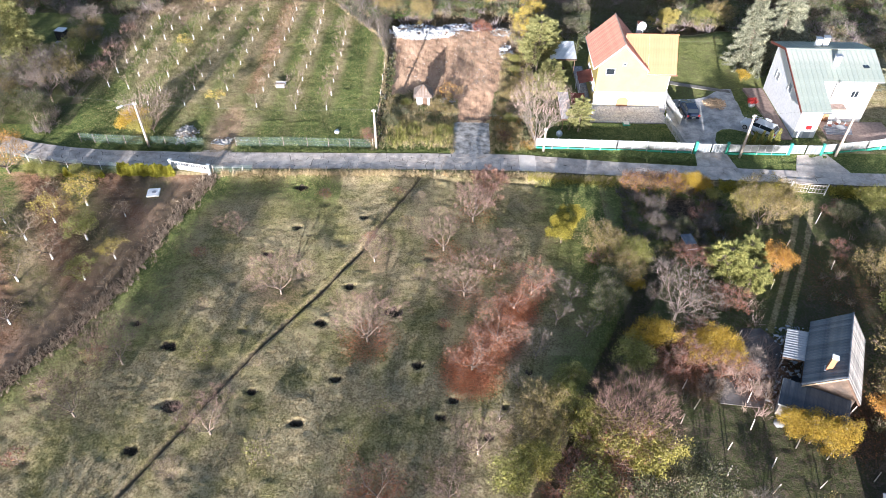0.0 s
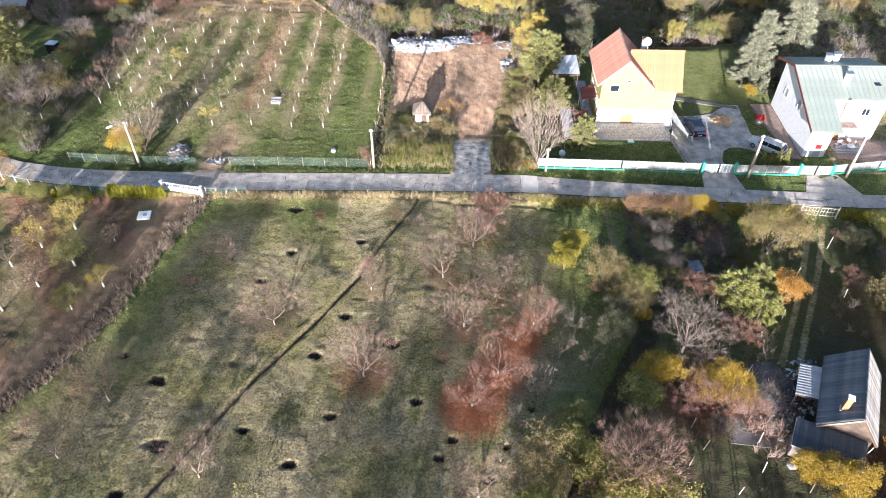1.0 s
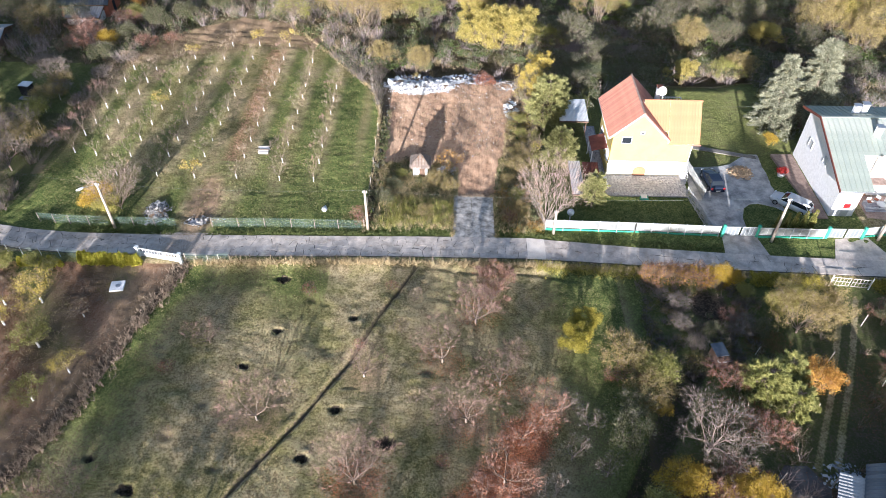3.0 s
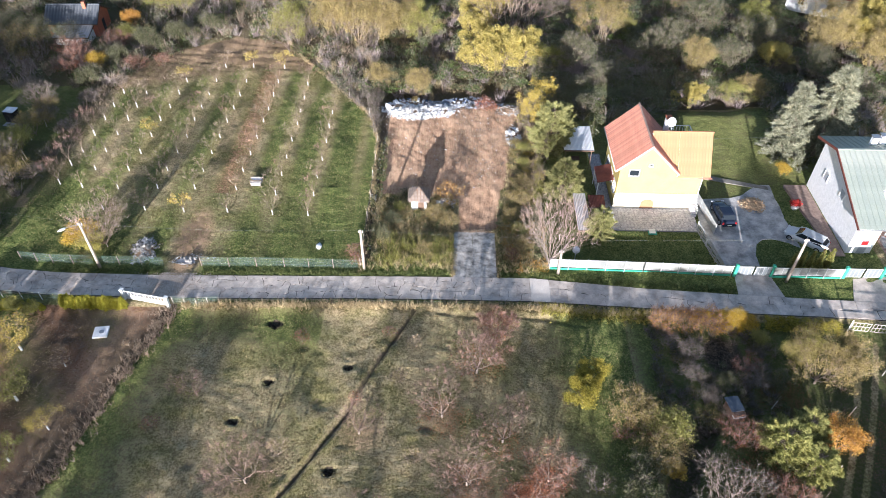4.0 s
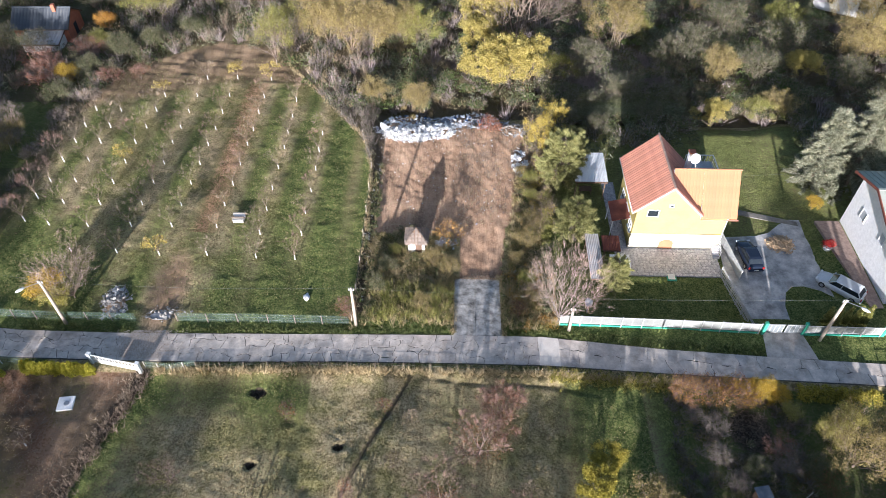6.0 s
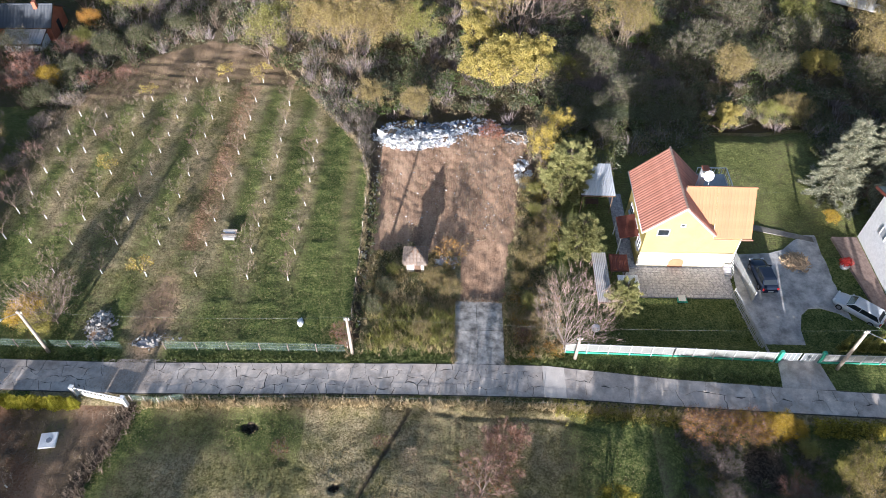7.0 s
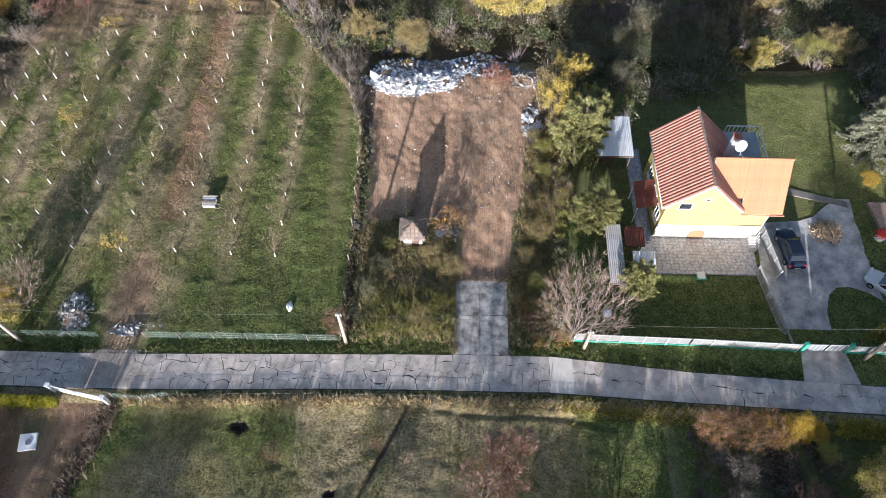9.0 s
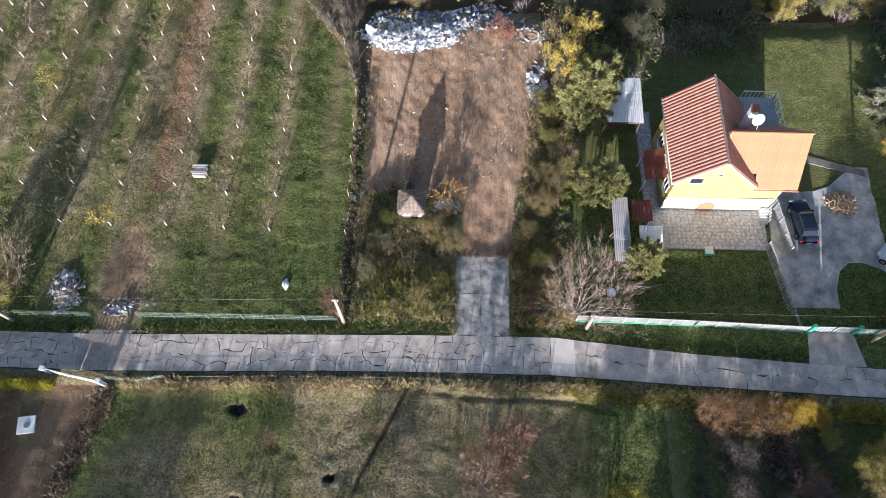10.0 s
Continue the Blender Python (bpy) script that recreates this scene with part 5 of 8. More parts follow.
# ---------------- poles and lines ----------------
def utility_pole(x, y, h, lamp=0, label="pale wooden utility pole beside the lane"):
    z = float(ground_z(x, y))
    p = thing("street_lamp" if lamp else "utility_pole", label, "street lamp" if lamp else "pole", x, y, z)
    part("pole", rod((0, 0, -0.3), (0, 0, h), 0.17, 0.12, 10), M["pole_wood"], p, smooth=True)
    part("crossarm", box(0.5, 0.07, 0.08, 0, 0, h - 0.35, 0.01), M["metal"], p)
    for s in (-0.2, 0.2):
        part("insulator", rod((s, 0, h - 0.25), (s, 0, h - 0.08), 0.05, 0.035, 8), M["white_paint"], p)
    if lamp:
        arm = part("lamp_arm", rod((0, 0, h - 0.2), (lamp * 0.9, -0.9, h + 0.1), 0.03, None, 6), M["metal"], p)
        lamp_bm = bmesh.new()
        bmesh.ops.create_uvsphere(lamp_bm, u_segments=10, v_segments=6, radius=1.0, matrix=pose(lamp * 1.15, -1.15, h + 0.08, 0, 0, -45 * lamp) @ Matrix.Diagonal((0.42, 0.17, 0.11, 1)))
        part("lamp_head", lamp_bm, M["white_sheet"], arm, smooth=True)
    return p


utility_pole(-36.0, -0.25, 6.2, -1, "pale utility pole with a street lamp by the lane")
utility_pole(-8.75, 0.35, 5.5)
utility_pole(34.5, -0.15, 5.9, 1, "pale utility pole with a street lamp by the lane")
utility_pole(45.9, 0.2, 7.2, 0, "tall pale utility pole before a white house")
utility_pole(11.25, 0.3, 3.4, 0, "short pale post at the end of a fence")
utility_pole(-75.0, 8.0, 6.0)


def line(a, b, sag, r=0.007, label="thin overhead power line"):
    a, b = Vector(a), Vector(b)
    cu = bpy.data.curves.new("power_line", "CURVE")
    cu.dimensions, cu.bevel_depth, cu.bevel_resolution = "3D", r, 0
    sp = cu.splines.new("POLY")
    sp.points.add(16)
    for i, p in enumerate(sp.points):
        t = i / 16
        q = a.lerp(b, t)
        p.co = (q.x, q.y, q.z - sag * 4 * t * (1 - t), 1)
    cu.materials.append(M["wire"])
    return tagged(new("power_line", cu), label, "cable")


for s in (0.2,):
    line((-75.0 + s, 8.0, 5.9), (-36.0, -0.25 + s * 0.3, 6.1), 0.6)
    line((-36.0, -0.25 + s * 0.3, 6.1), (-8.75, 0.35 + s * 0.3, 5.4), 0.5)
    line((-8.75, 0.35 + s * 0.3, 5.4), (34.5, -0.15 + s * 0.3, 5.8), 0.7)
    line((34.5, -0.15 + s * 0.3, 5.8), (45.9, 0.2 + s * 0.3, 7.1), 0.2)
line((28.5, 14.5, 7.2), (60.0, 20.0, 7.5), 0.8)


# ---------------- cars ----------------
def car(x, y, turn, paint, label, length=4.2, width=1.72, estate=False):
    z = float(ground_z(x, y))
    c = thing("car", label, "car", x, y, -0.93 if inside(np.array([x]), np.array([y]), DRIVE)[0] else z, turn)
    L, W = length / 2, width / 2
    # cross sections from nose to tail: place along the car, half width, sill and shoulder
    sections = [(1.0, 0.60, 0.34, 0.56), (0.95, 0.82, 0.27, 0.66), (0.80, 0.95, 0.22, 0.76), (0.55, 0.99, 0.22, 0.86), (0.40, 1.0, 0.22, 0.90), (0.0, 1.0, 0.22, 0.93),
                (-0.45, 1.0, 0.22, 0.95), (-0.78, 0.98, 0.22, 0.96), (-0.93, 0.92, 0.26, 0.92), (-1.0, 0.78, 0.36, 0.80)]
    bm = bmesh.new()
    rings = []
    for k, wf, zb, zt in sections:
        w = W * wf
        half = [(w * 0.86, zb), (w, zb + 0.12), (w * 1.01, (zb + zt) / 2 + 0.03), (w * 0.955, zt - 0.07), (w * 0.80, zt), (w * 0.4, zt + 0.025)]
        rings.append([bm.verts.new((x, k * L, z)) for x, z in half + [(-x, z) for x, z in half[::-1]]])
    n = len(rings[0])
    for r0, r1 in zip(rings[:-1], rings[1:]):
        for i in range(n):
            bm.faces.new((r0[i], r0[(i + 1) % n], r1[(i + 1) % n], r1[i]))
    bm.faces.new(rings[0])
    bm.faces.new(rings[-1][::-1])
    bmesh.ops.recalc_face_normals(bm, faces=bm.faces)
    body = part("body", bm, M[paint], c, smooth=True)
    rear = -L + (0.22 if estate else 0.45)
    glass = [(L - 1.1, 0.84), (L - 1.75, 1.36), (rear + 0.35, 1.38), (rear - 0.1, 0.88)]
    top = [(L - 1.72, 1.36), (L - 2.0, 1.43), (rear + 0.55, 1.44), (rear + 0.3, 1.37)]
    gm = bmesh.new()
    a = [gm.verts.new((-W * (0.9 if zz < 1 else 0.74), yy, zz)) for yy, zz in glass]
    b = [gm.verts.new((W * (0.9 if zz < 1 else 0.74), yy, zz)) for yy, zz in glass]
    gm.faces.new(a)
    gm.faces.new(b[::-1])
    for i in range(4):
        gm.faces.new((a[i], b[i], b[(i + 1) % 4], a[(i + 1) % 4]))
    bmesh.ops.recalc_face_normals(gm, faces=gm.faces)
    bmesh.ops.bevel(gm, geom=gm.edges[:], offset=0.05, segments=2, affect="EDGES")
    part("window_glass", gm, M["glass"], c, "dark glass cabin windows")
    tm = bmesh.new()
    a = [tm.verts.new((-W * (0.76 if zz < 1.4 else 0.7), yy, zz)) for yy, zz in top]
    b = [tm.verts.new((W * (0.76 if zz < 1.4 else 0.7), yy, zz)) for yy, zz in top]
    tm.faces.new(a)
    tm.faces.new(b[::-1])
    for i in range(4):
        tm.faces.new((a[i], b[i], b[(i + 1) % 4], a[(i + 1) % 4]))
    bmesh.ops.recalc_face_normals(tm, faces=tm.faces)
    bmesh.ops.bevel(tm, geom=[e for e in tm.edges if max(v.co.z for v in e.verts) > 1.4], offset=0.03, segments=2, affect="EDGES")
    part("roof", tm, M[paint], c)
    for s in (-1, 1):
        part("pillar", rod((s * W * 0.9, L - 1.08, 0.86), (s * W * 0.75, L - 1.76, 1.38), 0.04, None, 6), M[paint], c)
        part("pillar", rod((s * W * 0.9, rear - 0.05, 0.9), (s * W * 0.75, rear + 0.38, 1.38), 0.05, None, 6), M[paint], c)
        part("pillar", rod((s * W * 0.9, -0.15, 0.88), (s * W * 0.75, -0.2, 1.4), 0.03, None, 6), M[paint], c)
        part("headlight", box(0.34, 0.18, 0.14, s * (W - 0.28), L - 0.08, 0.58, 0.03), M["white_sheet"], c)
        part("tail_light", box(0.22, 0.12, 0.26, s * (W - 0.16), -L + 0.05, 0.62, 0.02), M["car_red"], c)
        part("mirror", box(0.2, 0.12, 0.12, s * (W + 0.06), L - 1.25, 0.9, 0.03), M[paint], c)
        for yy in (L - 0.8, -L + 0.75):
            wh = new("wheel")
            wh.parent = c
            wh.location = (s * (W - 0.08), yy, 0.31)
            part("tyre", rod((-0.1, 0, 0), (0.1, 0, 0), 0.31, None, 16), M["rubber"], wh, smooth=False)
            part("rim", rod((-0.11, 0, 0), (0.11, 0, 0), 0.19, None, 12), M["metal"], wh)
    part("bumper", box(width * 0.94, 0.16, 0.2, 0, -L, 0.36, 0.04), M[paint], c)
    part("number_plate", box(0.5, 0.03, 0.11, 0, -L - 0.08, 0.5), M["white_paint"], c)
    return c


car(31.1, 10.8, 4, "car_blue", "dark blue hatchback parked on a concrete drive", 4.15)
car(39.1, 6.8, 48, "car_silver", "silver estate car parked on a concrete drive", 4.55, 1.76, True)


# ---------------- loose things ----------------
def heap(name, label, category, x, y, rx, ry, h, count, seed, make, mat, group=""):
    """A heap: its pieces are parts, lying on one another."""
    ob = thing(name, label, category, x, y)
    rng = np.random.default_rng(seed)
    for i in range(count):
        a, r = rng.uniform(0, 2 * math.pi), math.sqrt(rng.random())
        zz = h * (1 - r) * rng.random()
        piece = new(make[0], make[1][i % len(make[1])])
        piece.parent = ob
        piece.matrix_basis = pose(rx * r * math.cos(a), ry * r * math.sin(a), zz, *rng.uniform(-35, 35, 2), rng.uniform(0, 360)) @ Matrix.Scale(rng.uniform(0.35, 0.95), 4)
    core = bmesh.new()
    bmesh.ops.create_icosphere(core, subdivisions=3, radius=1.0)
    for v in core.verts:
        k = 1 + 0.25 * noise.noise(v.co * 2.3 + Vector((x, y, 0)))
        v.co = Vector((v.co.x * rx * 0.72 * k, v.co.y * ry * 0.72 * k, v.co.z * h * 0.38 * k))
    part("core", core, mat, ob)
    return ob


def mesh_of(bm, material, name):
    me = bpy.data.meshes.new(name)
    bm.to_mesh(me)
    bm.free()
    me.materials.append(material)
    return me


LOGS = [mesh_of(rod((-0.28, 0, 0), (0.28, 0, 0), 0.085, 0.075, 6), M["log"], "log"), mesh_of(box(0.55, 0.14, 0.12, 0, 0, -0.06, 0.02), M["log"], "log")]
heap("log_pile", "loose heap of split pale firewood on a concrete drive", "firewood", 35.2, 13.0, 1.6, 1.4, 1.0, 300, 3, ("log", LOGS), M["log"])


def chunk(seed, sx, sy, sz):
    rng = np.random.default_rng(seed)
    bm = bmesh.new()
    bmesh.ops.create_icosphere(bm, subdivisions=1, radius=1.0)
    for v in bm.verts:
        k = rng.uniform(0.45, 1.25)
        v.co = Vector((v.co.x * sx * k, v.co.y * sy * k, v.co.z * sz * k))
    return bm


STONES = [mesh_of(chunk(i, 0.3, 0.24, 0.16), M["rubble"], "stone") for i in range(4)]
PALE = [mesh_of(chunk(10 + i, 0.32, 0.26, 0.14), M["plaster_white"], "lump") for i in range(4)] + [mesh_of(box(0.5, 0.32, 0.05, 0, 0, 0, 0.01), M["plaster_white"], "lump"), mesh_of(chunk(15, 0.5, 0.3, 0.1), M["pale_sheet"], "lump"), mesh_of(chunk(16, 0.3, 0.2, 0.1), M["log"], "lump"), mesh_of(chunk(17, 0.25, 0.2, 0.08), M["white_paint"], "lump"), mesh_of(chunk(18, 0.5, 0.25, 0.07), M["white_paint"], "lump")]
GREYS = [mesh_of(chunk(20 + i, 0.3, 0.22, 0.15), M["white_sheet"], "lump") for i in range(3)] + [mesh_of(chunk(30, 0.4, 0.3, 0.1), M["blue"], "lump"), mesh_of(chunk(31, 0.3, 0.3, 0.12), M["dark_sheet"], "lump"), mesh_of(chunk(32, 0.35, 0.2, 0.1), M["stone"], "lump")] + PALE[:3]
for x, y, rx, ry, h, n, s in ((-7.4, 31.2, 2.2, 1.7, 0.6, 150, 1), (-4.8, 30.2, 2.6, 1.5, 0.6, 160, 2), (-1.8, 30.9, 2.2, 1.6, 0.5, 130, 3), (7.9, 25.0, 0.9, 2.2, 0.35, 50, 4)):
    heap("rubbish_heap", "heap of white rubble and plastic sacks on bare soil", "rubble", x, y, rx, ry, h, n, s, ("lump", PALE), M["earth"], "tipped rubbish")
def shreds(x, y, rx, ry, h, n, seed, material, label, size):
    r = np.random.default_rng(seed)
    a, d = r.uniform(0, 2 * np.pi, n), np.sqrt(r.random(n)) * r.uniform(0.7, 1.15, n)
    px, py = x + rx * d * np.cos(a), y + ry * d * np.sin(a)
    pz = ground_z(px, py) + 0.05 + h * np.clip(1 - d, 0, 1) * r.uniform(0.5, 1.1, n)
    keep = np.array([noise.noise(Vector((qx * 1.1, qy * 1.1, seed))) > -0.02 or h == 0.0 for qx, qy in zip(px, py)])
    px, py, pz = px[keep], py[keep], pz[keep]
    n = len(px)
    s = size * np.exp(r.normal(-0.2, 0.5, n))
    ang = np.sort(r.uniform(0, 2 * np.pi, (n, 6)), 1)
    rad = s[:, None] * r.uniform(0.45, 1.2, (n, 6))
    tilt = r.normal(0, 0.35, (n, 2))
    rx6, ry6 = rad * np.cos(ang), rad * np.sin(ang)
    rim = np.stack([px[:, None] + rx6, py[:, None] + ry6, pz[:, None] + rx6 * tilt[:, :1] + ry6 * tilt[:, 1:] + r.normal(0, 0.12, (n, 6)) * s[:, None]], 2)
    mid = np.stack([px, py, pz + s * 0.25], 1)[:, None, :]
    v = np.concatenate([mid, rim], 1).reshape(-1, 3)
    o = (np.arange(n) * 7)[:, None]
    f = np.concatenate([np.concatenate([o, o + 1 + k, o + 1 + (k + 1) % 6], 1) for k in range(6)])
    v[:, 2] = np.maximum(v[:, 2], ground_z(v[:, 0], v[:, 1]) + 0.02)
    return tagged(link_mesh("rubbish", v, f, M[material]), label, "rubbish", kind="stuff")


shreds(-5.2, 30.6, 4.3, 1.9, 0.6, 3000, 41, "rubbish", "torn white plastic and plaster scraps on a heap", 0.12)
shreds(-5.6, 30.3, 3.8, 1.5, 0.7, 1900, 47, "rubbish", "crumpled white sheets and sacks on a heap", 0.135)
shreds(-6.0, 29.9, 2.8, 0.9, 0.6, 260, 48, "rubbish", "crumpled white sheets and sacks on a heap", 0.26)
shreds(-1.6, 30.8, 2.4, 1.6, 0.5, 1500, 42, "rubbish", "torn white plastic and plaster scraps on a heap", 0.13)
shreds(7.9, 25.0, 1.0, 2.6, 0.5, 900, 43, "rubbish", "torn white plastic and plaster scraps on a heap", 0.14)
shreds(0.5, 33.2, 6.5, 2.0, 0.3, 1300, 44, "rubbish_grey", "grey and bluish rubbish scraps in shade", 0.18)
shreds(0.0, 22.0, 8.5, 11.0, 0.0, 260, 45, "rubbish", "small pale scraps scattered on bare soil", 0.07)
shreds(-8.6, 18.0, 0.6, 14.0, 0.0, 160, 46, "rubbish", "small pale scraps along a plot edge", 0.09)
shreds(-32.3, 2.6, 1.5, 2.0, 0.5, 380, 49, "rubble_scraps", "grey rubble and sacks beside a mesh fence", 0.16)
shreds(-27.0, 1.2, 2.2, 1.0, 0.3, 220, 50, "rubble_scraps", "pale clods and plaster scraps at a field entrance", 0.08)
shreds(29.5, -32.0, 3.2, 3.6, 0.0, 420, 51, "rubbish", "pale boards and scraps round an old shed", 0.13)
shreds(31.6, -27.2, 2.2, 1.4, 0.0, 160, 52, "rubbish_grey", "grey scraps beside an old shed", 0.15)
for x, y, rx, ry, h, n, s in ((-5.5, 33.2, 3.4, 1.4, 0.6, 130, 5), (0.8, 32.8, 2.8, 1.8, 0.6, 150, 6), (3.0, 34.4, 2.8, 1.6, 0.5, 130, 7)):
    heap("rubbish_heap", "heap of grey and bluish rubbish in shade", "rubble", x, y, rx, ry, h, n, s, ("lump", GREYS), M["earth"], "tipped rubbish")
heap("rubble_heap", "heap of grey building rubble by the lane", "rubble", -32.3, 2.4, 1.3, 1.9, 0.7, 150, 8, ("stone", STONES), M["earth"])
heap("rubble_heap", "pale heap of sand and stones at a field entrance", "rubble", -27.4, 0.9, 1.4, 0.7, 0.5, 30, 9, ("stone", STONES), M["bed"])
heap("rubble_heap", "stones and pale sacks under a yellow shrub", "rubble", -0.6, 11.6, 1.3, 0.9, 0.6, 50, 10, ("lump", PALE), M["stone"])
heap("soil_mound", "mound of pale soil and roots", "mound", 7.6, 31.3, 1.9, 1.4, 0.9, 130, 11, ("stone", STONES), M["earth"])


def well():
    w = thing("well_cover", "low concrete well covered with grey boards", "well", -22.9, 14.2)
    part("rim", box(1.15, 1.15, 0.4, 0, 0, -0.1, 0.03), M["rubble"], w)
    for i in range(6):
        part("board", box(1.2 + 0.12 * (i % 3), 0.17, 0.05, 0.09 * (i % 2) - 0.05 * (i % 3), -0.48 + i * 0.2, 0.3 + 0.03 * (i % 3), 0.01), M[("pale_sheet", "stake_wood", "bark", "white_sheet")[i % 4]], w)
    return w


well()
mh = thing("manhole_cover", "pale square concrete manhole with a round lid on dug soil", "manhole", -32.8, -8.6, None, 8)
part("slab", box(1.35, 1.35, 0.2, 0, 0, 0.0, 0.03), M["plaster_white"], mh)
part("lid", rod((0.1, -0.05, 0.2), (0.1, -0.05, 0.26), 0.23, None, 20), M["metal"], mh)
lp = thing("drain_cover", "white square drain cover set in a lawn", "drain", 22.6, 8.0)
part("rim", box(0.95, 0.95, 0.12, 0, 0, 0.0, 0.01), M["green_paint"], lp)
part("lid", box(0.7, 0.7, 0.05, 0, 0, 0.12, 0.01), M["white_paint"], lp)
for x, y, s in ((13.4, 3.3, 0.55), ):
    ball = thing("garden_globe", "white globe on a short stem in a front garden", "garden lamp", x, y)
    b2 = bmesh.new()
    bmesh.ops.create_uvsphere(b2, u_segments=16, v_segments=10, radius=0.4, matrix=Matrix.Translation((0, 0, 1.5)))
    part("globe", b2, M["white_paint"], ball, smooth=True)
    part("stem", rod((0, 0, -0.05), (0, 0, 1.15), 0.06), M["metal"], ball)
sack = thing("sack", "white plastic sack lying on orchard grass", "sack", -14.0, 3.5)
part("bag", chunk(77, 0.45, 0.6, 0.3), M["white_paint"], sack, smooth=True)
bar = thing("bollard", "small white painted stone in weeds", "stone", 6.4, 7.9)
part("block", chunk(78, 0.4, 0.35, 0.5), M["white_paint"], bar)
pot = thing("flower_pot", "red flowering shrub in a white tub", "plant", 39.7, 12.2)
part("tub", rod((0, 0, -0.05), (0, 0, 0.4), 0.38, 0.48, 14), M["white_paint"], pot)
v, f = leaf_cloud(np.random.default_rng(5), np.array([[0, 0, 0.75], [0.3, 0.2, 0.65], [-0.25, 0.1, 0.7]]), 260, 0.5, 0.09)
red = leafy("red_leaves", [(0.40, 0.02, 0.02), (0.6, 0.05, 0.04), (0.5, 0.1, 0.08)])
link_mesh("foliage", v, f, red, pot)
# small outbuildings
kio = thing("tool_shed", "small dark cabin with a dark roof under trees", "shed", 24.7, -16.0, None, 10)
part("wall", box(1.0, 1.7, 1.3, 0, 0, -0.1, 0.02), M["dark_wood"], kio)
part("roof", box(1.2, 1.5, 0.08, 0, 0.3, 1.2, 0.02), M["dark_sheet"], kio)
part("shelf", box(1.1, 0.35, 0.06, 0, -0.75, 0.9, 0.01), M["white_sheet"], kio)
kio2 = thing("tool_shed", "small dark cabin with a white roof beside bushes", "shed", -57.5, 26.4, None, -8)
part("wall", box(1.3, 1.3, 1.5, 0, 0, -0.1, 0.02), M["dark"], kio2)
part("roof", box(1.5, 1.25, 0.08, 0, 0.1, 1.4, 0.02), M["white_sheet"], kio2)
part("step", box(1.6, 0.9, 0.15, 0.2, -1.2, -0.1, 0.02), M["pale_sheet"], kio2)
ls = thing("tool_shed", "low dark shed with a ribbed metal roof", "shed", 33.0, -45.2, None, -20)
part("wall", box(2.6, 2.6, 1.5, 0, 0, -0.1, 0.02), M["dark_wood"], ls)
roof_slope(ls, "roof_sheet", (-1.5, 1.5, 1.9), (1.5, 1.5, 1.9), (-1.5, -1.5, 1.5), 0.3, "dark_sheet", "wave", 3)
paving("pavement", [(23.2, -34.6), (26.6, -35.0), (28.3, -33.0), (30.3, -28.4), (29.1, -26.4), (27.3, -26.4), (25.9, -28.0), (24.3, -32.2)], -0.25, "dark mossy concrete yard under trees", "mossy")

STAKES = [(26.4, -27.9), (20.4, -33.2), (25.5, -34.5), (25.0, -37.1), (22.7, -38.9), (20.9, -35.2), (19.5, -36.6), (25.7, -40.4), (22.1, -41.1), (28.8, -42.0), (25.1, -42.5), (33.1, -41.4),
          (28.1, -38.7), (30.2, -39.6), (33.6, -35.4), (34.6, -16.0), (33.0, -18.0), (31.6, -21.4), (30.9, -17.5), (28.2, -15.4), (39.5, -11.5), (38.5, -18.5)]
st = thing("stake", "pale weathered wooden stake standing in rough grass", "stake", STAKES[0][0], STAKES[0][1], None, 0, "stakes of the wooded plot")
part("post", rod((0, 0, -0.2), (0.12, 0.05, 1.5), 0.055, 0.045, 6), M["stake_wood"], st)
for i, (x, y) in enumerate(STAKES[1:]):
    put(st, x, y, i * 77, 0.8 + 0.3 * ((i * 7) % 5) / 5)
for i, (x, y) in enumerate([(-55.0, 23.0), (-54.0, 22.5), (-53.2, 22.0), (-52.0, 18.0), (-51.2, 16.5), (-53.5, 13.5), (-56.0, 20.5), (-52.6, 25.0)]):
    put(st, x, y, i * 50, 0.9, label="pale wooden stake leaning among dark bushes")

# ---------------- orchard north of the lane ----------------
def vase(label, x, y, seed, trunk, height, spread, counts, twig, twigs, reach, leaf=None, leaf_n=0, leaf_s=0.06):
    """A young orchard tree: a limewashed trunk under an open vase of thin limbs."""
    return tree("orchard_tree", label, x, y, seed, trunk, height, spread, counts, 0.042, "bark_pale", twig, leaf, twigs, reach, leaf_n, 0.32, leaf_s, painted=trunk * 0.92, group="orchard rows",
                wobble=0.14, fan=0.3, twig_w=0.015, limb="bark_limb")


ORCH_KINDS = [vase("young bare fruit tree with a limewashed trunk", -15.9, 8.5, 101, 0.75, 2.6, 1.1, (5, 3, 2), "twig_pink", 5, 0.5),
              vase("young bare fruit tree with a limewashed trunk", -19.9, 8.6, 102, 0.7, 2.4, 1.0, (5, 3, 2), "twig_tan", 5, 0.5),
              vase("small bare fruit tree with a limewashed trunk", -25.0, 8.8, 103, 0.7, 1.9, 0.7, (4, 3, 2), "twig_tan", 4, 0.4),
              vase("young fruit tree with a limewashed trunk and a few tan leaves", -39.1, 8.9, 104, 0.7, 2.3, 0.95, (5, 3, 2), "twig_tan", 4, 0.45, "leaf_tan", 4)]
GOLDEN = vase("young fruit tree with golden leaves and a limewashed trunk", -29.9, 8.7, 105, 0.7, 2.1, 1.0, (4, 4, 3), "twig_tan", 3, 0.4, "leaf_yellow", 11, 0.085)
rng = np.random.default_rng(11)
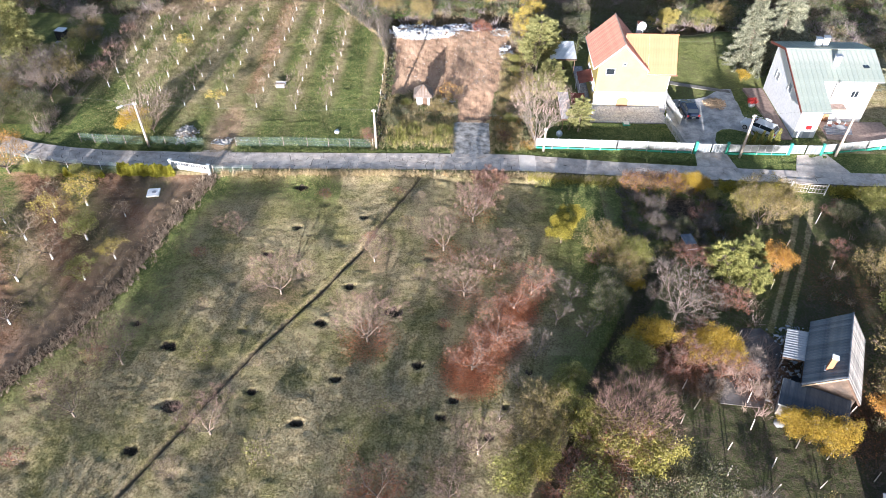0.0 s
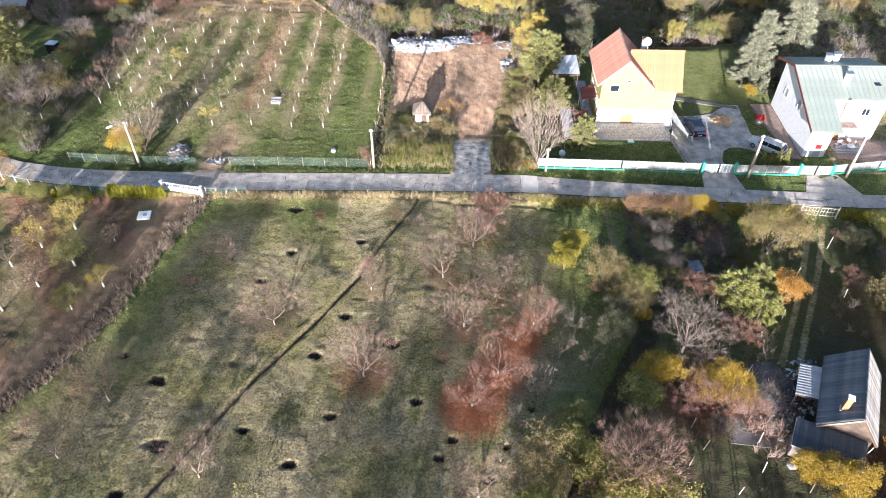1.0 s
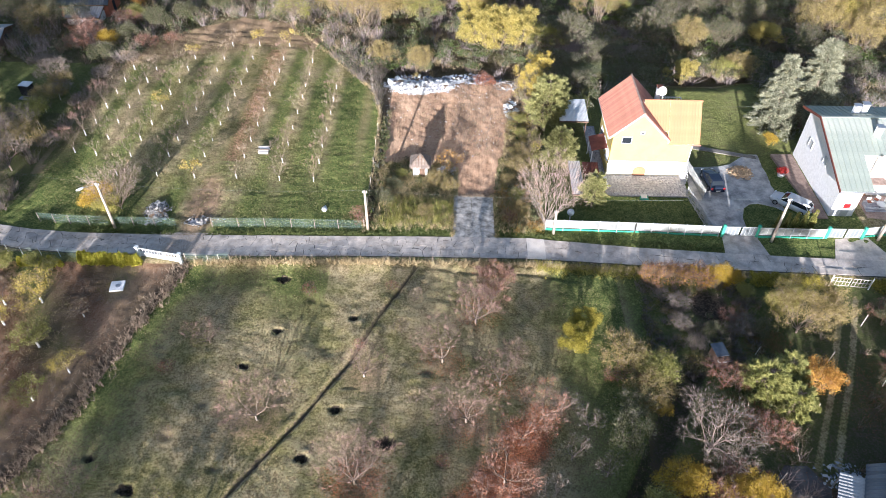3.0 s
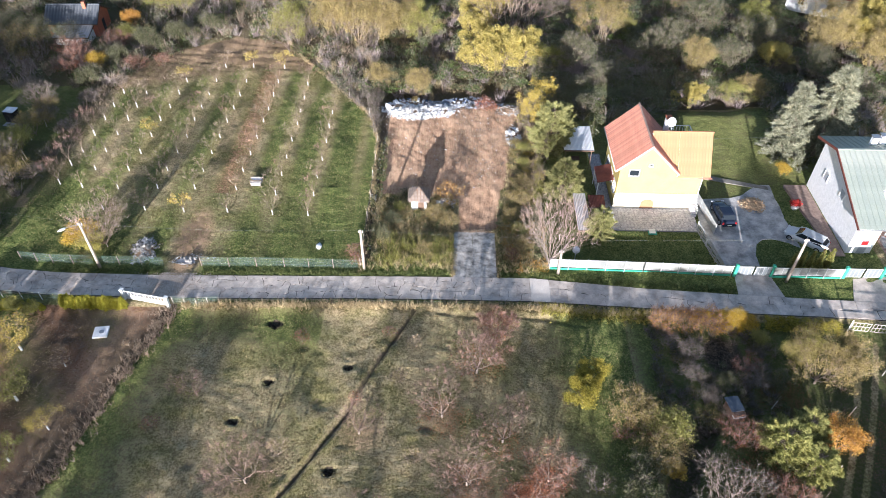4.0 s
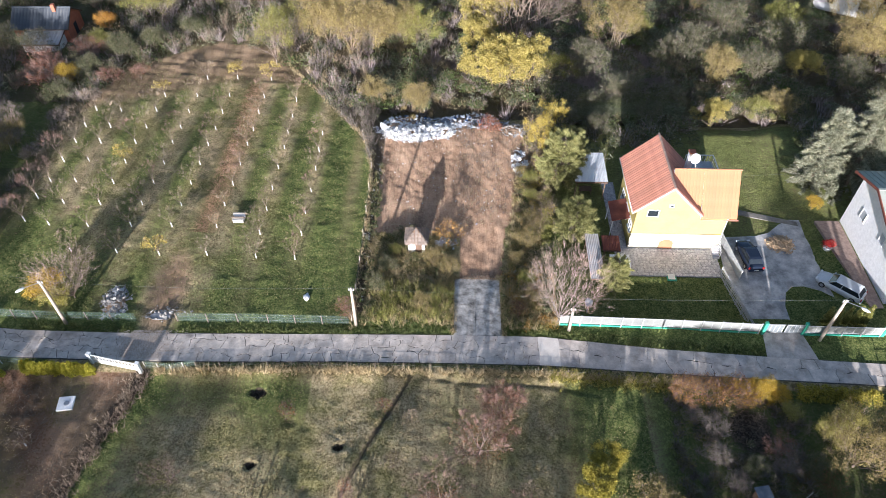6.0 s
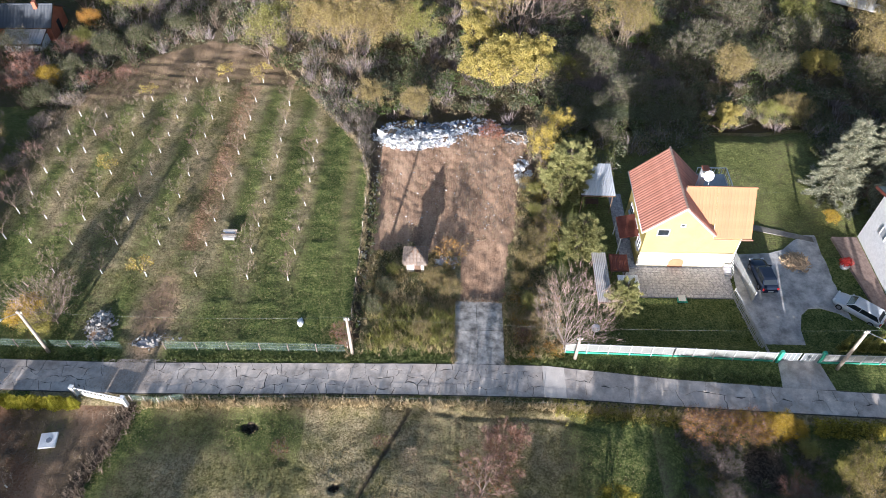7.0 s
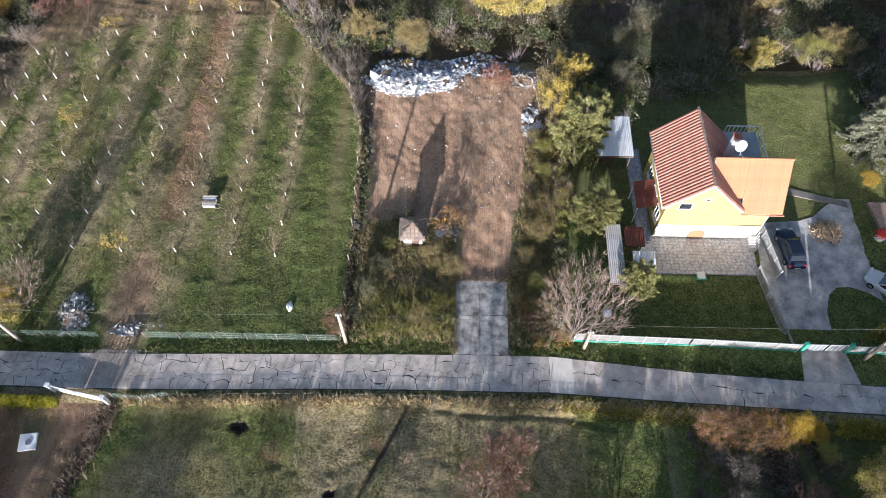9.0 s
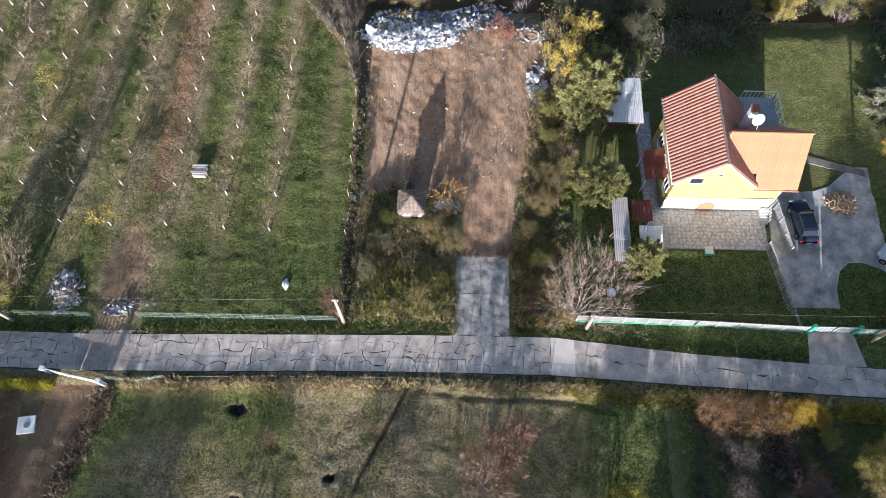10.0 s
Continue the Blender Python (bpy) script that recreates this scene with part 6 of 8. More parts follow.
# the rows run from the lane to the far end and lean a little: x at the lane, lean, first and last tree
COLS = [(-46.0, 0.018, 20.0, 33.3), (-43.4, 0.036, 12.5, 33.3), (-39.4, 0.048, 12.5, 37.0), (-34.6, 0.034, 8.6, 41.0), (-30.2, 0.028, 12.5, 41.2), (-25.2, 0.016, 12.5, 40.9), (-20.0, -0.008, 12.2, 36.5), (-15.8, -0.005, 11.9, 29.2)]
ROWS = [8.8, 12.7, 16.2, 19.6, 23.2, 26.8, 29.9, 33.2, 36.7, 40.9]
for cx, slope, lo, hi in COLS:
    for j, ry in enumerate(ROWS):
        y = ry - (0.6 if -21 < cx < -18 else 0.85 if cx > -16.5 else 0.0)
        if not lo - 0.8 <= y <= hi + 0.4:
            continue
        x = cx + slope * y
        golden = (round(cx), j) in {(-39, 4), (-25, 9), (-30, 9), (-39, 8)}
        k = GOLDEN if golden else ORCH_KINDS[int(rng.choice([0, 0, 1, 1, 2, 3])) if cx < -26 else int(rng.choice([0, 1, 1, 2]))]
        put(k, x + rng.uniform(-0.1, 0.1), y + rng.uniform(-0.12, 0.12), rng.uniform(0, 360), rng.uniform(0.8, 1.1) * (1.15 if cx < -38 else 1.0))
for x, y, s in ((-45.9, 16.8, 1.2), (-45.8, 13.2, 1.15)):
    put(ORCH_KINDS[0], x, y, x * 7 + y * 31, s)

# ---------------- the field south of the lane ----------------
BARE = [tree("bare_tree", "bare spreading fruit tree with pinkish twigs on dry grass", -15.7, -23.4, 201, 0.7, 3.6, 2.7, (5, 4, 4, 2), 0.10, "bark_pale", "twig_pink", None, 9, 0.6, group="field trees", wobble=0.2, fan=0.42, twig_w=0.011, limb="bark_limb"),
        tree("bare_tree", "bare spreading fruit tree with pinkish twigs on dry grass", 1.8, -23.1, 202, 0.6, 3.8, 2.6, (6, 4, 4, 2), 0.10, "bark_pale", "twig_pink", None, 9, 0.6, group="field trees", wobble=0.2, fan=0.42, twig_w=0.011, limb="bark_limb"),
        tree("bare_tree", "bare fruit tree with pale forked limbs on dry grass", -0.3, -16.9, 203, 0.6, 3.2, 2.2, (4, 4, 4, 2), 0.11, "bark_pale", "twig_pink", None, 8, 0.55, group="field trees", wobble=0.2, fan=0.42, twig_w=0.011, limb="bark_limb")]
for k, x, y, s in ((2, -7.2, -18.7, 0.8), (2, 4.8, -19.2, 0.9), (1, -6.9, -28.8, 1.05), (0, -30.0, -37.3, 0.9), (2, -18.5, -38.6, 0.95), (0, -28.0, -31.9, 1.0), (2, -21.8, -15.3, 0.7), (1, 0.7, -43.6, 0.75), (0, 2.9, -39.8, 0.85)):
    put(BARE[k], x, y, (x * 37 + y * 11) % 360, s)
tree("bare_tree", "bare tree with crooked pale limbs and dark fine twigs", 2.75, -12.2, 204, 0.7, 3.3, 1.55, (6, 4, 4, 3), 0.11, "bark_pale", "twig_pink", None, 9, 0.4, group="field trees", fan=0.35)
tree("bare_tree", "dense tree with fine russet twigs and a few brown leaves", 4.3, -9.7, 214, 0.6, 3.0, 1.1, (7, 4, 4, 3), 0.09, "bark", "twig_pink", "leaf_brown", 11, 0.4, 14, 0.35, 0.05, group="field trees", fan=0.35)
RUST = tree("bare_tree", "pale limbed fruit tree with pinkish twigs and few russet leaves", 2.5, -31.7, 205, 0.6, 3.2, 2.0, (6, 4, 4, 2), 0.10, "bark_pale", "twig_pink", "leaf_rust", 7, 0.45, 6, 0.4, 0.05, group="field trees", twig_w=0.011, limb="bark_limb")
for x, y, s in ((4.8, -28.5, 1.05), (6.5, -24.6, 0.9), (8.3, -22.6, 0.9), (-4.6, -43.8, 1.0)):
    put(RUST, x, y, (x * 51) % 360, s)
WHITE_BARE = tree("bare_tree", "small bare pale-limbed tree in rough grass", 8.1, -30.3, 206, 0.5, 2.3, 1.3, (5, 4, 3), 0.07, "bark_pale", "twig_grey", None, 3, 0.35, group="small bare trees")
for x, y, s in ((6.4, -33.6, 0.75), (4.7, -36.7, 0.85), (10.3, -26.3, 0.85), (12.0, -23.5, 0.85), (13.0, -27.6, 0.85), (10.0, -21.8, 0.8), (-21.6, -37.4, 0.75)):
    put(WHITE_BARE, x, y, (x * 67) % 360, s)
SAPLING = [tree("sapling", "small sapling with thin reddish twigs beside a dug pit", -13.6, -9.1, 207, 0.25, 1.2, 0.9, (5, 4, 3), 0.03, "bark", "twig_pink", "leaf_red", 5, 0.35, 3, 0.25, 0.06, group="field saplings"),
           tree("sapling", "small sapling with tan leaves on dry grass", -2.4, -21.3, 208, 0.25, 1.3, 0.9, (5, 4, 3), 0.03, "bark", "twig_tan", "leaf_tan", 5, 0.35, 4, 0.25, 0.06, group="field saplings"),
           tree("sapling", "small sapling with yellow green leaves on dry grass", -4.7, -36.0, 209, 0.25, 1.3, 1.0, (5, 4, 3), 0.03, "bark", "twig_tan", "leaf_lime", 5, 0.35, 5, 0.28, 0.07, group="field saplings")]
for k, x, y, s in ((1, -13.7, -20.9, 1.2), (0, -24.7, -18.6, 0.9), (0, -0.1, -27.1, 0.8), (0, -30.2, -31.6, 1.1), (1, -4.2, -13.6, 1.0), (1, 6.4, -15.6, 1.0), (2, -7.1, -39.4, 0.9), (0, -32.6, -41.4, 1.1),
                   (2, -14.4, -40.8, 1.3), (1, -20.4, -42.4, 1.3), (2, -20.7, -31.4, 1.1), (1, 3.5, -9.2, 0.9), (1, -22.6, -25.2, 0.8), (2, -33.5, -35.4, 1.1), (1, -16.0, -32.0, 0.7), (0, -8.0, -15.5, 0.8), (1, -3.0, -9.5, 0.9), (0, -5.4, -8.2, 0.8)):
    put(SAPLING[k], x, y, (x * 91) % 360, s)

# trees beyond the near end of the field, whose long shadows reach into it
TALL = tree("tall_tree", "tall leafy tree beyond the end of a field", -33.5, -74.0, 210, 1.5, 10.5, 2.0, (7, 5, 4), 0.2, "bark", "twig_tan", "leaf_olive", 4, 0.6, 14, 0.7, 0.15, fill=40)
for x, y, s in ((-64.0, -8.0, 1.0), (-69.0, -3.0, 1.1), (-74.0, 3.0, 1.1), (-63.0, -22.0, 0.9), (-46.6, -79.0, 1.15), (-36.5, -80.0, 1.05), (-14.4, -76.0, 0.8), (-9.8, -78.0, 0.95), (-23.9, -78.0, 0.62), (-12.3, -79.0, 0.66), (-7.6, -77.0, 0.62), (-5.2, -78.5, 0.6), (0.5, -80.0, 0.8), (6.0, -76.0, 0.8)):
    put(TALL, x, y, (x * 29) % 360, s)

# leafy trees of the field's eastern side
YEL = tree("yellow_tree", "bright yellow green leafy tree at a field edge", 11.8, -15.4, 301, 0.5, 2.5, 1.05, (5, 4, 3), 0.09, "bark", "twig_tan", "leaf_bright", 0, 0.4, 110, 0.42, 0.07, fill=30)
put(YEL, 12.7, -13.0, 80, 0.85)
BUSH_TAN = tree("shrub", "tan and olive shrub with thinning leaves", 15.5, -16.8, 302, 0.3, 3.0, 2.2, (6, 5, 4), 0.06, "bark", "twig_tan", "leaf_khaki", 4, 0.5, 15, 0.5, 0.076, category="shrub", fill=110)
BUSH_OLIVE = tree("shrub", "dense olive green shrub in rough grass", 14.7, -24.5, 303, 0.3, 2.6, 1.7, (6, 5, 4), 0.06, "bark", "twig_grey", "leaf_olive", 4, 0.4, 18, 0.5, 0.076, category="shrub", fill=110)
BUSH_LIME = tree("shrub", "yellow green leafy shrub in rough grass", 18.4, -18.4, 304, 0.3, 2.6, 1.6, (6, 5, 3), 0.06, "bark", "twig_tan", "leaf_lime", 3, 0.4, 30, 0.5, 0.079, category="shrub", fill=80)
BUSH_GOLD = tree("shrub", "golden leaved shrub with thin bare stems", 18.3, -29.1, 305, 0.3, 2.7, 1.4, (6, 5, 3), 0.07, "bark", "twig_tan", "leaf_gold", 3, 0.4, 55, 0.5, 0.067, category="shrub", fill=70)
BUSH_RED = tree("shrub", "dark reddish shrub with bare twigs", 23.9, -32.0, 306, 0.3, 2.6, 2.0, (6, 5, 4), 0.06, "bark", "twig_pink", "leaf_red", 9, 0.5, 7, 0.4, 0.05, category="shrub", fill=100)
BUSH_ORANGE = tree("shrub", "orange leaved shrub among bare trees", 32.1, -19.4, 307, 0.4, 2.6, 1.05, (6, 5, 3), 0.07, "bark", "twig_tan", "leaf_orange", 3, 0.4, 50, 0.5, 0.067, category="shrub", fill=60)
BUSH_GREY = tree("shrub", "bare grey thicket of thin twigs", 27.6, -12.4, 308, 0.2, 1.5, 1.7, (8, 5, 4), 0.05, "bark", "twig_grey", None, 7, 0.5, category="shrub")
for b, x, y, s in ((BUSH_RED, 17.4, -18.8, 0.5), (BUSH_GOLD, 18.2, -21.9, 0.55), (BUSH_RED, 15.2, -18.6, 0.55), (BUSH_TAN, 16.8, -17.5, 0.8), (BUSH_TAN, 17.4, -20.6, 0.9), (BUSH_OLIVE, 15.8, -22.6, 0.9), (BUSH_LIME, 9.7, -35.2, 0.9), (BUSH_TAN, 8.3, -36.8, 1.0), (BUSH_TAN, 7.2, -38.4, 0.9),
                   (BUSH_LIME, 5.6, -42.6, 1.0), (BUSH_LIME, 10.8, -33.6, 0.8), (BUSH_LIME, 16.4, -31.3, 1.0), (BUSH_RED, 20.6, -31.6, 1.1), (BUSH_RED, 23.0, -28.6, 0.9), (BUSH_GOLD, 24.0, -30.2, 0.95), (BUSH_GOLD, 22.6, -30.0, 0.9),
                   (BUSH_GREY, 26.5, -30.6, 1.1), (BUSH_GOLD, 29.3, -38.2, 0.95), (BUSH_GOLD, 30.9, -38.6, 0.85), (BUSH_GOLD, 27.8, -37.5, 0.8), (BUSH_GOLD, 40.0, 18.2, 0.5), (BUSH_RED, 13.5, -40.6, 1.4), (BUSH_LIME, 11.5, -44.0, 1.2), (BUSH_ORANGE, 36.2, -36.4, 1.0),
                   (BUSH_TAN, 38.0, -34.5, 1.2), (BUSH_TAN, 39.8, -30.5, 1.3), (BUSH_LIME, 41.0, -26.0, 1.2), (BUSH_TAN, 42.0, -21.5, 1.3), (BUSH_RED, 39.9, -16.6, 0.6), (BUSH_RED, 41.6, -10.4, 0.6), (BUSH_OLIVE, 42.4, -11.6, 0.8),
                   (BUSH_TAN, 46.5, -17.0, 1.2), (BUSH_OLIVE, 43.5, -16.0, 0.8), (BUSH_LIME, 45.8, -10.0, 1.0), (BUSH_RED, 27.2, -11.4, 0.6), (BUSH_GREY, 22.6, -9.6, 0.8), (BUSH_GREY, 22.0, -12.2, 0.8), (BUSH_GREY, 23.2, -14.4, 0.7),
                   (BUSH_OLIVE, 24.6, -13.0, 0.5), (BUSH_GREY, 20.8, -8.6, 0.7), (BUSH_LIME, 29.0, -8.2, 0.5), (BUSH_OLIVE, 29.4, -12.8, 0.6), (BUSH_RED, 24.4, -19.0, 0.9), (BUSH_RED, 26.4, -24.4, 0.9),
                   (BUSH_TAN, 36.0, -40.8, 1.0), (BUSH_OLIVE, 20.0, -44.0, 1.2), (BUSH_OLIVE, 16.0, -44.6, 1.2), (BUSH_GREY, 24.0, -44.0, 1.0), (BUSH_TAN, 27.5, -46.0, 1.0), (BUSH_GREY, 22.8, -33.6, 0.9), (BUSH_OLIVE, 18.6, -41.8, 1.0), (BUSH_GREY, 44.5, -13.5, 0.9)):
    put(b, x, y, (x * 73 + y * 29) % 360, s)
barrel = thing("barrel", "dark rain barrel beside an old shed", "barrel", 29.9, -32.6)
part("drum", rod((0, 0, -0.05), (0, 0, 0.9), 0.32, 0.34, 16), M["rubber"], barrel)
part("hoop", rod((0, 0, 0.55), (0, 0, 0.6), 0.36, None, 16), M["metal"], barrel)
for x, y, s in ((27.6, -36.4, 0.9), (30.9, -37.9, 1.2)):
    tarp = thing("tarpaulin", "crumpled pale tarpaulin under a golden shrub", "tarpaulin", x, y, None, x * 31)
    part("sheet", chunk(int(x), 0.75 * s, 0.6 * s, 0.4), M["pale_sheet"], tarp, smooth=True)
WALNUT = tree("walnut_tree", "bare pale tree with spreading crooked limbs", 21.3, -25.6, 311, 1.0, 4.7, 2.4, (7, 4, 4, 3), 0.14, "bark_pale", "twig_grey", None, 5, 0.5)
tree("willow_shrub", "large bare willow with upright twigs and yellow lower leaves", 14.8, -38.2, 312, 0.5, 4.5, 2.7, (16, 5, 4), 0.07, "bark_pale", "twig_pink", "leaf_khaki", 10, 0.9, 3, 0.5, 0.06, category="tree", wobble=0.12, fan=0.32, twig_w=0.012, limb="bark_limb")
BUSH_YELLOW = tree("shrub", "yellow green leafy shrub leaning on a bare willow", 12.6, -40.0, 315, 0.3, 2.6, 1.6, (6, 5, 3), 0.06, "bark", "twig_tan", "leaf_mellow", 3, 0.4, 41, 0.5, 0.079, category="shrub", fill=80)
for x, y, s in ((12.0, -38.3, 1.15), (14.0, -40.4, 1.3), (15.8, -41.0, 1.25), (11.6, -36.6, 0.8), (7.3, -41.6, 0.9), (33.4, -9.2, 0.7), (31.4, -10.4, 0.8)):
    put(BUSH_YELLOW, x, y, x * 40, s)
for x, y, s in ((9.6, -42.6, 1.0), (11.2, -41.2, 0.8), (12.8, -43.4, 1.1)):
    put(BUSH_RED, x, y, x * 61, s)
tree("birch_tree", "tan and yellow tree with dense fine twigs beside the lane", 32.9, -12.6, 313, 0.5, 4.2, 2.4, (8, 5, 4, 2), 0.12, "bark", "twig_tan", "leaf_khaki", 4, 0.5, 62, 0.5, 0.058)
ORB = tree("shrub", "pinkish bare shrub with orange tips beside the lane", 22.6, -6.6, 314, 0.3, 2.0, 1.9, (7, 5, 4), 0.05, "bark_pale", "twig_pink", "leaf_orange", 9, 0.5, 13, 0.4, 0.055, category="shrub")
put(ORB, 20.6, -6.4, 90, 0.9)
put(ORB, 25.2, -6.6, 200, 0.95)
for x, y, s in ((26.4, -6.4, 0.62), (27.6, -6.2, 0.55), (24.4, -5.9, 0.5), (28.6, -6.6, 0.5)):
    put(BUSH_GOLD, x, y, x * 30, s)


# conifers: whorls of drooping boughs with needles
def conifer(name, label, x, y, seed, height, spread, material, trunk_r=0.14, bare=0.15, whorls=9, boughs=8, droop=0.15, needles=70, open_top=False, needle_len=0.22, feather=0.3):
    r = np.random.default_rng(seed)
    ob = thing(name, label, "tree", x, y)
    v, f = tubes([(np.array([0, 0, -0.3]), np.array([0.1, 0.05, height]), trunk_r, 0.03)], 8)
    link_mesh("trunk", v, f, M["bark"], ob, True)
    segs, nb, nd = [], [], []
    for w in range(whorls):
        t = bare + (1 - bare) * w / (whorls - 0.3)
        zc = height * t
        R = spread * ((1 - t) ** 0.8 * 0.95 + 0.08) if not open_top else spread * (0.65 + 0.5 * math.sin(t * 3.0)) * (1 - 0.5 * t)
        for b in range(boughs):
            a = 2 * math.pi * (b + r.uniform(-0.3, 0.3)) / boughs + w * 0.7
            L = R * r.uniform(0.65, 1.15)
            end = np.array([math.cos(a) * L, math.sin(a) * L, zc + L * (0.25 if open_top else -droop) + r.normal(0, 0.1)])
            start = np.array([0, 0, zc])
            segs.append((start, end, 0.04, 0.012))
            for s in np.linspace(0.3 if not open_top else 0.55, 1.0, 7):
                p = start + (end - start) * s
                side = np.array([-math.sin(a), math.cos(a), 0]) * r.uniform(-feather, feather) * L * (1.1 - s)
                nb.append(p + side)
                nd.append((end - start) / (L + 1e-6) * 0.8 + np.array([0, 0, 0.15]))
    v, f = tubes(segs, 4)
    cr = tagged(link_mesh("bough_frame", v, f, M["bark"], ob), kind="stuff")
    nb, nd = np.array(nb), np.array(nd)
    v, f = spikes(r, nb, nd, needles // 7 + 3, needle_len * 1.6, 0.035, 0.55)
    link_mesh("needles", v, f, M[material], cr)
    return ob


PINE = conifer("pine_tree", "olive green pine tree with an open crown beside a hedge", 12.0, 21.2, 401, 7.4, 2.9, "needle", 0.17, 0.22, 11, 10, 0, 330, True, 0.26)
put(PINE, 12.9, 12.8, 70, 0.78)
put(PINE, 16.2, 6.0, 160, 0.62, label="small olive green pine in a front garden")
put(PINE, 13.6, 24.4, 250, 0.78)
PINE_LOW = conifer("pine_tree", "sprawling yellowish green pine among bare shrubs", 27.2, -20.0, 411, 4.2, 2.4, "needle_yellow", 0.14, 0.25, 8, 10, 0, 300, True, 0.22)
put(PINE_LOW, 29.2, -21.6, 130, 0.8)
put(PINE_LOW, 29.6, -18.6, 220, 0.8)
conifer("spruce_tree", "tall silvery green spruce with drooping boughs", 45.2, 22.2, 402, 12.5, 4.6, "needle_blue", 0.28, 0.05, 15, 8, 0.20, 420, False, 0.34, 0.16)
conifer("spruce_tree", "broad silvery olive spruce behind a white house", 41.4, 22.6, 403, 10.0, 3.2, "needle_blue", 0.24, 0.05, 13, 8, 0.18, 360, False, 0.32, 0.16)
conifer("spruce_tree", "dark olive conifer beside a lane garden", -59.2, 19.6, 404, 9.5, 3.6, "needle", 0.24, 0.03, 13, 11, 0.2, 170, False, 0.34)
conifer("spruce_tree", "silvery green spruce at a garden edge", 61.0, 17.0, 405, 9.5, 3.6, "needle_blue", 0.24, 0.05, 13, 11, 0.22, 150, False, 0.34)
for i, x in enumerate((35.6, 36.5, 37.4, 38.3, 39.2)):
    if i == 0:
        THUJA = conifer("thuja", "small conical evergreen behind a fence", x, 1.9, 406, 2.5, 0.36, "leaf_lime", 0.05, 0.02, 12, 8, -0.4, 70, False, 0.1)
    else:
        put(THUJA, x, 1.9, i * 60, 0.9 + 0.05 * i)

HEDGE_THUJA = conifer("thuja", "dense yellow green clipped evergreen in a hedge row", -37.4, -5.5, 407, 1.5, 0.42, "leaf_hedge", 0.05, 0.02, 10, 9, -0.25, 50, False, 0.14, 0.5)
for i in range(1, 12):
    put(HEDGE_THUJA, -37.4 + 0.52 * i, -5.5 + 0.04 * math.sin(i * 2.3), i * 70, 0.92 + 0.1 * math.sin(i * 1.7))
for i in range(6):
    put(HEDGE_THUJA, -43.6 + 0.8 * i, -5.9 + 0.1 * math.sin(i * 3.1), i * 50, 0.75 + 0.15 * math.sin(i * 2.1))

# bare tree by the fence and other roadside trees
tree("bare_tree", "bare tree with a wide fan of pinkish twigs behind fencing", 10.3, 1.25, 321, 0.7, 6.2, 2.7, (18, 4, 3), 0.065, "bark_pale", "twig_pale", None, 7, 1.1, wobble=0.07, fan=0.24, twig_w=0.012, limb="bark_pale")
tree("shrub", "large fan-shaped shrub half bare and half golden", -36.4, 2.9, 322, 0.3, 4.0, 2.5, (24, 4, 3), 0.06, "bark_pale", "twig_pale", None, 3, 1.0, category="shrub", wobble=0.07, fan=0.25, twig_w=0.011, limb="bark_limb")
put(BUSH_GOLD, -38.4, 2.9, 40, 0.95)
put(BUSH_YELLOW, -37.4, 2.2, 140, 0.75)
tree("yellow_tree", "narrow yellow leaved tree at the edge of a bare plot", 9.8, 25.4, 323, 0.6, 6.0, 0.85, (6, 4, 3), 0.08, "bark", "twig_tan", "leaf_yellow", 2, 0.4, 45, 0.42, 0.08, fill=60)
tree("yellow_shrub", "thin shrub with golden leaves over rubble", -0.2, 11.9, 324, 0.2, 2.0, 1.6, (6, 4, 3), 0.05, "bark", "twig_tan", "leaf_orange", 4, 0.4, 6, 0.35, 0.09, category="shrub")
tree("shrub", "rust brown dry shrub beside rubbish", 4.4, 31.0, 325, 0.1, 1.6, 1.5, (8, 4, 3), 0.04, "bark", "twig_pink", "leaf_red", 6, 0.5, 6, 0.4, 0.1, category="shrub")
for x, y, s in ((-10.0, 2.2, 0.5), (-9.6, 1.2, 0.45)):
    put(BUSH_RED, x, y, 30 * x, s)

# hedge along the bare plot and clipped hedges by the lane
def hedge(x0, y0, x1, y1, width, height, material, label, seed, size=0.09, density=110):
    r = np.random.default_rng(seed)
    L = math.hypot(x1 - x0, y1 - y0)
    ob = thing("hedge", label, "hedge", x0, y0)
    n = int(L * density)
    t = r.random(n)
    side = np.clip(r.normal(0, 0.32, n), -0.55, 0.55) * width
    nx, ny = -(y1 - y0) / L, (x1 - x0) / L
    px, py = (x1 - x0) * t + nx * side, (y1 - y0) * t + ny * side
    gz = ground_z(px + x0, py + y0) - float(ground_z(x0, y0))
    top = height * (0.8 + 0.2 * np.sin(t * L * 5.0 + 1)) * (1 - 0.5 * (np.abs(side) / (width * 0.6)) ** 2)
    c = np.stack([px, py, gz + top * r.random(n) ** 0.45], 1)
    v, f = leaf_cloud(r, c, 3, 0.16, size)
    link_mesh("foliage", v, f, M[material], ob)
    stems = []
    for k in range(int(L * 2)):
        tt = (k + 0.5) / int(L * 2)
        b = np.array([(x1 - x0) * tt, (y1 - y0) * tt, 0.0])
        b[2] = float(ground_z(b[0] + x0, b[1] + y0)) - float(ground_z(x0, y0)) - 0.1
        stems.append((b, b + np.array([r.normal(0, 0.1), r.normal(0, 0.1), height * 0.8]), 0.03, 0.015))
    v, f = tubes(stems, 4)
    tagged(link_mesh("stem_frame", v, f, M["bark"], ob), kind="stuff")
    return ob


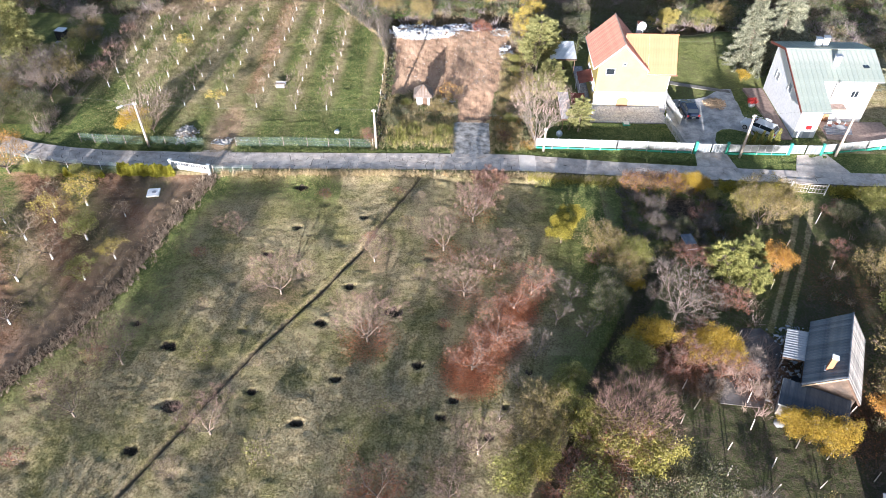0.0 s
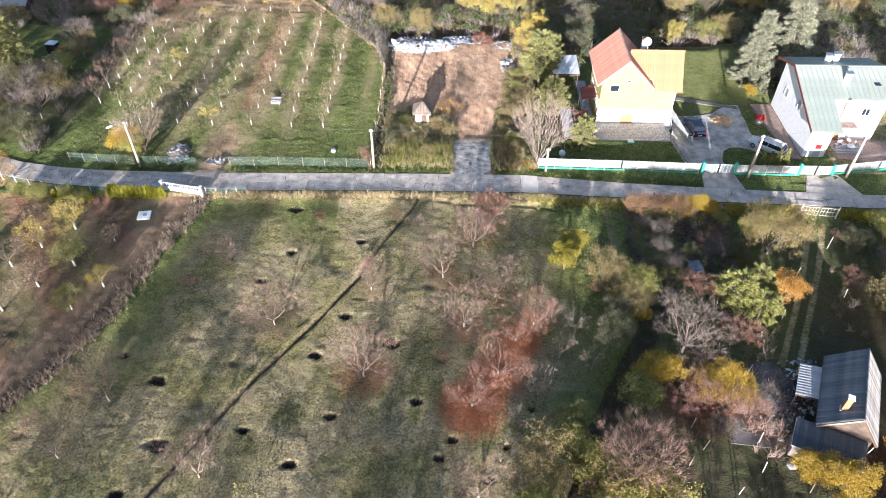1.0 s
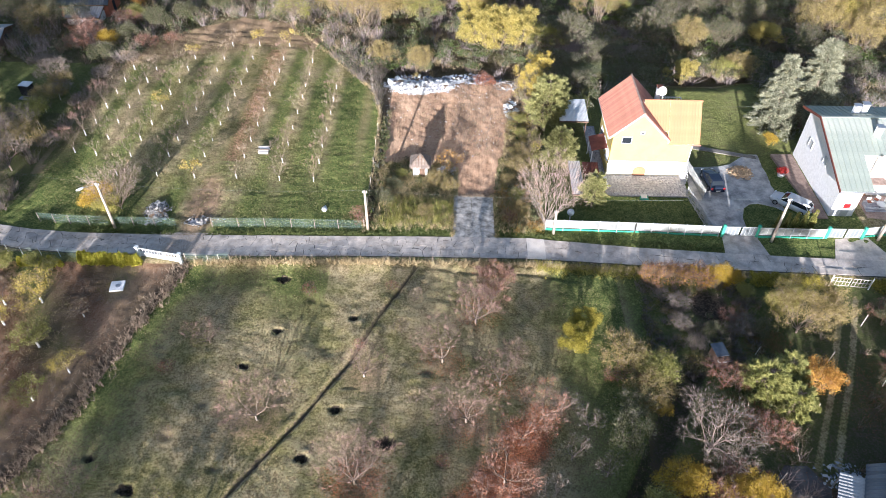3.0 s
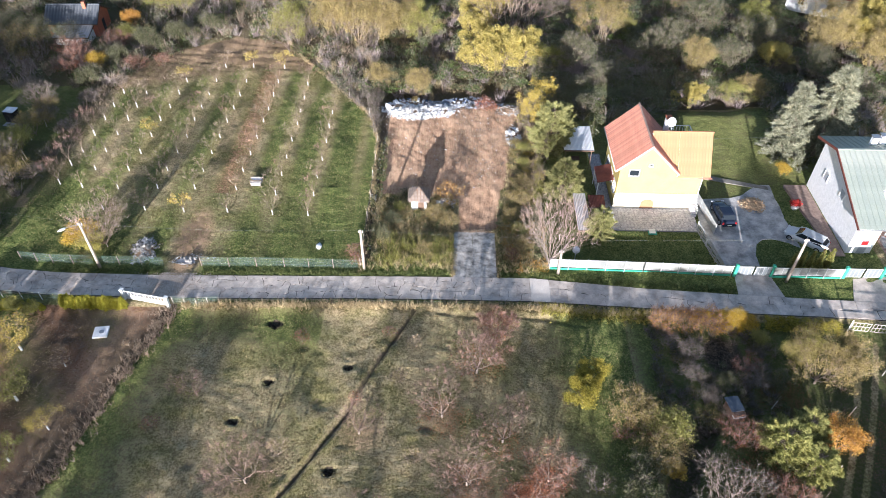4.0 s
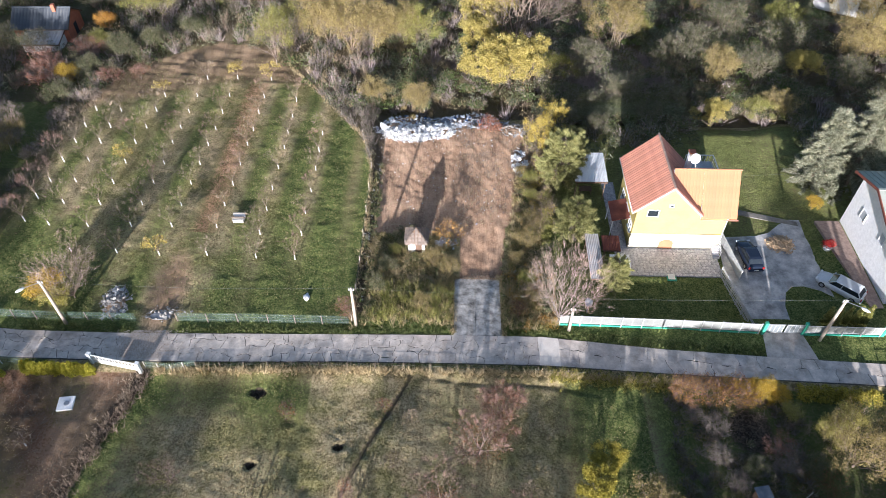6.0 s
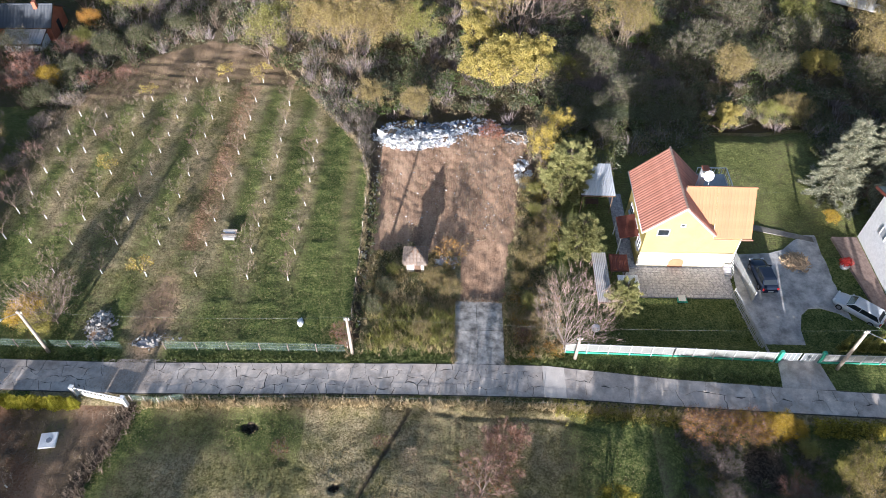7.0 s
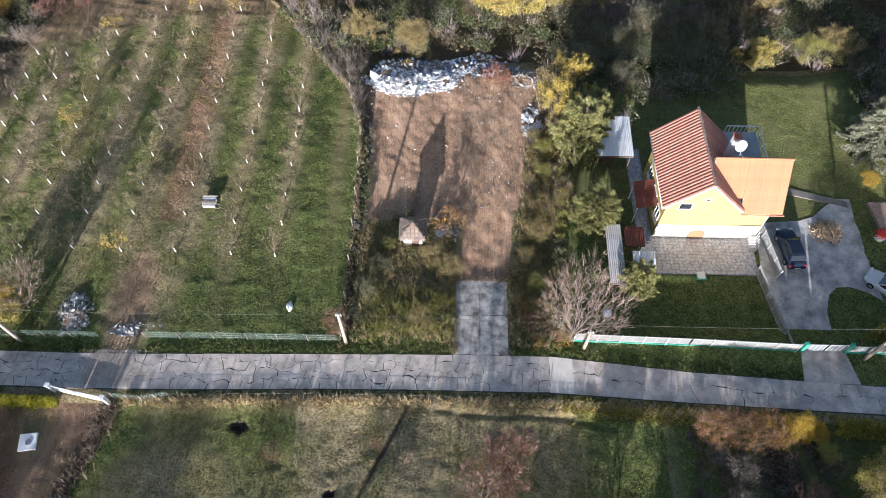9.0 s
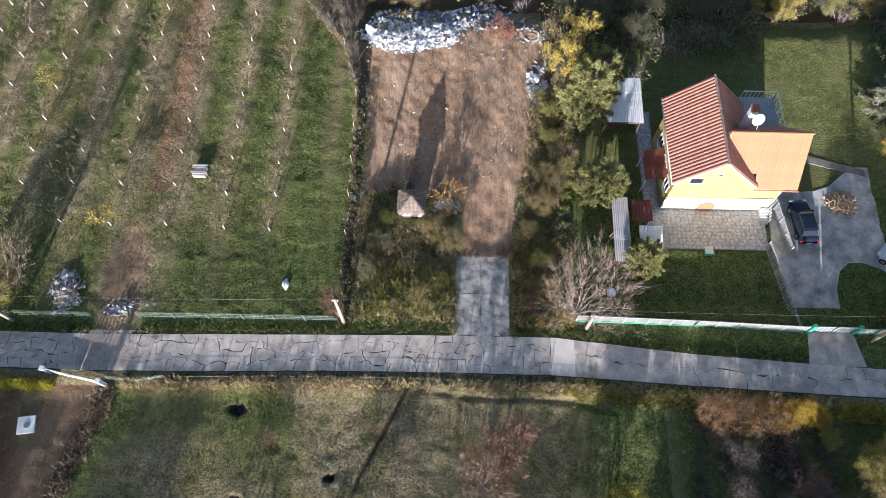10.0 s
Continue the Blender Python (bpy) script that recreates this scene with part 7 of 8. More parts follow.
hedge(30.4, -6.0, 37.6, -6.4, 1.3, 1.2, "leaf_bright", "bright yellow hedge by the lane", 32, 0.09, 260)
hedge(42.4, -6.6, 49.5, -6.9, 1.4, 1.2, "leaf_bright", "bright yellow hedge by the lane", 33, 0.09, 260)
hedge(49.5, -6.9, 58.0, -7.2, 1.4, 1.1, "leaf_yellow", "bright yellow hedge by the lane", 34, 0.09, 200)
hedge(9.3, 2.0, 9.9, 11.0, 0.9, 0.9, "leaf_olive", "low overgrown hedge between plot and garden", 35, 0.1, 170)
hedge(9.9, 11.0, 10.8, 20.0, 0.8, 0.8, "leaf_lime", "low yellow green hedge along a garden wall", 36, 0.09, 150)

# garden of the dug plot in the west
WEST_TREE = tree("fruit_tree", "fruit tree with yellow leaves and a limewashed trunk", -39.4, -10.8, 331, 0.9, 3.0, 1.9, (5, 4, 3), 0.09, "bark_pale", "twig_tan", "leaf_yellow", 4, 0.4, 26, 0.45, 0.07, painted=0.75, group="west garden trees", fill=20)
WEST_LIME = tree("fruit_tree", "fruit tree with yellow green leaves and a limewashed trunk", -37.3, -16.2, 332, 0.8, 2.8, 1.7, (5, 4, 3), 0.08, "bark_pale", "twig_tan", "leaf_lime", 3, 0.4, 38, 0.45, 0.07, painted=0.75, group="west garden trees", fill=20)
WEST_BARE = tree("fruit_tree", "almost bare fruit tree with a limewashed trunk", -43.5, -16.5, 333, 0.8, 2.8, 1.7, (5, 4, 3), 0.08, "bark_pale", "twig_tan", "leaf_tan", 5, 0.4, 3, 0.4, 0.09, painted=0.75, group="west garden trees")
for k, x, y, s in ((WEST_TREE, -41.7, -13.7, 0.9), (WEST_BARE, -39.6, -19.2, 1.0), (WEST_BARE, -41.6, -22.4, 1.0), (WEST_LIME, -35.2, -22.0, 0.8), (WEST_TREE, -33.3, -19.0, 0.7), (WEST_BARE, -34.6, -12.5, 0.6), (WEST_BARE, -39.8, -27.8, 0.9),
                   (WEST_BARE, -46.9, -14.0, 0.9), (WEST_TREE, -45.8, -19.6, 1.0), (WEST_BARE, -42.8, -11.2, 0.9), (WEST_TREE, -47.8, -17.6, 1.0), (WEST_BARE, -44.6, -25.6, 0.9), (WEST_LIME, -47.5, -23.0, 0.9)):
    put(k, x, y, (x * 57) % 360, s)
tree("yellow_tree", "broad golden tan tree beside the lane", -50.4, -5.6, 334, 0.8, 4.4, 2.9, (7, 5, 4), 0.13, "bark", "twig_tan", "leaf_orange", 4, 0.5, 36, 0.6, 0.07)
for x, y, s in ((-45.0, -6.4, 0.7), (-47.0, -6.0, 0.6), (-42.0, -6.2, 0.55), (-40.2, -6.6, 0.5)):
    put(BUSH_LIME, x, y, x * 40, s)

# ---------------- trees behind ----------------
WILLOW = tree("yellow_tree", "rounded golden yellow willow in scrub", 6.2, 41.4, 501, 0.5, 6.0, 2.0, (8, 5, 3), 0.18, "bark", "twig_tan", "leaf_willow", 3, 0.5, 61, 0.62, 0.128, fill=110)
TANBIG = tree("tan_tree", "large tan leaved tree with thinning crown", -14.5, 48.0, 502, 0.35, 6.2, 3.3, (9, 5, 3), 0.16, "bark", "twig_tan", "leaf_autumn", 6, 0.7, 31, 0.75, 0.109, fill=150)
LIMEBIG = tree("yellow_tree", "yellow green leafy tree in scrub", -23.6, 47.5, 503, 0.4, 5.4, 2.0, (8, 5, 3), 0.13, "bark", "twig_tan", "leaf_lime", 3, 0.6, 28, 0.7, 0.109, fill=110)
TALLBARE = tree("bare_tree", "tall pale bare tree rising from scrub", 8.6, 52.0, 504, 2.0, 10.0, 3.4, (7, 5, 4, 2), 0.2, "bark_pale", "twig_tan", None, 4, 0.8)
KHAKIBIG = tree("tan_tree", "tall tan and khaki leaved tree in scrub", 22.8, 51.0, 505, 0.5, 7.6, 2.4, (8, 5, 3), 0.16, "bark", "twig_tan", "leaf_khaki", 5, 0.6, 24, 0.75, 0.109, fill=120)
DARKBIG = tree("scrub_tree", "dark half-bare tree in scrub", 30.0, 46.0, 506, 0.3, 5.0, 2.6, (9, 5, 3), 0.13, "bark", "twig_grey", "leaf_olive", 8, 0.7, 12, 0.8, 0.109, fill=120)
for k, x, y, s, a in ((WILLOW, 9.6, 42.4, 0.92, 40), (WILLOW, 3.4, 50.5, 0.8, 200), (WILLOW, 4.4, 57.0, 1.0, 260), (WILLOW, 6.8, 58.5, 1.0, 20), (WILLOW, 33.2, 34.8, 0.5, 10), (WILLOW, 47.5, 45.0, 0.6, 300), (WILLOW, 66.0, 54.0, 1.0, 60), (WILLOW, 61.0, 50.0, 0.9, 160),
                      (TANBIG, -18.0, 50.0, 1.0, 60), (TANBIG, -11.0, 50.5, 0.95, 130), (TANBIG, -8.0, 52.5, 0.9, 220), (TANBIG, -10.3, 37.0, 0.5, 20), (TANBIG, -4.9, 35.9, 0.55, 300), (TANBIG, 36.4, 45.0, 0.75, 80), (TANBIG, 41.7, 36.6, 0.55, 140), (TANBIG, 57.0, 48.5, 1.0, 30), (TANBIG, 62.0, 44.0, 0.9, 330),
                      (LIMEBIG, -5.4, 52.5, 1.0, 30), (LIMEBIG, -46.5, 57.0, 1.1, 90), (LIMEBIG, -43.5, 56.0, 1.0, 170), (LIMEBIG, -34.9, 60.5, 0.7, 220), (LIMEBIG, -29.8, 60.5, 0.8, 300), (LIMEBIG, 26.2, 56.5, 0.7, 60), (LIMEBIG, 13.5, 44.5, 0.7, 280), (LIMEBIG, 39.2, 35.6, 0.55, 280), (LIMEBIG, 48.0, 56.0, 0.9, 20),
                      (TALLBARE, -24.5, 44.6, 0.5, 50), (TALLBARE, 12.0, 56.0, 0.8, 150), (TALLBARE, -41.0, 62.0, 0.8, 250), (KHAKIBIG, 24.0, 55.0, 0.8, 120), (KHAKIBIG, 35.4, 62.5, 0.8, 200), (KHAKIBIG, 64.0, 48.0, 0.8, 90), (KHAKIBIG, 58.0, 52.5, 0.9, 10), (KHAKIBIG, 70.0, 60.0, 0.9, 300),
                      (DARKBIG, 34.0, 50.0, 1.0, 60), (DARKBIG, 41.0, 44.0, 0.9, 160), (DARKBIG, 46.0, 50.0, 1.0, 260), (DARKBIG, 52.0, 42.0, 0.9, 310), (DARKBIG, 28.0, 38.0, 0.7, 0), (DARKBIG, 22.0, 39.0, 0.8, 90), (DARKBIG, 16.5, 36.5, 0.7, 180), (DARKBIG, 18.0, 46.0, 0.9, 30), (DARKBIG, 39.0, 56.0, 1.0, 75),
                      (DARKBIG, -66.0, 8.0, 1.3, 20), (DARKBIG, -70.0, 14.0, 1.3, 80), (DARKBIG, -64.5, 20.0, 1.0, 140), (DARKBIG, -75.0, 22.0, 1.3, 200), (DARKBIG, -62.0, 44.5, 0.85, 20), (DARKBIG, -57.5, 44.5, 0.7, 120), (DARKBIG, -66.5, 45.0, 0.9, 220), (DARKBIG, -64.5, 58.0, 0.9, 60), (DARKBIG, -53.5, 57.5, 0.8, 160), (DARKBIG, 14.0, 33.0, 0.55, 10), (DARKBIG, 17.5, 31.0, 0.5, 90), (DARKBIG, 25.0, 34.5, 0.55, 190), (DARKBIG, 50.0, 62.0, 1.0, 20), (DARKBIG, 54.0, 34.0, 0.9, 100)):
    put(k, x, y, a, s)
# western gardens
for k, x, y, s in ((BUSH_RED, -53.6, 38.7, 1.5), (BUSH_GOLD, -50.8, 38.9, 0.9), (BUSH_TAN, -53.0, 23.0, 0.9), (WALNUT, -53.6, 27.6, 0.75), (BUSH_TAN, -52.6, 27.2, 0.8), (BUSH_GREY, -52.8, 26.0, 1.3), (BUSH_TAN, -63.0, 44.0, 1.3), (BUSH_LIME, -50.0, 47.8, 0.9), (BUSH_LIME, -53.0, 19.0, 1.1), (BUSH_TAN, -57.5, 8.0, 1.2),
                   (WALNUT, -55.0, 11.0, 1.0), (WALNUT, -51.8, 9.4, 0.8), (WALNUT, -57.6, 8.0, 1.1), (WALNUT, -53.4, 14.6, 0.85), (BUSH_GREY, -53.4, 7.6, 1.5), (BUSH_GREY, -56.4, 13.0, 1.6), (BUSH_TAN, -51.4, 13.2, 1.1), (BUSH_GREY, -49.5, 14.0, 1.1), (BUSH_OLIVE, -52.0, 5.0, 1.1), (BUSH_OLIVE, -56.0, 4.5, 1.2), (BUSH_GREY, -49.0, 31.0, 1.0), (BUSH_OLIVE, -50.0, 35.0, 1.0), (BUSH_GREY, -49.2, 24.0, 1.0), (BUSH_OLIVE, -48.8, 40.5, 1.0), (BUSH_RED, -45.5, 39.0, 0.8),
                   (BUSH_RED, -42.0, 40.5, 0.7), (BUSH_GREY, -46.6, 35.5, 0.9), (BUSH_OLIVE, -46.0, 45.0, 1.1), (BUSH_OLIVE, -42.0, 47.5, 1.0), (BUSH_OLIVE, -37.0, 51.0, 1.0), (BUSH_RED, -50.5, 45.5, 1.0), (BUSH_GREY, -58.0, 33.0, 1.3), (BUSH_TAN, -66.0, 30.0, 1.5), (BUSH_RED, -72.0, 33.0, 1.4), (BUSH_ORANGE, -50.5, 52.5, 0.9)):
    put(k, x, y, (x * 13 + y * 7) % 360, s)


# ---------------- undergrowth, weeds and grass: what nobody could count ----------------
def stuff(name, verts, faces, material, label, category):
    return tagged(link_mesh(name, verts, faces, M[material]), label, category, kind="stuff")


def scatter(rng, n, x0, x1, y0, y1, keep):
    x, y = rng.uniform(x0, x1, n), rng.uniform(y0, y1, n)
    k = keep(x, y)
    return x[k], y[k]


def clumps(name, rng, x, y, h, r, per, size, material, label):
    """Low rounded clumps of leaves and twigs."""
    z = ground_z(x, y)
    n = len(x)
    hh = h * rng.uniform(0.5, 1.3, n)
    c = np.repeat(np.stack([x, y, z], 1), per, 0)
    k = len(c)
    d = rng.normal(0, 1, (k, 3))
    d /= np.linalg.norm(d, axis=1, keepdims=True)
    d[:, 2] = np.abs(d[:, 2])
    rad = np.repeat(hh, per)[:, None] * np.array([[r, r, 1.0]]) * (0.55 + 0.45 * rng.random((k, 1)))
    c = c + d * rad
    v, f = leaf_cloud(rng, c, 1, 0.05, size)
    zmin = np.repeat(np.repeat(z, per), 4)
    v[:, 2] = np.maximum(v[:, 2] - 0.0, zmin - 0.02)
    return stuff(name, v, f, material, label, "undergrowth")


def thicket(name, rng, x, y, h, per, material, label, width=0.02, spread=0.45, cat="undergrowth"):
    base = np.stack([x, y, ground_z(x, y)], 1)
    up = np.tile(np.array([[0, 0, 1.0]]), (len(x), 1))
    p = np.repeat(base, per, 0)
    d = np.repeat(up, per, 0) + rng.normal(0, spread, (len(p), 3)) * np.array([[1, 1, 0.2]])
    d /= np.linalg.norm(d, axis=1, keepdims=True)
    L = h * rng.uniform(0.45, 1.25, (len(p), 1))
    s = np.cross(d, rng.normal(0, 1, d.shape))
    s /= np.linalg.norm(s, axis=1, keepdims=True) + 1e-9
    p[:, :2] += rng.normal(0, h * 0.12, (len(p), 2))
    q = p + d * L
    v = np.stack([p - s * width, p + s * width, q], 1).reshape(-1, 3)
    return stuff(name, v, np.arange(len(v)).reshape(-1, 3), material, label, cat)


rng = np.random.default_rng(77)


def in_woods(x, y):
    o = inside(x, y, ORCHARD)
    lawn = (x > 17.5) & (x < 42.5) & (y < np.where(x < 30, 28.5, 34.5))
    plot = (x > -9.5) & (x < 10.0) & (y < 35.2)
    houses = (np.hypot(x + 60, y - 53) < 8) | (np.hypot(x - 62, y - 66) < 7)
    return ~o & ~lawn & ~plot & ~houses & ((y > 34.5) | ((x > 10.5) & (y > 25)))


x, y = scatter(rng, 5200, -80, 84, 24, 95, in_woods)
fx, fy = scatter(rng, 420, 10.5, 46, 28.5, 42, in_woods)
clumps("undergrowth", rng, fx, fy, 0.7, 1.2, 80, 0.11, "leaf_olive", "low olive brambles behind gardens")
clumps("undergrowth", rng, x[::4], y[::4], 1.9, 0.95, 120, 0.16, "leaf_scrub", "grey green scrub of an overgrown hollow")
clumps("undergrowth", rng, x[1::5], y[1::5], 1.6, 1.0, 110, 0.16, "leaf_green", "dark green scrub and brambles")
clumps("undergrowth", rng, x[2::5], y[2::5], 1.7, 0.9, 110, 0.15, "leaf_olive", "olive scrub and brambles")
clumps("undergrowth", rng, x[3::11], y[3::11], 2.1, 0.8, 130, 0.13, "leaf_tan", "tan half-bare scrub")
thicket("thicket", rng, x[1::3], y[1::3], 2.4, 50, "twig_mauve", "mauve grey bare twigs of dense scrub", 0.03)
thicket("thicket", rng, x[::6], y[::6], 2.1, 45, "twig_tan", "tan bare twigs of dense scrub", 0.028)
rx, ry = scatter(rng, 900, 11.5, 31, 37.5, 53, lambda x, y: np.hypot((x - 20) / 9.5, (y - 45) / 7.5) < 1)
thicket("reeds", rng, rx, ry, 2.6, 40, "twig_mauve", "upright mauve grey stems of a dead reed bed", 0.026, 0.14)
rx, ry = scatter(rng, 330, 10.5, 29.5, 34.2, 37.2, lambda x, y: np.abs(y - 35.2 - 0.06 * (x - 12)) < 1.0)
clumps("undergrowth", rng, rx, ry, 0.9, 1.0, 90, 0.11, "leaf_scrub", "pale grey green bank of long grass and brambles")
rx, ry = scatter(rng, 120, -30, 0, 34, 60, in_woods)
thicket("weeds", rng, rx, ry, 1.2, 60, "straw", "pale dry grass between bushes", 0.025, 0.35)


def in_wood_plot(x, y):
    d = polyline_distance(x, y, DITCH)
    tr = polyline_distance(x, y, [(39.8, -7.0), (36.8, -14.4), (33.8, -20.6), (30.7, -26.8)])
    return (x > np.interp(y, [-47, -41, -35, -28, -21, -17, -8], [8, 11, 14, 18, 21.5, 24, 21])) & (tr > 1.6) & (d > 1.0) & (np.hypot(x - 33.0, y + 32.0) > 5.0) & ~((x > 19) & (x < 35) & (y < -35.5))


x, y = scatter(rng, 420, 8, 60, -50, -7.5, in_wood_plot)
clumps("undergrowth", rng, x[::2], y[::2], 0.8, 1.0, 80, 0.10, "leaf_olive", "olive undergrowth of a wooded plot")
thicket("thicket", rng, x, y, 1.1, 26, "twig_tan", "dry weeds and twigs under trees", 0.02)
x, y = scatter(rng, 260, 15.5, 30, -18, -6.2, lambda x, y: (x > 18.5) & (np.hypot(x - 25.6, y + 9.6) > 2.3))
clumps("undergrowth", rng, x[::3], y[::3], 0.7, 1.0, 90, 0.08, "leaf_olive", "dull green brambles round a hollow")
clumps("undergrowth", rng, x[1::5], y[1::5], 0.7, 1.0, 90, 0.07, "leaf_khaki", "olive and tan brambles round a hollow")
thicket("thicket", rng, x, y, 0.9, 60, "twig_grey", "grey bare brambles round a hollow", 0.018, 0.7)
x, y = scatter(rng, 330, -80, -48.5, 2.0, 50, lambda x, y: (np.hypot(x + 60, y - 53) > 7) & (np.interp(x, *ROAD_N) + 1.2 < y) & ((x > -51.5) | (rng.random(len(x)) < 0.3)) & ~((x < -50) & (y > 26) & (y < 44)))
clumps("undergrowth", rng, x[::2], y[::2], 1.1, 1.0, 90, 0.11, "leaf_olive", "dark scrub at an orchard edge")
thicket("thicket", rng, x, y, 1.9, 60, "twig_grey", "grey bare twigs at an orchard edge", 0.022)

x, y = rng.normal(26.4, 1.3, 70), rng.normal(-31.0, 2.2, 70)
thicket("thicket", rng, x, y, 1.5, 30, "twig_pale", "pinkish bare stems over a mossy yard", 0.018, 0.5)
x, y = rng.uniform(9.0, 11.4, 60), rng.uniform(13.0, 33.0, 60)
clumps("undergrowth", rng, x[::2], y[::2], 1.1, 0.8, 120, 0.09, "leaf_mellow", "mellow yellow scrub between plot and garden")
clumps("undergrowth", rng, x[1::4], y[1::4], 1.4, 0.7, 130, 0.09, "leaf_yellow", "golden leafed scrub between plot and garden")
thicket("thicket", rng, x, y, 1.7, 40, "twig_tan", "tan bare stems between plot and garden", 0.02)

x, y = scatter(rng, 260, -18, -9.3, 25, 38, lambda x, y: ~inside(x, y, ORCHARD) & ~inside(x, y, PLOT) & (x < -9.6))
clumps("undergrowth", rng, x[::2], y[::2], 0.9, 0.9, 90, 0.08, "leaf_olive", "dull olive scrub behind an orchard fence")
thicket("thicket", rng, x, y, 1.3, 40, "twig_grey", "grey bare twigs behind an orchard fence", 0.02)

# weeds of the bare plot
def in_weeds(x, y):
    slab = (x > 0.1) & (x < 5.3) & (y < 14)
    return ~slab & (np.hypot(x + 3.5, y - 11) > 1.3) & ((y < 12.5 + 1.5 * np.sin(x)) | (np.abs(x + 8.7) < 0.7) | (x > 6.5 + 0.05 * y))


x, y = scatter(rng, 2600, -9.0, 9.2, 0.1, 24, in_weeds)
thicket("weeds", rng, x[::2], y[::2], 0.75, 7, "straw", "tall straw coloured weeds on a neglected plot", 0.022)
clumps("weeds", rng, x[::5], y[::5], 0.55, 0.9, 40, 0.09, "leaf_olive", "olive green weeds on a neglected plot")
clumps("weeds", rng, x[1::9], y[1::9], 0.6, 0.8, 40, 0.09, "leaf_green", "fresh green weeds on a neglected plot")
thicket("weeds", rng, x[::3], y[::3], 0.6, 12, "grass_green", "fresh green tall grass on a neglected plot", 0.03)

gx, gy = scatter(rng, 900, 5.6, 9.4, 2.0, 24.0, lambda x, y: x > 5.6 + 0.1 * (y - 6) * (y > 6))
thicket("weeds", rng, gx, gy, 0.7, 12, "straw", "dry straw weeds along the edge of a bare plot", 0.022, 0.5)
clumps("weeds", rng, gx[::5], gy[::5], 0.5, 1.0, 45, 0.09, "leaf_autumn", "dull golden weeds along the edge of a bare plot")
gx, gy = scatter(rng, 420, -8.4, 0.3, 5.0, 13.0, lambda x, y: np.hypot(x + 3.5, y - 11) > 1.2)
thicket("weeds", rng, gx, gy, 0.6, 12, "straw", "dry straw weeds round a small hut", 0.022, 0.5)
clumps("weeds", rng, gx[::5], gy[::5], 0.45, 1.0, 40, 0.08, "leaf_khaki", "khaki weeds round a small hut")
gx, gy = scatter(rng, 150, -7.5, 0.2, 0.6, 5.5, lambda x, y: rng.random(len(x)) < 0.9)
thicket("weeds", rng, gx, gy, 1.0, 26, "leaf_lime", "yellow green tall grass beside a concrete entrance", 0.03, 0.4)
gx, gy = scatter(rng, 320, -8.6, 0.2, 0.4, 11.0, lambda x, y: rng.random(len(x)) < 0.95)
thicket("weeds", rng, gx, gy, 0.85, 16, "straw", "dry straw weeds beside a concrete entrance", 0.022, 0.4)
for b, x, y, s in ((BUSH_TAN, -1.6, 8.6, 0.55), (BUSH_TAN, 0.0, 7.6, 0.5), (BUSH_OLIVE, -6.5, 7.5, 0.5), (BUSH_OLIVE, -7.6, 5.2, 0.55), (BUSH_LIME, -5.8, 9.8, 0.4), (BUSH_LIME, 7.6, 6.0, 0.5), (BUSH_TAN, 7.8, 11.5, 0.55), (BUSH_TAN, 8.4, 14.5, 0.5), (BUSH_LIME, 8.7, 18.5, 0.45),
                   (BUSH_RED, 6.6, 2.2, 0.4), (BUSH_TAN, 7.6, 3.6, 0.45), (BUSH_LIME, 8.9, 21.5, 0.5), (BUSH_TAN, -2.6, 2.6, 0.45), (BUSH_TAN, 6.8, 9.0, 0.4)):
    put(b, x, y, x * 41, s)

gx, gy = scatter(rng, 420, 5.6, 10.4, 0.2, 8.5, lambda x, y: rng.random(len(x)) < 0.95)
thicket("weeds", rng, gx[::2], gy[::2], 0.8, 18, "straw", "tall straw coloured weeds beside a bare tree", 0.024, 0.45)
clumps("weeds", rng, gx[1::6], gy[1::6], 0.6, 0.9, 50, 0.08, "leaf_orange", "orange and tan leafed weeds beside a bare tree")
clumps("weeds", rng, gx[3::6], gy[3::6], 0.6, 0.9, 50, 0.08, "leaf_lime", "yellow green weeds beside a bare tree")
for ex in (0.35, 5.1):
    gx, gy = ex + rng.normal(0, 0.16, 260), rng.uniform(-0.5, 7.0, 260)
    thicket("weeds", rng, gx, gy, 0.4, 9, "straw", "dry weeds creeping over the edge of a concrete entrance", 0.024, 0.6)
    thicket("weeds", rng, gx[::2], gy[::2], 0.35, 9, "grass_green", "green weeds creeping over the edge of a concrete entrance", 0.026, 0.6)
gx, gy = rng.uniform(0.4, 5.1, 240), 6.6 + np.abs(rng.normal(0, 0.5, 240)) * rng.choice([-1, 1], 240) * 0.6
thicket("weeds", rng, gx, gy, 0.2, 6, "twig_tan", "dead stalks and clods at the end of a concrete entrance", 0.03, 0.9)
for wx, wy in ((2.55, 3.1), (2.5, 5.4), (2.5, 0.8)):
    gx, gy = wx + rng.normal(0, 0.05, 40), wy + rng.normal(0, 0.7, 40)
    thicket("weeds", rng, gx, gy, 0.12, 6, "grass_green", "tufts of grass in a slab joint", 0.02, 0.7)

# reedy verge south of the lane
x = np.concatenate([rng.uniform(-26, 29, 620), np.repeat(rng.uniform(-26, 29, 45), 4) + rng.normal(0, 0.12, 180)])
y = np.array([road_edge(a)[0] for a in x]) - np.abs(rng.normal(0.92, 0.16, len(x))) - 0.12
thicket("weeds", rng, x, y, 0.66, 8, "straw", "dry straw coloured grass along the lane", 0.03, 0.45)
x = rng.uniform(-26, 29, 900)
y = np.array([road_edge(a)[0] for a in x]) - rng.uniform(0.1, 0.55, len(x))
thicket("weeds", rng, x, y, 0.2, 8, "grass_green", "dark green grass edge of the lane", 0.03, 0.6)
x = rng.uniform(9, 20, 420)
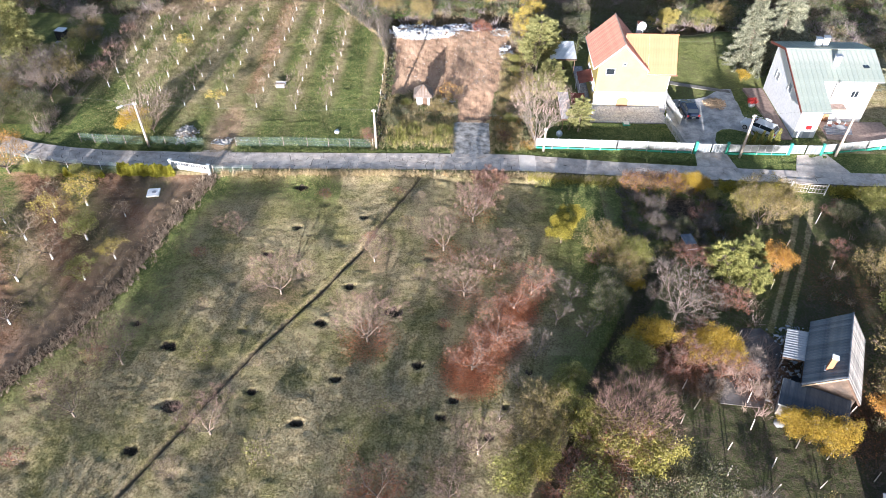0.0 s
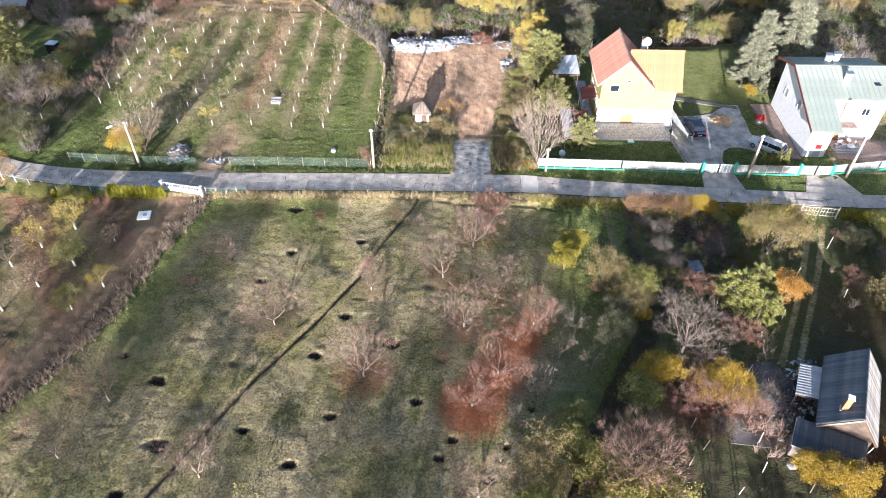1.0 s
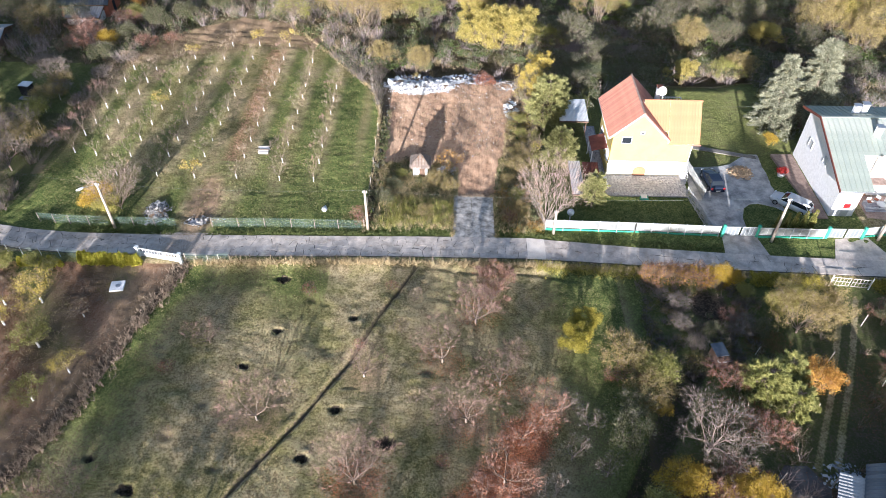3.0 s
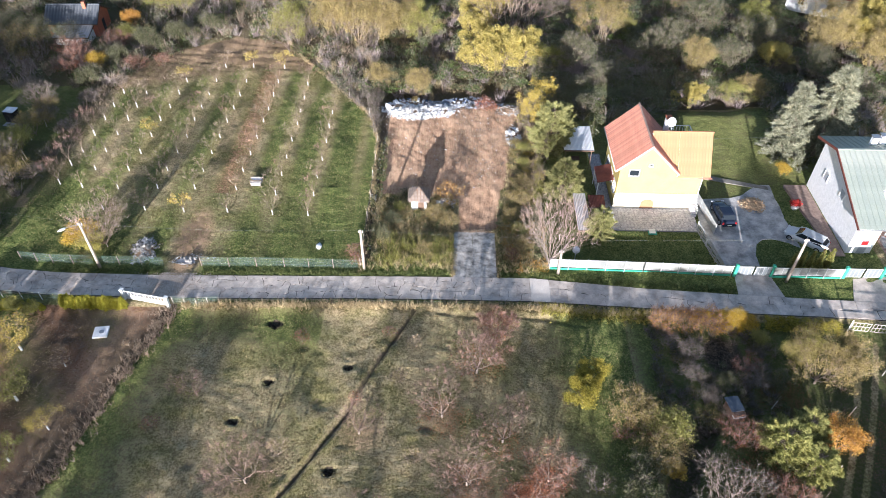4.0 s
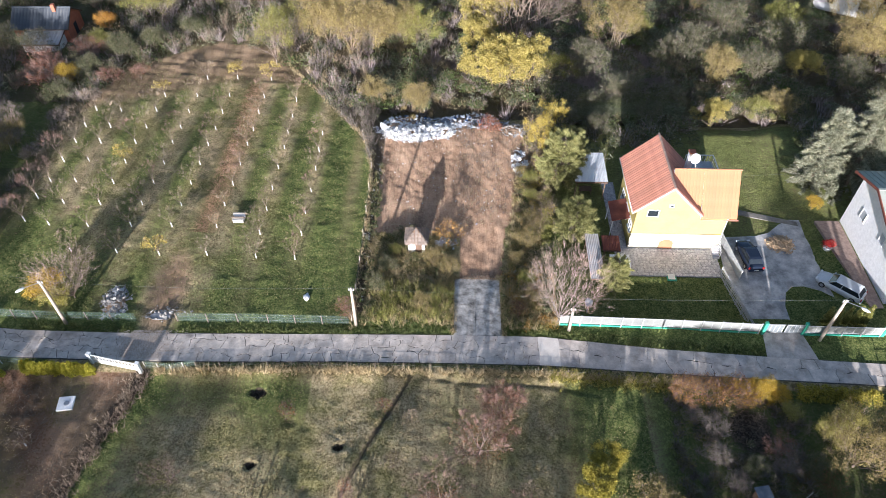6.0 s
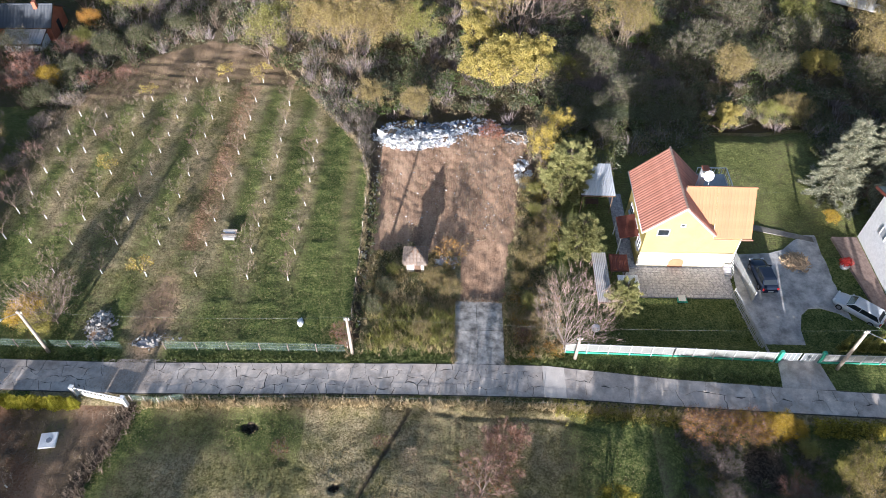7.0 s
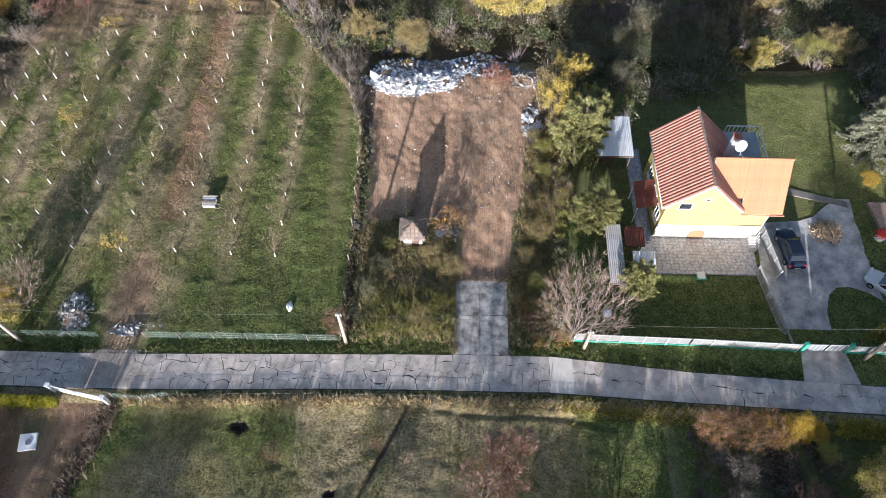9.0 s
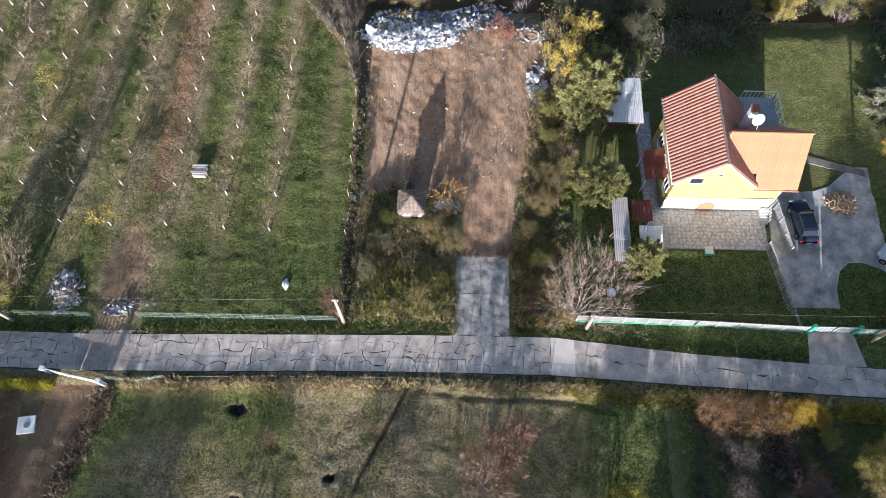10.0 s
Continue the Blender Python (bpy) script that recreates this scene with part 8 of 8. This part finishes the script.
y = np.array([road_edge(a)[0] for a in x]) - np.abs(rng.normal(1.0, 0.4, len(x))) - 0.15
thicket("weeds", rng, x, y, 0.45, 12, "leaf_mellow", "yellow green tall grass along the lane", 0.03, 0.5)
x = rng.uniform(-40, 29, 1500)
y = np.array([road_edge(a)[1] for a in x]) + np.abs(rng.normal(0.4, 0.35, len(x))) + 0.08
k = ~((x > 0) & (x < 5.2)) & ~((x > -29.5) & (x < -25.5))
thicket("weeds", rng, x[k], y[k], 0.3, 10, "grass_green", "green grass verge of the lane", 0.03, 0.6)
# ragged dry growth along the western field edge and the orchard's eastern edge
t = rng.random(900)
ex, ey = np.interp(t, np.linspace(0, 1, 6), [p[0] for p in EDGE_WEST]), np.interp(t, np.linspace(0, 1, 6), [p[1] for p in EDGE_WEST])
thicket("weeds", rng, ex + rng.normal(-0.3, 0.45, 900), ey + rng.normal(0, 0.3, 900), 0.75, 9, "twig_tan", "dry brown weeds along a field edge", 0.022)
t = rng.random(800)
k = [p for p in ORCHARD[:9]]
ex, ey = np.interp(t, np.linspace(0, 1, 9), [p[0] for p in k]), np.interp(t, np.linspace(0, 1, 9), [p[1] for p in k])
thicket("weeds", rng, ex + rng.normal(0.1, 0.15, 800), ey + rng.normal(0, 0.15, 800), 0.45, 7, "straw", "pale dry grass along an orchard edge", 0.02, 0.6)

# grass
def turf(name, n, x0, x1, y0, y1, keep, h, material, label, width=0.03, spread=0.7):
    x, y = scatter(rng, n, x0, x1, y0, y1, keep)
    return thicket(name, rng, x, y, h, 3, material, label, width, spread, "grass")


def in_field(x, y):
    return (x > np.interp(y, [-44, -35, -28.8, -22.5, -13.3, -5.6], [-43, -37.1, -33.5, -31.1, -28.9, -26.6])) & (polyline_distance(x, y, TRENCH) > 0.5) & (x < 17)


turf("grass", 52000, -44, 17, -50, -5.2, in_field, 0.085, "grass_dry", "dry olive meadow grass of a field")
turf("grass", 14000, -44, 17, -50, -5.2, in_field, 0.085, "grass_green", "green meadow grass of a field")
turf("grass", 24000, -48, -9.5, 0.4, 42, lambda x, y: inside(x, y, ORCHARD), 0.085, "grass_green", "green orchard grass")
turf("grass", 24000, -48, -9.5, 0.4, 46, lambda x, y: inside(x, y, ORCHARD), 0.085, "grass_dry", "dry orchard grass")


def in_lawn(x, y):
    path = inside(x, y, DRIVE) | ((x > 18.2) & (x < 28.6) & (y > 8.0) & (y < 20)) | ((x > 17.2) & (x < 19) & (y > 7)) | ((x > 39.5) & (y < 16.5) & (y > 2.5))
    return ~path


turf("grass", 20000, 10.8, 44, 1.0, 34, in_lawn, 0.04, "grass_green", "short garden lawn", 0.025)

# fallen leaves
def fallen(x0, y0, r, n, material, label):
    a, d = rng.uniform(0, 2 * np.pi, n), r * np.sqrt(rng.random(n)) * rng.uniform(0.6, 1.15, n)
    x, y = x0 + d * np.cos(a), y0 + d * np.sin(a)
    c = np.stack([x, y, ground_z(x, y) + 0.05], 1)
    v, f = leaf_cloud(rng, c, 1, 0.02, 0.06, 0.9)
    v[:, 2] = np.repeat(c[:, 2], 4) + rng.uniform(0, 0.04, len(v))
    return v, f


def leaf_carpet(spots, material, label):
    vs, fs, o = [], [], 0
    for x0, y0, r, n in spots:
        v, f = fallen(x0, y0, r, n, material, label)
        vs.append(v)
        fs.append(f + o)
        o += len(v)
    return stuff("fallen_leaves", np.concatenate(vs), np.concatenate(fs), material, label, "leaves")


leaf_carpet([(2.5, -31.9, 3.0, 9000), (3.8, -29.6, 2.2, 3200), (5.0, -28.0, 2.3, 3600), (6.8, -24.8, 2.2, 4800), (8.2, -22.6, 1.8, 1800), (-6.9, -28.8, 2.8, 2200), (-4.6, -43.8, 2.4, 2600), (1.8, -23.1, 2.6, 900), (-0.3, -16.9, 2.4, 700), (2.9, -11.0, 2.6, 900), (4.8, -19.2, 2.2, 600)], "leaf_rust", "carpet of russet fallen leaves")
leaf_carpet([(27.5, -31.0, 4.0, 6500), (21.5, -29.5, 4.0, 7500), (39.0, -20.0, 5.0, 5000), (36.0, -34.0, 4.0, 3000), (25.5, -22.0, 3.0, 3000), (29.5, -14.0, 2.6, 2600), (33.0, -37.0, 3.5, 2500)], "leaf_brown", "scattered brown fallen leaves")

leaf_carpet([(-39.4, -11.0, 3.0, 1500), (-41.7, -14.0, 3.0, 1500), (-37.5, -16.5, 2.6, 1200), (-45.0, -18.0, 4.0, 1500), (-34.0, -16.0, 3.0, 900), (-36.0, -24.0, 4.0, 900)], "leaf_tan", "scattered tan fallen leaves on dug soil")


def lying_straw(n, x0, x1, y0, y1, keep, length, material, label):
    x, y = scatter(rng, n, x0, x1, y0, y1, keep)
    a = rng.normal(1.2, 0.9, len(x))
    d = np.stack([np.cos(a), np.sin(a), np.zeros(len(x))], 1) * length * rng.uniform(0.3, 1.3, (len(x), 1))
    p = np.stack([x, y, ground_z(x, y) + 0.03], 1)
    q = p + d
    q[:, 2] = ground_z(q[:, 0], q[:, 1]) + rng.uniform(0.03, 0.12, len(x))
    s = np.stack([-np.sin(a), np.cos(a), np.zeros(len(x))], 1) * 0.02
    v = np.stack([p - s, p + s, q], 1).reshape(-1, 3)
    return stuff("dry_stalks", v, np.arange(len(v)).reshape(-1, 3), material, label, "stalks")


lying_straw(1500, -8.5, 9.0, 13, 33, lambda x, y: inside(x, y, PLOT), 0.8, "straw", "dry stalks lying on bare soil")
lying_straw(900, 0.5, 8.5, 16, 32, lambda x, y: inside(x, y, PLOT), 0.9, "twig_grey", "dark stalks pressed into bare soil")
lying_straw(1500, -46, -27, -38, -6, lambda x, y: x < np.interp(y, [-44, -35, -28.8, -22.5, -13.3, -5.6], [-43, -37.1, -33.5, -31.1, -28.9, -26.6]), 0.6, "twig_tan", "dry stalks lying on dug soil")

# mud carried over the lane between the orchard's gap and the white gate
def carried_mud():
    n = 7500
    y = rng.uniform(-3.9, 0.9, n)
    x = np.where(rng.random(n) < 0.55, rng.choice([-28.9, -26.9], n) + rng.normal(0, 0.42, n), -27.9 + rng.normal(0, 1.7, n)) + 0.22 * (y + 1.5)
    on = (y > np.interp(x, *ROAD_S)) & (y < np.interp(x, *ROAD_N) + 0.3)
    c = np.stack([x[on], y[on], np.full(on.sum(), 0.09)], 1)
    v, f = leaf_cloud(rng, c, 1, 0.02, 0.075, 0.9)
    v[:, 2] = 0.087 + rng.uniform(0, 0.012, len(v))
    return stuff("mud", v, f, "mud", "dried brown mud trodden over a concrete lane", "mud")


carried_mud()

# ---------------- paving pieces, last ----------------
def road_slabs():
    """Broken concrete slabs of the lane: crazed into small pieces in the west, long slabs about one wandering crack in the east."""
    r = np.random.default_rng(9)
    SEAMS = {"west": (0.0, 0.27, 0.52, 0.77, 1.0), "east": (0.0, 0.52, 1.0)}

    def seam(x, k, part_of):
        base = SEAMS[part_of][k]
        if base in (0.0, 1.0):
            return base
        return base + 0.07 * math.sin(x * 0.55 + k * 2.0) + 0.05 * math.sin(x * 1.7 + k) + 0.03 * math.sin(x * 4.1 + k * 3)

    def place(x, f):
        s, n = road_edge(x)
        inner = min(1.0, min(f, 1 - f) / 0.12)
        wob = noise.noise_vector(Vector((x * 1.2, f * 3.0, 3.0))) * 0.34 + noise.noise_vector(Vector((x * 4.5, f * 13.0, 9.0))) * 0.11
        return np.array([x + wob.x * 0.8, s + (n - s) * f + wob.y * inner])

    def lay(pts, gap, material, rise):
        cen = sum(pts) / len(pts)
        poly = [tuple(p + (cen - p) / (np.linalg.norm(cen - p) + 1e-9) * gap - cen) for p in pts]
        ob = new("slab", mesh_of(prism(poly, 0.0, rise), M[material], "slab"))
        ob.parent = ROAD
        ob.location = (cen[0], cen[1], 0.0)

    for zone, start, stop, shortest, longest in (("west", -54.0, 8.3, 0.6, 2.3), ("east", 10.1, 57.0, 1.3, 4.6)):
        for row in range(len(SEAMS[zone]) - 1):
            x, sl = start, 0.0
            while x < stop:
                x1 = x + r.uniform(shortest, longest)
                if x1 > stop - 0.5:
                    x1 = stop
                nsl = 0.0 if x1 == stop else r.uniform(-0.5, 0.5)
                bottom = [place(q, seam(q, row, zone)) for q in np.linspace(x - sl / 2, x1 - nsl / 2, 6)]
                top = [place(q, seam(q, row + 1, zone)) for q in np.linspace(x1 + nsl / 2, x + sl / 2, 6)]
                lo, hi = seam(x1, row, zone), seam(x1, row + 1, zone)
                right = [place(x1 + nsl * (t - 0.5), lo + (hi - lo) * t) for t in (0.33, 0.67)]
                lo, hi = seam(x, row, zone), seam(x, row + 1, zone)
                left = [place(x + sl * (0.5 - t), hi + (lo - hi) * t) for t in (0.33, 0.67)]
                lay(bottom + right + top + left, r.choice([0.008, 0.014, 0.02, 0.03, 0.046]), "concrete", 0.065 + r.uniform(0, 0.02))
                x, sl = x1, nsl
    lay([np.array([q, road_edge(q)[0]]) for q in np.linspace(8.25, 10.15, 4)] + [np.array([q, road_edge(q)[1]]) for q in np.linspace(10.15, 8.25, 4)], 0.0, "concrete_new", 0.09)


road_slabs()


def entrance_slabs():
    base = [o for o in scene.collection.objects if o.name == "pavement"][0]
    r = np.random.default_rng(10)
    xs, ys = [0.45, 2.5, 4.95], [-0.6, 3.1, 6.6]
    for i in range(2):
        for j in range(2):
            w, d = xs[i + 1] - xs[i] - 0.012, ys[j + 1] - ys[j] - 0.012
            cx, cy = (xs[i] + xs[i + 1]) / 2, (ys[j] + ys[j + 1]) / 2
            pts = [(-w / 2, -d / 2), (0, -d / 2 + r.uniform(0, 0.05)), (w / 2, -d / 2), (w / 2 - r.uniform(0, 0.05), 0), (w / 2, d / 2), (0, d / 2 - r.uniform(0, 0.06)), (-w / 2, d / 2)]
            ob = new("slab", mesh_of(prism(pts, -0.3, 0.03), M["entrance"], "slab"))
            ob.parent = base
            za, zb = (0.03 - 0.4 * float(step(q, 1.5, 9.0)) for q in (ys[j], ys[j + 1]))
            gz = (za + zb) / 2
            ob.location = (cx, cy, gz)
            ob.rotation_euler = (math.atan2(zb - za, ys[j + 1] - ys[j]), 0, 0)


entrance_slabs()


def stone_terrace(name, x0, x1, y0, y1, z, size, label, seed):
    """Irregular flagstones on a bed."""
    bed = tagged(part(name, prism([(x0, y0), (x1, y0), (x1, y1), (x0, y1)], z - 0.4, z), M["bed"]), label, "pavement", kind="structure")
    r = np.random.default_rng(seed)
    shapes = []
    for i in range(6):
        k = int(r.integers(5, 8))
        a = np.linspace(0, 2 * math.pi, k, endpoint=False) + r.uniform(-0.4, 0.4, k)
        shapes.append(mesh_of(prism([(math.cos(t) * size * 0.55 * r.uniform(0.7, 1.15), math.sin(t) * size * 0.55 * r.uniform(0.7, 1.15)) for t in a], 0, 0.03), M["stone"], "flagstone"))
    n = 0
    yy = y0 + size / 2
    row = 0
    while yy < y1 - size * 0.3 and n < 300:
        xx = x0 + size * (0.5 if row % 2 else 0.8)
        while xx < x1 - size * 0.3 and n < 300:
            ob = new("flagstone", shapes[int(r.integers(0, 6))])
            ob.parent = bed
            ob.matrix_basis = pose(xx + r.uniform(-0.05, 0.05), yy + r.uniform(-0.05, 0.05), z + r.uniform(0.0, 0.012), 0, 0, r.uniform(0, 360))
            xx += size
            n += 1
        yy += size * 0.88
        row += 1


stone_terrace("pavement", 18.4, 27.9, 8.1, 12.1, -0.88, 0.38, "grey crazy paved terrace before a yellow house", 3)
stone_terrace("pavement", 17.3, 18.7, 8.1, 22.5, -0.9, 0.40, "grey crazy paved path along a yellow house", 4)
